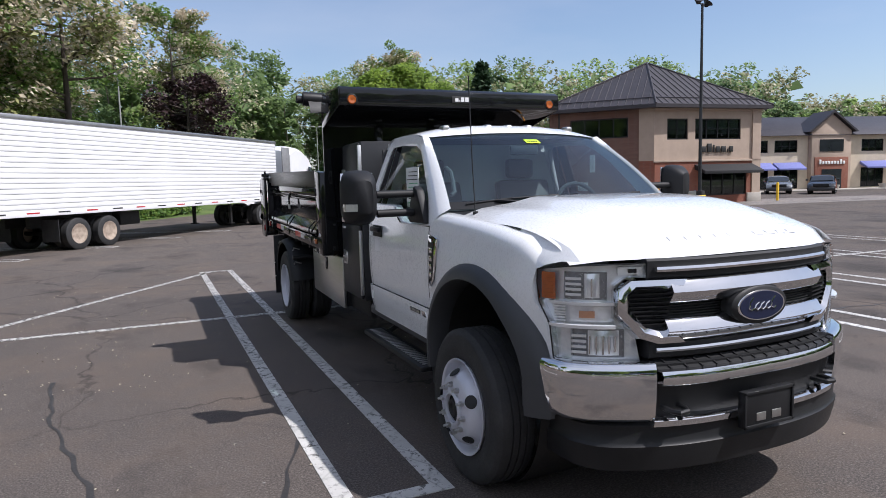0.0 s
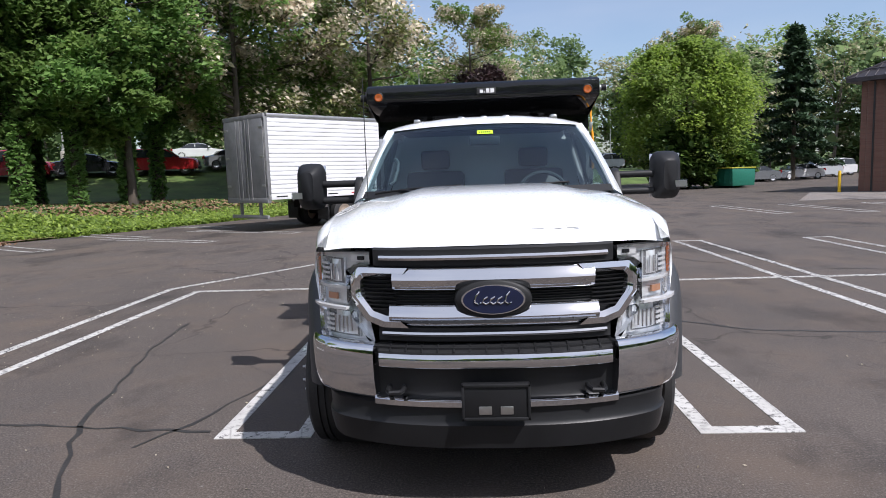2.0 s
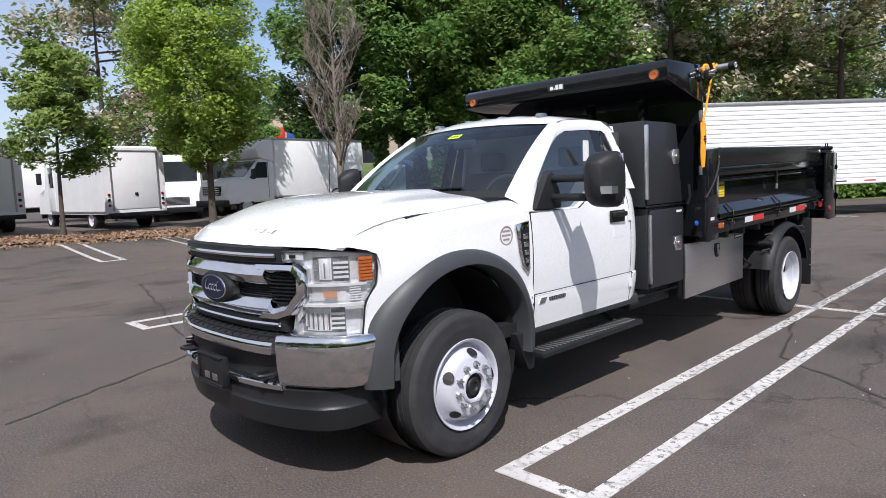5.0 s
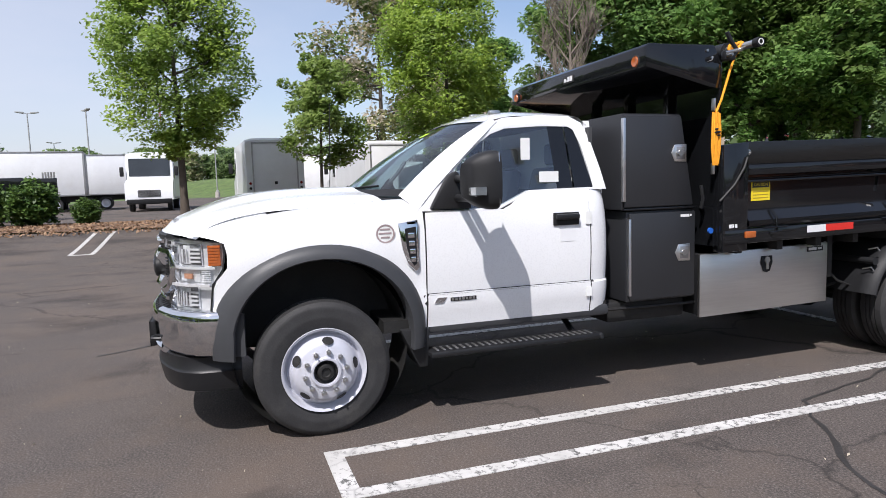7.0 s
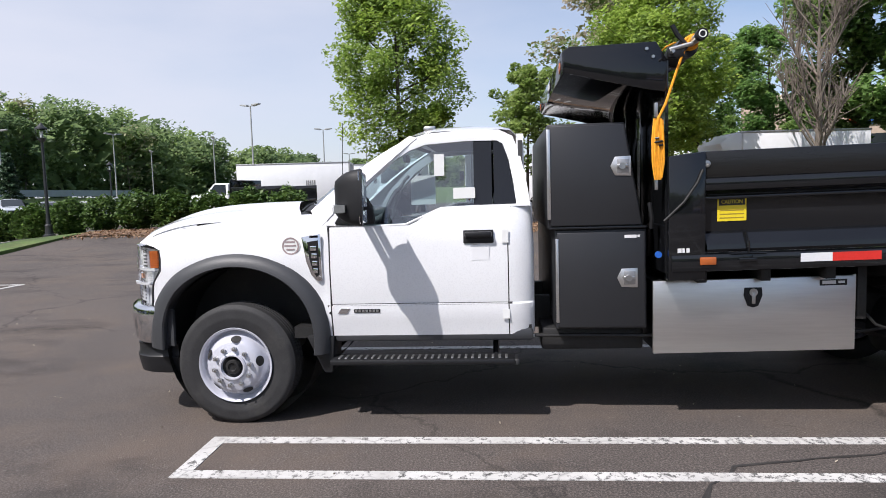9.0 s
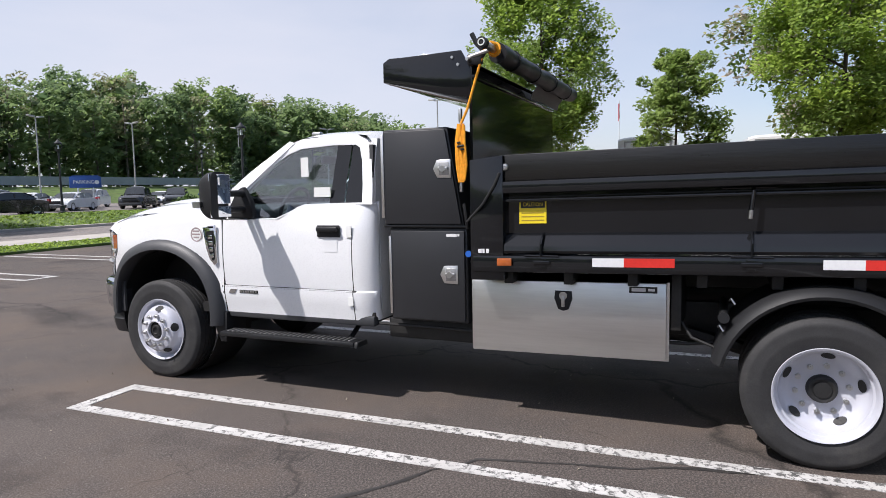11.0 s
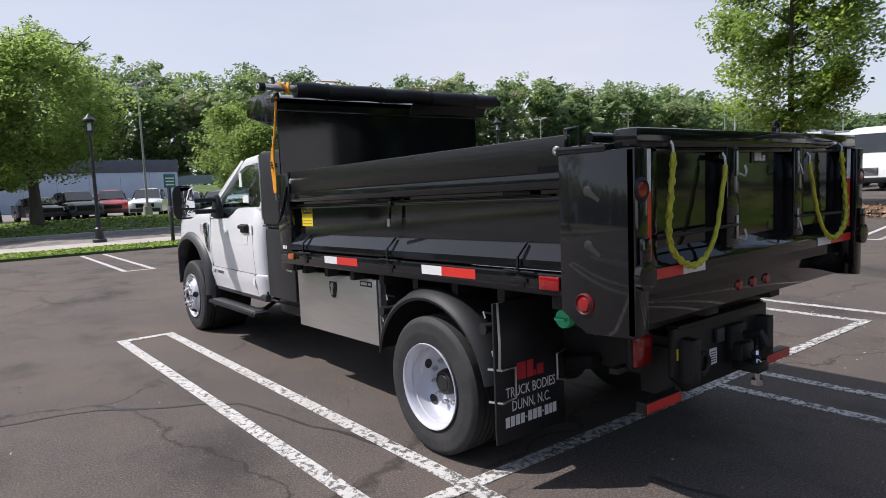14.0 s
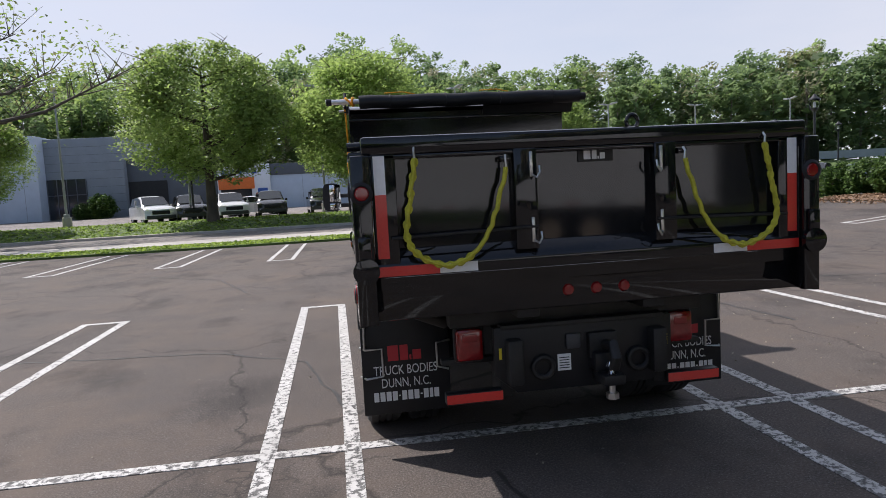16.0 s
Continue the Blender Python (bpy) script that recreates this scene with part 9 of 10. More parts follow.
part("post", merge(rod((-0.8, 0, 0), (-0.8, 0, 5.0), 0.12), rod((0.8, 0, 0), (0.8, 0, 5.0), 0.12)), PAPER, dsign)
flag = thing("flag_pole", -66, -3.0, 0.4, "thin white flag pole with a limp flag", "flag pole")
part("pole", rod((0, 0, 0), (0, 0, 10.5), 0.06, 0.03, 8), PAPER, flag)
part("flag", loft([[(0.05 + 0.12 * k, 0.06 * math.sin(k * 1.7), 10.2 - 0.05 * k * k * 0.2), (0.05 + 0.10 * k, 0.06 * math.cos(k * 1.3), 8.6 - 0.1 * k)] for k in range(5)]), RED_PRINT, flag)
for x, y in ((21.0, 33.6), (26.4, 29.3), (34.5, 28.0)):
    bo = thing("bollard", x, y, 0, "yellow painted steel bollard", "bollard", "shop bollards")
    part("post", lathe([(0, 0.075), (1.05, 0.075), (1.10, 0.05), (1.12, 0.0)], (0, 0, 0), "z", 14), SAFETY, bo)
dm = thing("dumpster", 20.2, 45.5, 0, "green steel dumpster under a tree", "dumpster", rz=20.0)
part("bin", prism([(-0.9, 0.15), (0.9, 0.15), (0.95, 1.25), (-0.95, 1.35)], "y", -1.0, 1.0, 0.03), SIGN_GREEN, dm)
part("lid", box(-1.0, 1.0, -1.02, 1.02, 1.33, 1.40, 0.01), coat("yellow_lid", (0.45, 0.42, 0.05), 0.5), dm)
for k in range(4):
    part("rib", box(-0.97, 0.98, -0.8 + 0.5 * k, -0.72 + 0.5 * k, 0.3, 1.2), SIGN_GREEN, dm)
# fence line on the far southern edge
fence = tagged(link_mesh("far_fence", loft([[(x, -82 - 0.05 * x, rise(x, -82) + z) for x in span(-130, 60, 30)] for z in (0, 1.2)], thick=0.1), GREY_WALL), "low pale fence along the far lot", "fence", kind="structure")


# ---- trees and other plants ----
def leaf_mesh(name, pts, sizes, mats, which, rng, up=0.35, long=1.5):
    """Many single leaves or leaf clumps: each a small bent blade of its own."""
    n = len(pts)
    nrm = rng.normal(size=(n, 3))
    nrm[:, 2] = np.abs(nrm[:, 2]) + up
    nrm += 0.75 * np.array(SUN_TO)
    nrm /= np.linalg.norm(nrm, axis=1)[:, None]
    t = np.cross(nrm, rng.normal(size=(n, 3)))
    t /= np.linalg.norm(t, axis=1)[:, None] + 1e-9
    b = np.cross(nrm, t)
    s = sizes[:, None]
    v = np.empty((n, 4, 3))
    v[:, 0] = pts - t * s * 0.5 * long
    v[:, 1] = pts + b * s * 0.42 + nrm * s * 0.10 - t * s * 0.08
    v[:, 2] = pts + t * s * 0.5 * long - nrm * s * 0.12
    v[:, 3] = pts - b * s * 0.42 + nrm * s * 0.10 + t * s * 0.05
    me = bpy.data.meshes.new(name)
    me.vertices.add(4 * n)
    me.vertices.foreach_set("co", v.reshape(-1).astype(np.float32))
    me.loops.add(4 * n)
    me.loops.foreach_set("vertex_index", np.arange(4 * n, dtype=np.int32))
    me.polygons.add(n)
    me.polygons.foreach_set("loop_start", np.arange(0, 4 * n, 4, dtype=np.int32))
    me.polygons.foreach_set("material_index", which.astype(np.int32))
    for m in mats:
        me.materials.append(m)
    me.update(calc_edges=True)
    return me


def tree_mesh(seed, h, r, trunk_h, leaves, leaf, mats, shape="oval", mix=(1.0,), trunk_r=0.14, bark=None, stems=1, bare=0.0, lean=0.0, fill=0, ivy=0):
    """Trunk, limbs and crown of one tree as two meshes about its foot."""
    rng = np.random.default_rng(seed)
    bm = bmesh.new()
    ends = []
    for st in range(stems):
        ox, oy = (0, 0) if stems == 1 else (rng.uniform(-0.35, 0.35) * stems * 0.5, rng.uniform(-0.35, 0.35) * stems * 0.5)
        bend = rng.uniform(-0.25, 0.25, 2)
        stem = [Vector((ox + bend[0] * q * q + lean * q, oy + bend[1] * q * q, -0.15 + (h * 0.86 + 0.15) * q)) for q in span(0, 1, 8)]
        tr = trunk_r * (1 if stems == 1 else 0.75)
        for i in range(8):
            rod(stem[i], stem[i + 1], tr * (1.25 if i == 0 else 1) * (1 - 0.11 * i), tr * (1 - 0.11 * (i + 1)), 8, bm, False)
        nb = int((18 if bare < 2 else 34) / stems ** 0.5)
        for k in range(nb):
            q = trunk_h / h + (0.93 - trunk_h / h) * (k + rng.uniform(0, 1)) / nb
            p = stem[0].lerp(stem[-1], 0)
            idx = min(7, int(q / 0.86 * 8)) if q < 0.86 else 7
            p = stem[idx].lerp(stem[idx + 1], min(1.0, max(0.0, q / 0.86 * 8 - idx)))
            a = rng.uniform(0, 2 * math.pi)
            f = {"oval": math.sin(math.pi * min(1, max(0.06, (q - trunk_h / h * 0.7)))) ** 0.7, "column": 0.9 - 0.5 * q, "round": math.sin(math.pi * min(0.97, 0.18 + 0.72 * (q - trunk_h / h) / (1 - trunk_h / h))), "cone": 1.05 - q, "wide": 0.55 + 0.45 * math.sin(math.pi * q)}[shape]
            reach = r * f * rng.uniform(0.65, 1.0) * (0.84 if fill > 50 else 1.0)
            climb = reach * {"oval": 0.75, "column": 1.75, "round": 0.5, "cone": -0.12, "wide": 0.35}[shape] * rng.uniform(0.7, 1.2)
            tip = p + Vector((math.cos(a) * reach, math.sin(a) * reach, min(climb, h - p.z - 0.1)))
            mid = p.lerp(tip, 0.5) + Vector((rng.uniform(-0.15, 0.15), rng.uniform(-0.15, 0.15), -0.08 * reach))
            br = tr * 0.42 * (1 - 0.6 * q)
            rod(p, mid, br, br * 0.7, 6, bm, False)
            rod(mid, tip, br * 0.7, br * 0.2, 5, bm, False)
            ends += [(mid, reach * 0.32), (p.lerp(tip, 0.8), reach * 0.42), (tip, reach * 0.34)]
            for w in range(3 if not bare else int(9 * bare)):
                t2 = mid.lerp(tip, rng.uniform(0.0, 1.0)) + Vector((0, 0, 0))
                e2 = t2 + Vector((rng.normal(0, 0.22) * r * 0.6, rng.normal(0, 0.22) * r * 0.6, rng.uniform(0.1, 0.8) * (1.6 if bare else 0.7)))
                rod(t2, e2, br * (0.34 if bare > 2 else 0.28), br * (0.12 if bare > 2 else 0.08), 4, bm, False)
                ends.append((e2, reach * 0.22))
    for k in range(fill):
        d = Vector(rng.normal(size=3)).normalized() * rng.uniform(0.45, 1.0) ** 0.5
        low = 1.0 - 0.25 * max(0.0, d.z)
        ends.append((Vector((d.x * r * 0.82 * low, d.y * r * 0.82 * low, (h + trunk_h) * 0.5 + d.z * (h - trunk_h) * 0.46)), r * rng.uniform(0.16, 0.27)))
    wood = bpy.data.meshes.new("trunk")
    bm.to_mesh(wood)
    bm.free()
    wood.materials.append(bark or BARK)
    wood.shade_smooth()
    c = np.array([e[0] for e in ends])
    sp = np.array([max(0.22, e[1]) for e in ends])
    pick = rng.integers(0, len(c), leaves)
    d = rng.normal(size=(leaves, 3))
    d /= np.linalg.norm(d, axis=1)[:, None]
    pts = c[pick] + d * (sp[pick] * rng.uniform(0.25, 1.0, leaves) ** 0.5)[:, None] * np.array([1, 1, 0.8])
    keep = (pts[:, 2] > trunk_h * 0.85) & (pts[:, 2] < h * 1.03)
    if shape in ("round", "oval"):
        q = np.clip((pts[:, 2] - trunk_h * 0.85) / (h * 1.02 - trunk_h * 0.85), 0, 1)
        wide = (1 - q ** 2.3) ** 0.62 * (0.72 + 0.28 * np.clip(q / 0.25, 0, 1)) if shape == "round" else np.sin(np.pi * (0.16 + 0.80 * q)) ** 0.75
        keep &= np.hypot(pts[:, 0], pts[:, 1]) < r * (wide * rng.uniform(0.86, 1.16, len(c))[pick] + 0.06)
    pts, pick = pts[keep], pick[keep]
    n = len(pts)
    clump = rng.choice(len(mix), size=len(c), p=np.array(mix) / sum(mix))
    which = clump[pick[:n]] if len(mix) > 1 else np.zeros(n)
    if ivy:
        ang, q = rng.uniform(0, 2 * math.pi, ivy), rng.uniform(0, 0.62, ivy)
        rr = trunk_r * 1.1 + np.abs(rng.normal(0, 0.06, ivy))
        sx = np.array([[v.x, v.y, v.z] for v in stem])
        axis = np.stack([np.interp(q * h, sx[:, 2], sx[:, i]) for i in range(2)], axis=1)
        climb = np.stack([axis[:, 0] + rr * np.cos(ang), axis[:, 1] + rr * np.sin(ang), q * h], axis=1)
        pts, which = np.concatenate([pts, climb]), np.concatenate([which, np.zeros(ivy)])
        n = len(pts)
    crown = leaf_mesh("crown", pts, rng.uniform(0.7, 1.3, n) * leaf, mats, which, rng)
    return wood, crown


def plant(name, x, y, z, meshes, label, group, rz=0.0, scale=1.0, category="tree"):
    t = thing(name, x, y, z, label, category, group, rz)
    t.scale = (scale, scale, scale)
    for nm, me in zip(("trunk", "crown"), meshes):
        ob = new(nm, me)
        ob.parent = t
    return t


# young street trees in the mulch bed
plant("maple_tree", -16.5, 1.3, rise(-16.5, 1.3), tree_mesh(3, 9.6, 3.0, 1.9, 40000, 0.105, [L_GREEN, L_LIME], "oval", (0.6, 0.4), 0.15, fill=130), "oval spring-green maple in a mulch bed", "street trees")
plant("young_tree", -16.3, 6.0, rise(-16.3, 6), tree_mesh(5, 6.0, 1.55, 1.9, 11500, 0.11, [L_ROAD, L_GREEN], "wide", (0.5, 0.5), 0.08, fill=14), "slim young tree with ragged mid-green crown", "street trees")
plant("maple_tree", -16.7, 11.0, rise(-16.7, 11), tree_mesh(8, 9.8, 2.85, 2.0, 40000, 0.105, [L_LIME, L_GREEN], "oval", (0.75, 0.25), 0.14, fill=130), "dense lime-green maple in a mulch bed", "street trees")
plant("bare_tree", -15.5, 15.9, rise(-15.5, 15.9), tree_mesh(11, 9.8, 2.15, 1.55, 500, 0.06, [L_PALE], "column", (1.0,), 0.15, PALE_BARK, 1, 3.4), "narrow leafless tree with upright grey twigs", "street trees")

# tall dark grove to the north-west
grove = [tree_mesh(20 + k, 13.5 + k, 4.2, 2.9, 24000, 0.20, [L_DARK, L_MID], "round", (0.58, 0.42), 0.26, BARK, 1 + (k % 2), fill=15, ivy=2400) for k in range(3)]
for k, (x, y, s) in enumerate(((-21.5, 23.0, 1.0), (-19.2, 25.2, 0.95), (-17.2, 26.3, 1.05), (-15.4, 27.4, 0.95), (-14.0, 29.2, 1.05), (-24.6, 22.0, 1.0), (-19.5, 30.5, 1.1), (-23.5, 27.5, 1.05), (-15.0, 34.0, 1.0), (-39.0, 23.5, 0.9), (-44.0, 20.0, 0.95))):
    plant("grove_tree", x, y, rise(x, y) - 0.05, grove[k % 3], "tall dark-leaved grove tree with ivy-clad trunk", "grove trees", 77 * k, s)
flo = tree_mesh(31, 13.0, 4.2, 3.0, 26000, 0.17, [L_DARK, L_BLOSSOM, L_MID], "round", (0.28, 0.47, 0.25), 0.24)
plant("blossom_tree", -9.9, 32.8, rise(-9.9, 32.8), flo, "large tree covered with cream blossom clusters", "grove trees", 0, 1.15)
plant("blossom_tree", -14.0, 42.0, rise(-14, 42), flo, "large tree covered with cream blossom clusters", "grove trees", 140, 1.1)
pale = tree_mesh(33, 15.0, 5.0, 3.5, 13000, 0.22, [L_PALE, L_MID, L_BLOSSOM], "wide", (0.35, 0.35, 0.3), 0.26, BARK, 1, 1.0)
for k, (x, y, s) in enumerate(((-4.0, 40.0, 1.0), (-9.0, 36.5, 0.9), (-7.0, 47.0, 0.95), (2.0, 66.0, 1.0), (24.0, 66.0, 1.0), (-29.5, 11.5, 0.85))):
    plant("budding_tree", x, y, rise(x, y), pale, "open-crowned tree with pale budding leaves", "grove trees", 50 * k, s)
rtree = tree_mesh(35, 10.5, 6.2, 1.0, 48000, 0.18, [L_LIME, L_GREEN], "round", (0.45, 0.55), 0.24, fill=140)
plant("broad_tree", 17.6, 47.5, 0, rtree, "broad bright-green tree hanging low over the lot", "lot trees")
plant("purple_tree", 2.5, 53.0, rise(2.5, 53), tree_mesh(37, 8.5, 4.0, 1.8, 9000, 0.24, [L_PURPLE], "round", (1.0,), 0.2), "dark purple-leaved plum tree", "lot trees")


# pines: drooping whorls round a straight stem
def pine_mesh(seed, h, r):
    rng = np.random.default_rng(seed)
    bm = rod((0, 0, -0.1), (0, 0, h), 0.22, 0.03, 8)
    pts = []
    for k in range(46):
        z = h * (0.14 + 0.85 * k / 46)
        reach = r * (1 - k / 46) ** 0.8 * rng.uniform(0.7, 1.05)
        a = k * 2.4
        tip = Vector((math.cos(a) * reach, math.sin(a) * reach, z - reach * 0.12))
        rod((0, 0, z), tip, 0.04, 0.012, 5, bm, False)
        for _ in range(150):
            t = rng.uniform(0.2, 1.0)
            pts.append((tip.x * t + rng.normal(0, 0.22), tip.y * t + rng.normal(0, 0.22), z + (tip.z - z) * t + rng.normal(0, 0.14)))
    wood = bpy.data.meshes.new("trunk")
    bm.to_mesh(wood)
    bm.free()
    wood.materials.append(BARK)
    pts = np.array(pts)
    return wood, leaf_mesh("crown", pts, rng.uniform(0.2, 0.4, len(pts)), [L_PINE], np.zeros(len(pts)), rng, 0.1, 2.2)


pine = pine_mesh(41, 13.5, 4.0)
plant("pine_tree", 30.5, 59.0, rise(30, 59), pine, "tall dark pine above the other trees", "pines")
plant("pine_tree", 62.0, 58.0, 0, pine, "tall dark pine above the other trees", "pines", 90, 0.9)

# trees along the road to the south
south = tree_mesh(51, 8.8, 5.0, 2.1, 46000, 0.125, [L_ROAD, L_GREEN], "round", (0.75, 0.25), 0.29, fill=120)
south2 = tree_mesh(53, 7.6, 4.3, 1.9, 32000, 0.13, [L_ROAD, L_GREEN], "round", (0.6, 0.4), 0.22, fill=80)
plant("street_tree", 1.9, -27.6, rise(1.9, -27.6), south, "round spreading tree on the lawn bank", "road trees", 0, 1.1)
plant("street_tree", 11.35, -27.6, rise(11.35, -27.6), south, "round spreading tree on the lawn bank", "road trees", 120, 1.18)
plant("street_tree", -8.75, -25.8, rise(-8.75, -25.8), south2, "low spreading tree on the lawn bank", "road trees", 30, 0.88)
plant("street_tree", 3.0, -36.5, rise(3.0, -36.5), south2, "round spreading tree beside the dealer lot", "road trees", 200)
plant("pine_tree", -43.5, -36.1, rise(-43.5, -36.1), pine, "small young conifer among parked cars", "pines", 40, 0.42)
budding = tree_mesh(55, 8.0, 5.0, 2.2, 4200, 0.10, [L_GREEN, L_PALE], "wide", (0.7, 0.3), 0.24, BARK, 1, 1.9)
plant("half_bare_tree", 20.0, -18.6, rise(20.0, -18.6), budding, "half-bare tree with spreading grey branches", "road trees", 10, 1.5)
plant("broad_tree", 24.2, -27.0, rise(24.2, -27), south, "round spreading tree on the lawn bank", "road trees", 260, 0.8)


# clipped hedge balls
def bush_mesh(seed, r, h):
    rng = np.random.default_rng(seed)
    n = 3600
    d = rng.normal(size=(n, 3))
    d /= np.linalg.norm(d, axis=1)[:, None]
    k = 1 + 0.17 * np.sin(d[:, 0] * 5 + seed) * np.cos(d[:, 1] * 6 + d[:, 2] * 4) + 0.08 * np.sin(d[:, 2] * 9 + d[:, 0] * 7 + seed) + rng.normal(0, 0.07, n)
    pts = d * np.array([r, r, h * 0.55]) * (rng.uniform(0.7, 1.0, n) * k)[:, None] + np.array([0, 0, h * 0.52])
    pts = pts[pts[:, 2] > 0.03]
    bm = bmesh.new()
    for k2 in range(7):
        a = k2 * 0.9
        rod((0, 0, -0.05), (math.cos(a) * r * 0.6, math.sin(a) * r * 0.6, h * 0.7), 0.025, 0.01, 5, bm, False)
    wood = bpy.data.meshes.new("stems")
    bm.to_mesh(wood)
    bm.free()
    wood.materials.append(BARK)
    return wood, leaf_mesh("foliage", pts, rng.uniform(0.08, 0.15, len(pts)), [L_HEDGE], np.zeros(len(pts)), rng)


shrubs = [bush_mesh(60 + k, 0.82, 1.42) for k in range(3)]
for k in range(11):
    y = -1.9 - 1.62 * k
    x = -17.4 - 0.10 * k
    s = 0.55 if k == 0 else 0.92 + 0.12 * ((k * 7) % 3) / 2
    plant("hedge_bush", x, y, rise(x, y) + 0.04, shrubs[k % 3], "clipped dark-green hedge bush in mulch", "hedge bushes", 70 * k, s, "bush")
for k in range(4):
    plant("hedge_bush", 26.5 + 0.6 * k, -54.5, rise(26, -54), shrubs[k % 3], "clipped evergreen shrub by a showroom", "showroom shrubs", 40 * k, 1.0 if k else 1.5, "bush")


# dark bush forms added where the broad tree's low foliage lies in shade
plant("dark_shrub", 17.0, 46.2, 0, shrubs[1], "dark leaf mass put in for shaded low foliage of a broad tree", "lot shrubs", 0, 3.2, "bush")
plant("dark_shrub", 20.6, 47.5, 0, shrubs[2], "dark leaf mass put in for shaded low foliage of a broad tree", "lot shrubs", 80, 2.4, "bush")


# rough grass and weeds at the grove's edge
def blades(name, n, area, size, mats, seed, label):
    rng = np.random.default_rng(seed)
    pts = np.array([area(rng) for _ in range(n)])
    me = leaf_mesh(name, pts, rng.uniform(0.6, 1.4, n) * size, mats, rng.integers(0, len(mats), n), rng, 0.0, 1.6)
    ob = new(name, me)
    return tagged(ob, label, "grass", kind="stuff")


def grove_edge(rng):
    y = rng.uniform(13.5, 34)
    deep = abs(rng.normal(0, 1.5))
    x = lot_edge(y) - 0.2 - deep
    lush = 0.16 + 0.5 * smooth_step(0.3, 1.6, deep) * smooth_step(25, 20, y) * (0.7 + 0.3 * math.sin(x * 3.1) * math.cos(y * 2.7))
    return x, y, rise(x, y) + lush * rng.uniform(0.0, 1.0)


def verge_area(rng):
    x, y = rng.uniform(-25, 30), rng.uniform(-13.0, -10.9)
    return x, y, 0.08 + rng.uniform(0, 0.03)


blades("weeds", 42000, grove_edge, 0.095, [L_GRASS, L_GREEN, L_LIME], 71, "rough bright weeds and grass along the asphalt edge")
def thicket(rng):
    y = rng.uniform(34, 45)
    x = lot_edge(y) - 1.2 - abs(rng.normal(0, 1.8))
    tall = 0.5 + 1.3 * (0.5 + 0.5 * math.sin(x * 1.9 + y * 1.3) * math.cos(y * 2.1 - x))
    return x, y, rise(x, y) + tall * rng.uniform(0, 1) ** 0.7


blades("undergrowth", 14000, thicket, 0.15, [L_DARK, L_MID, L_GREEN], 75, "low tangled bushes along the edge of the car park")
blades("verge_grass", 16000, verge_area, 0.07, [L_GRASS, L_LIME], 72, "mown grass blades on the verge")
blades("bank_grass", 16000, lambda r: (lambda x, y: (x, y, rise(x, y) + 0.06 + r.uniform(0, 0.05)))(r.uniform(-45, 35), r.uniform(-30.4, -23.5)), 0.12, [L_GRASS, L_GREEN], 73, "grass on the lawn bank")


def litter(rng):
    y = rng.uniform(-11, 17)
    x = lot_edge(y) - rng.uniform(-0.9, 2.8)
    return x, y, rise(x, y) + 0.05 + rng.uniform(0, 0.02)


def petal(rng):
    x, y = (rng.uniform(-6, 6), rng.uniform(-2, 15)) if rng.uniform() < 0.35 else (rng.normal(-1.6, 1.5), rng.normal(8.0, 2.8))
    return x, y, rise(x, y) + 0.009


PETAL = leafy("fallen_petal", (0.20, 0.17, 0.13), (0.40, 0.36, 0.28), 0.1, 0.8)
tagged(blades("petals", 1000, petal, 0.012, [PETAL], 77, "pale fallen petals and chips scattered on asphalt"), category="petals")
LITTER = leafy("dry_litter", (0.16, 0.09, 0.05), (0.36, 0.24, 0.15), 0.1, 0.8)
def grove_floor(rng):
    y = rng.uniform(17, 34)
    x = lot_edge(y) - 1.5 - rng.uniform(0, 1) ** 1.3 * 12
    return x, y, rise(x, y) - 0.03 + rng.uniform(0, 0.04)


# dark blades put the grove's shade into the colour of its floor
tagged(blades("grove_litter", 16000, grove_floor, 0.16, [LITTER, L_HEDGE], 76, "dark litter and ivy blades standing for shaded soil under the grove"), category="leaf litter")
tagged(blades("leaf_litter", 7000, litter, 0.07, [LITTER], 74, "dry brown leaf litter and bark chips"), category="leaf litter")


# far woods all round, one sheet of crowns
def around(table, b):
    for (a, va), (c, vc) in zip(table, table[1:]):
        if a <= b <= c:
            return va + (vc - va) * (b - a) / (c - a)
    return table[-1][1]


# leaf tones greyer and bluer than near trees: distance haze put into the colour
F_MID = leafy("hazy_mid_leaf", (0.14, 0.21, 0.085), (0.27, 0.36, 0.155), 0.64)
F_GREEN = leafy("hazy_green_leaf", (0.18, 0.27, 0.085), (0.33, 0.43, 0.155), 0.64)
F_DARK = leafy("hazy_dark_leaf", (0.105, 0.17, 0.08), (0.21, 0.295, 0.135), 0.62)
F_PALE = leafy("hazy_budding_leaf", (0.21, 0.22, 0.115), (0.38, 0.38, 0.22), 0.35)
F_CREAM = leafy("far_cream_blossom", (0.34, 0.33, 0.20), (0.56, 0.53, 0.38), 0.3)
ELEV = [(0, 0.190), (4, 0.198), (7.6, 0.172), (9.5, 0.150), (13, 0.160), (21, 0.174), (30, 0.168), (43, 0.156), (49, 0.142), (51.5, 0.112), (53, 0.090), (58, 0.095), (90, 0.13), (150, 0.19), (164, 0.195), (173, 0.22), (180, 0.238), (186, 0.226), (191, 0.210), (195, 0.186), (202, 0.180), (213, 0.164), (222, 0.166), (227, 0.154), (231, 0.134), (236, 0.132), (242, 0.100), (246, 0.076), (252, 0.060), (255, 0.052), (270, 0.05), (290, 0.06), (305, 0.12), (320, 0.19), (340, 0.185), (353, 0.178), (360, 0.190)]
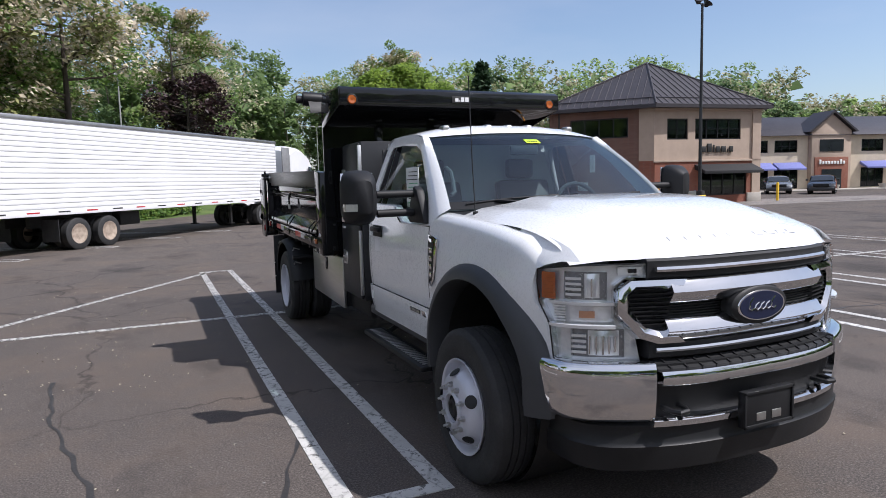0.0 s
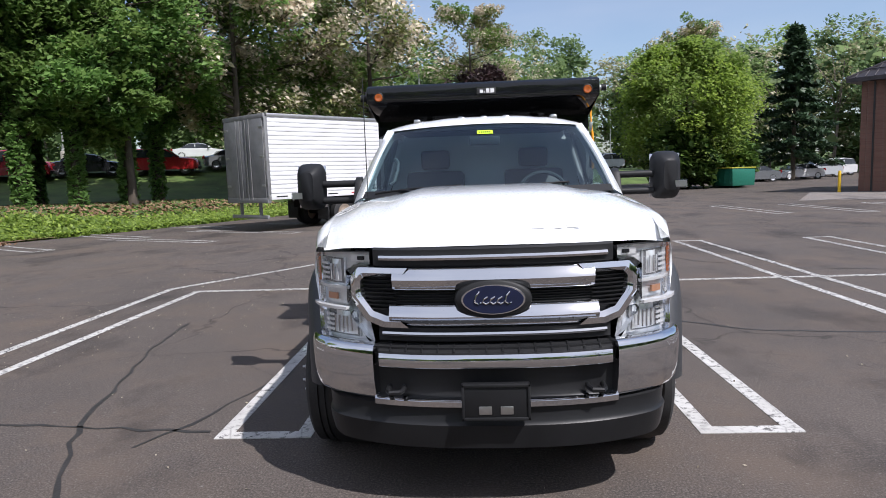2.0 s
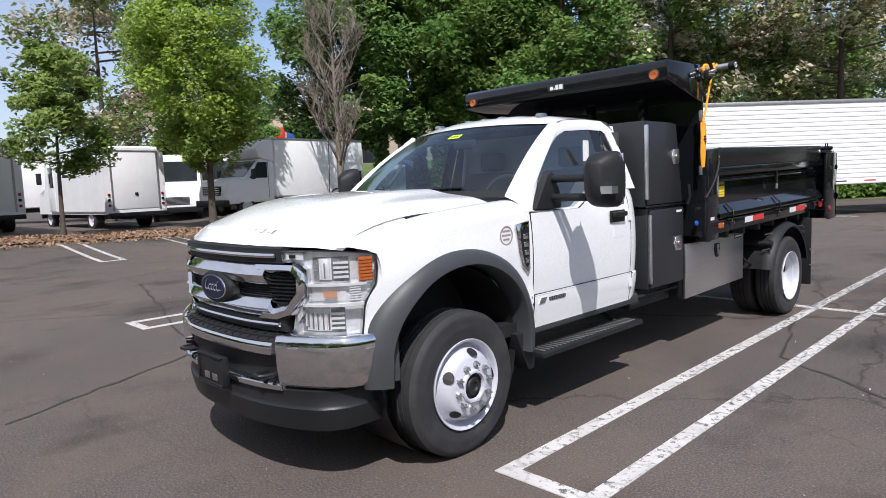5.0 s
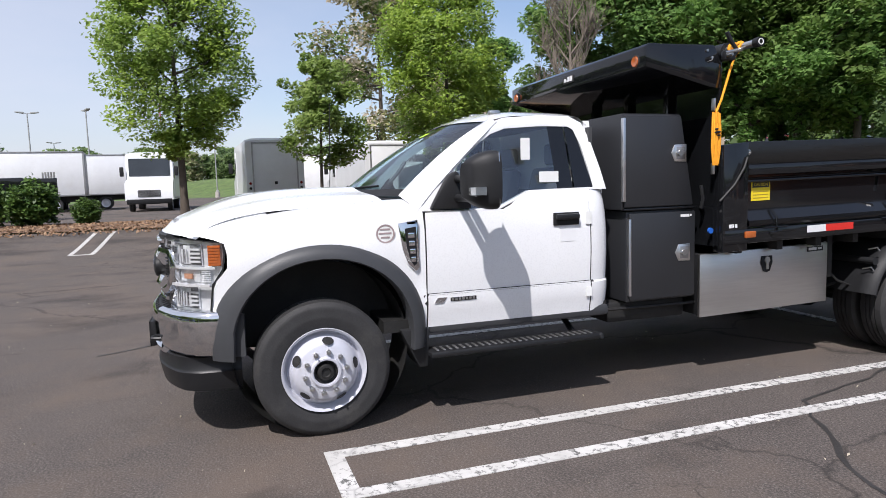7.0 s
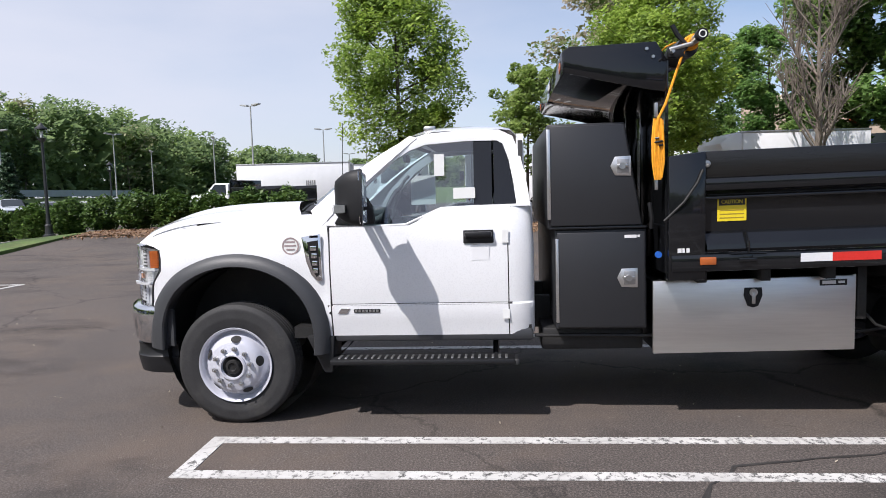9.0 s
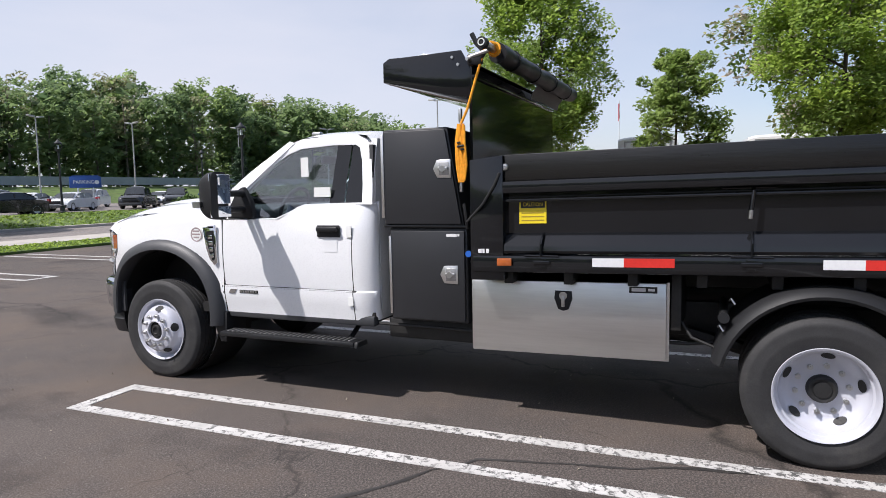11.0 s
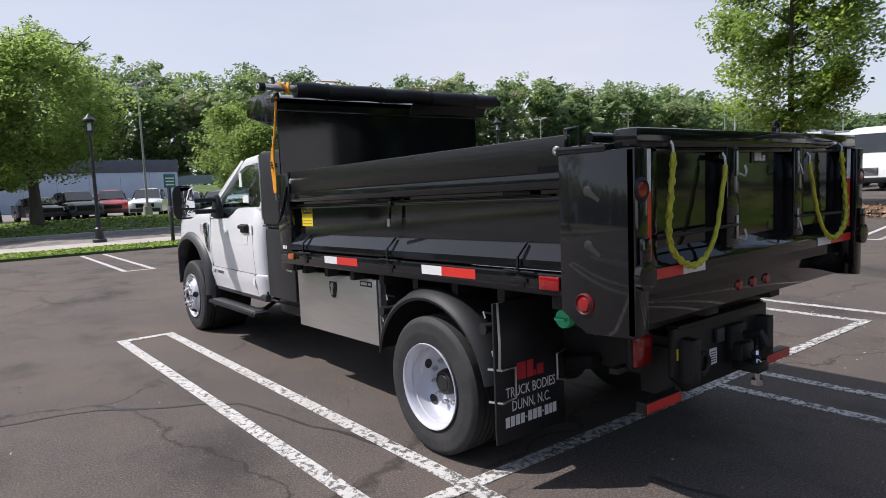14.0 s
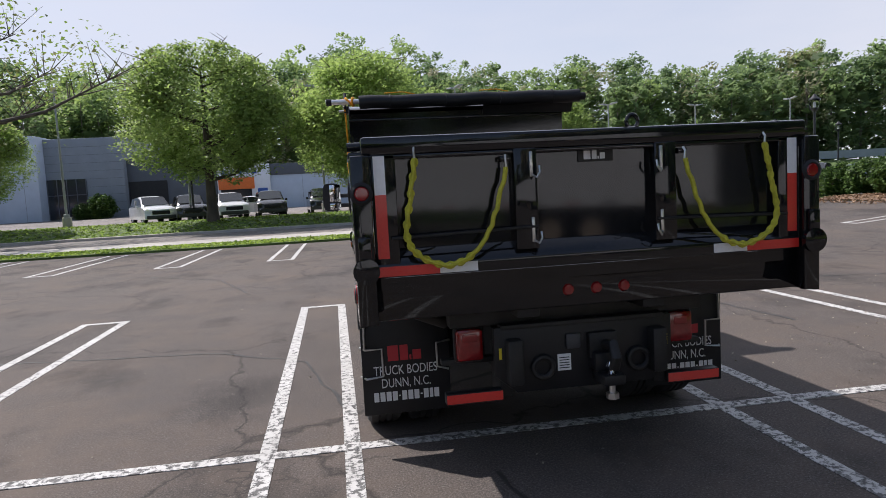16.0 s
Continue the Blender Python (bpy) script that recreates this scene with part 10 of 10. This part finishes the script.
DIST = [(0, 74), (4, 102), (15, 104), (22, 82), (35, 80), (60, 95), (120, 105), (165, 100), (210, 105), (225, 125), (240, 175), (260, 230), (290, 220), (305, 110), (330, 78), (360, 74)]
# how the woods are mixed: mid, green, dark, budding, cream
MIXES = [(0, (0.30, 0.22, 0.20, 0.10, 0.18)), (22, (0.30, 0.30, 0.22, 0.08, 0.10)), (28, (0.22, 0.14, 0.22, 0.10, 0.32)), (60, (0.34, 0.22, 0.32, 0.06, 0.06)), (150, (0.34, 0.40, 0.16, 0.08, 0.02)), (200, (0.36, 0.30, 0.20, 0.14, 0.0)), (212, (0.40, 0.20, 0.26, 0.14, 0.0)), (300, (0.36, 0.20, 0.34, 0.06, 0.04)), (345, (0.26, 0.22, 0.16, 0.12, 0.24))]


def far_woods():
    rng = np.random.default_rng(90)
    pts, sizes, which, stems = [], [], [], bmesh.new()
    b = 0.0
    while b < 360:
        D0, el = around(DIST, b), around(ELEV, b)
        # bearings 62 to 148 are out of view: sparse crowns added only for reflections
        seen = b < 62 or b > 148
        mix = [m for a, m in MIXES if a <= b][-1]
        far = 1 if D0 < 150 else 1.8
        for depth in (0.0, 0.09, 0.20):
            D = D0 * (1 + depth) * rng.uniform(0.97, 1.04)
            bb = math.radians(b + rng.uniform(-1.5, 1.5))
            x, y = 5 + D * math.sin(bb), 5 + D * math.cos(bb)
            g = rise(x, y)
            H = (el * D + 1.6 - g) * rng.uniform(0.98, 1.16) * (0.90 if depth == 0 else 1.05)
            H = max(H * (0.94 if 150 < b < 235 else 1.0), 3.0)
            R = min(4.6, max(2.4, H * 0.24)) * far
            kind = rng.choice(5, p=mix)
            thin = kind in (3, 4) and rng.uniform() < 0.5
            n = (900 if thin else 1450) if seen else 420
            nb = 30
            # blobs in a tall crown that narrows upwards
            q = rng.uniform(0.0, 1.0, nb)
            a = rng.uniform(0, 2 * math.pi, nb)
            w = R * (0.35 + 0.65 * np.sin(np.pi * (0.18 + 0.72 * q))) * rng.uniform(0.2, 1.0, nb) ** 0.6
            c = np.stack([x + w * np.cos(a), y + w * np.sin(a), g + H * (0.26 + 0.68 * q)], axis=1)
            br = R * rng.uniform(0.24, 0.42, nb)
            pick = rng.integers(0, nb, n)
            d = rng.normal(size=(n, 3))
            d /= np.linalg.norm(d, axis=1)[:, None]
            p = c[pick] + d * (br[pick] * rng.uniform(0.45, 1.0, n))[:, None] * np.array([1, 1, 0.75])
            # undergrowth down to the ground
            low = rng.integers(0, n, n // 6)
            p[low, 2] = g + rng.uniform(0, H * 0.35, len(low))
            p[:, 2] = np.minimum(p[:, 2], g + H)
            pts.append(p)
            sizes.append(rng.uniform(0.6, 1.3, n) * (0.0040 * D + 0.06) * (1.7 if not seen else 1))
            which.append(np.where(rng.uniform(size=n) < 0.85, kind, rng.integers(0, 3, n)))
            # oversized leaf blades added inside each crown to block sky gaps
            m = 14 if thin else 70
            u = rng.uniform(0.02, 0.82, m)
            a = rng.uniform(0, 2 * math.pi, m)
            w = R * 0.62 * rng.uniform(0.0, 1.0, m)
            pts.append(np.stack([x + w * np.cos(a), y + w * np.sin(a), g + H * u], axis=1))
            sizes.append(rng.uniform(0.8, 1.4, m) * R * 0.42)
            which.append(rng.choice((0, 0, 2), m))
            if depth == 0:
                rod((x, y, g - 0.2), (x + rng.uniform(-1, 1), y, g + H * 0.85), 0.22, 0.05, 6, stems, False)
                for _ in range(5 if thin else 1):
                    h0 = rng.uniform(0.35, 0.7) * H
                    aa = rng.uniform(0, 2 * math.pi)
                    rod((x, y, g + h0), (x + R * 0.8 * math.cos(aa), y + R * 0.8 * math.sin(aa), g + h0 + H * 0.28), 0.10, 0.02, 5, stems, False)
        b += math.degrees(3.7 * far / D0)
    pts, sizes, which = np.concatenate(pts), np.concatenate(sizes), np.concatenate(which)
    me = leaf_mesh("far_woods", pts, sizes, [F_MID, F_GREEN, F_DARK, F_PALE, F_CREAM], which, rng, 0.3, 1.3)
    tagged(new("far_woods", me), "thick spring woods in haze-tinted colours closing off the horizon", "woods", kind="stuff")
    tagged(link_mesh("far_trunks", stems, PALE_BARK), "grey trunks of the far woods", "woods", kind="stuff")


far_woods()
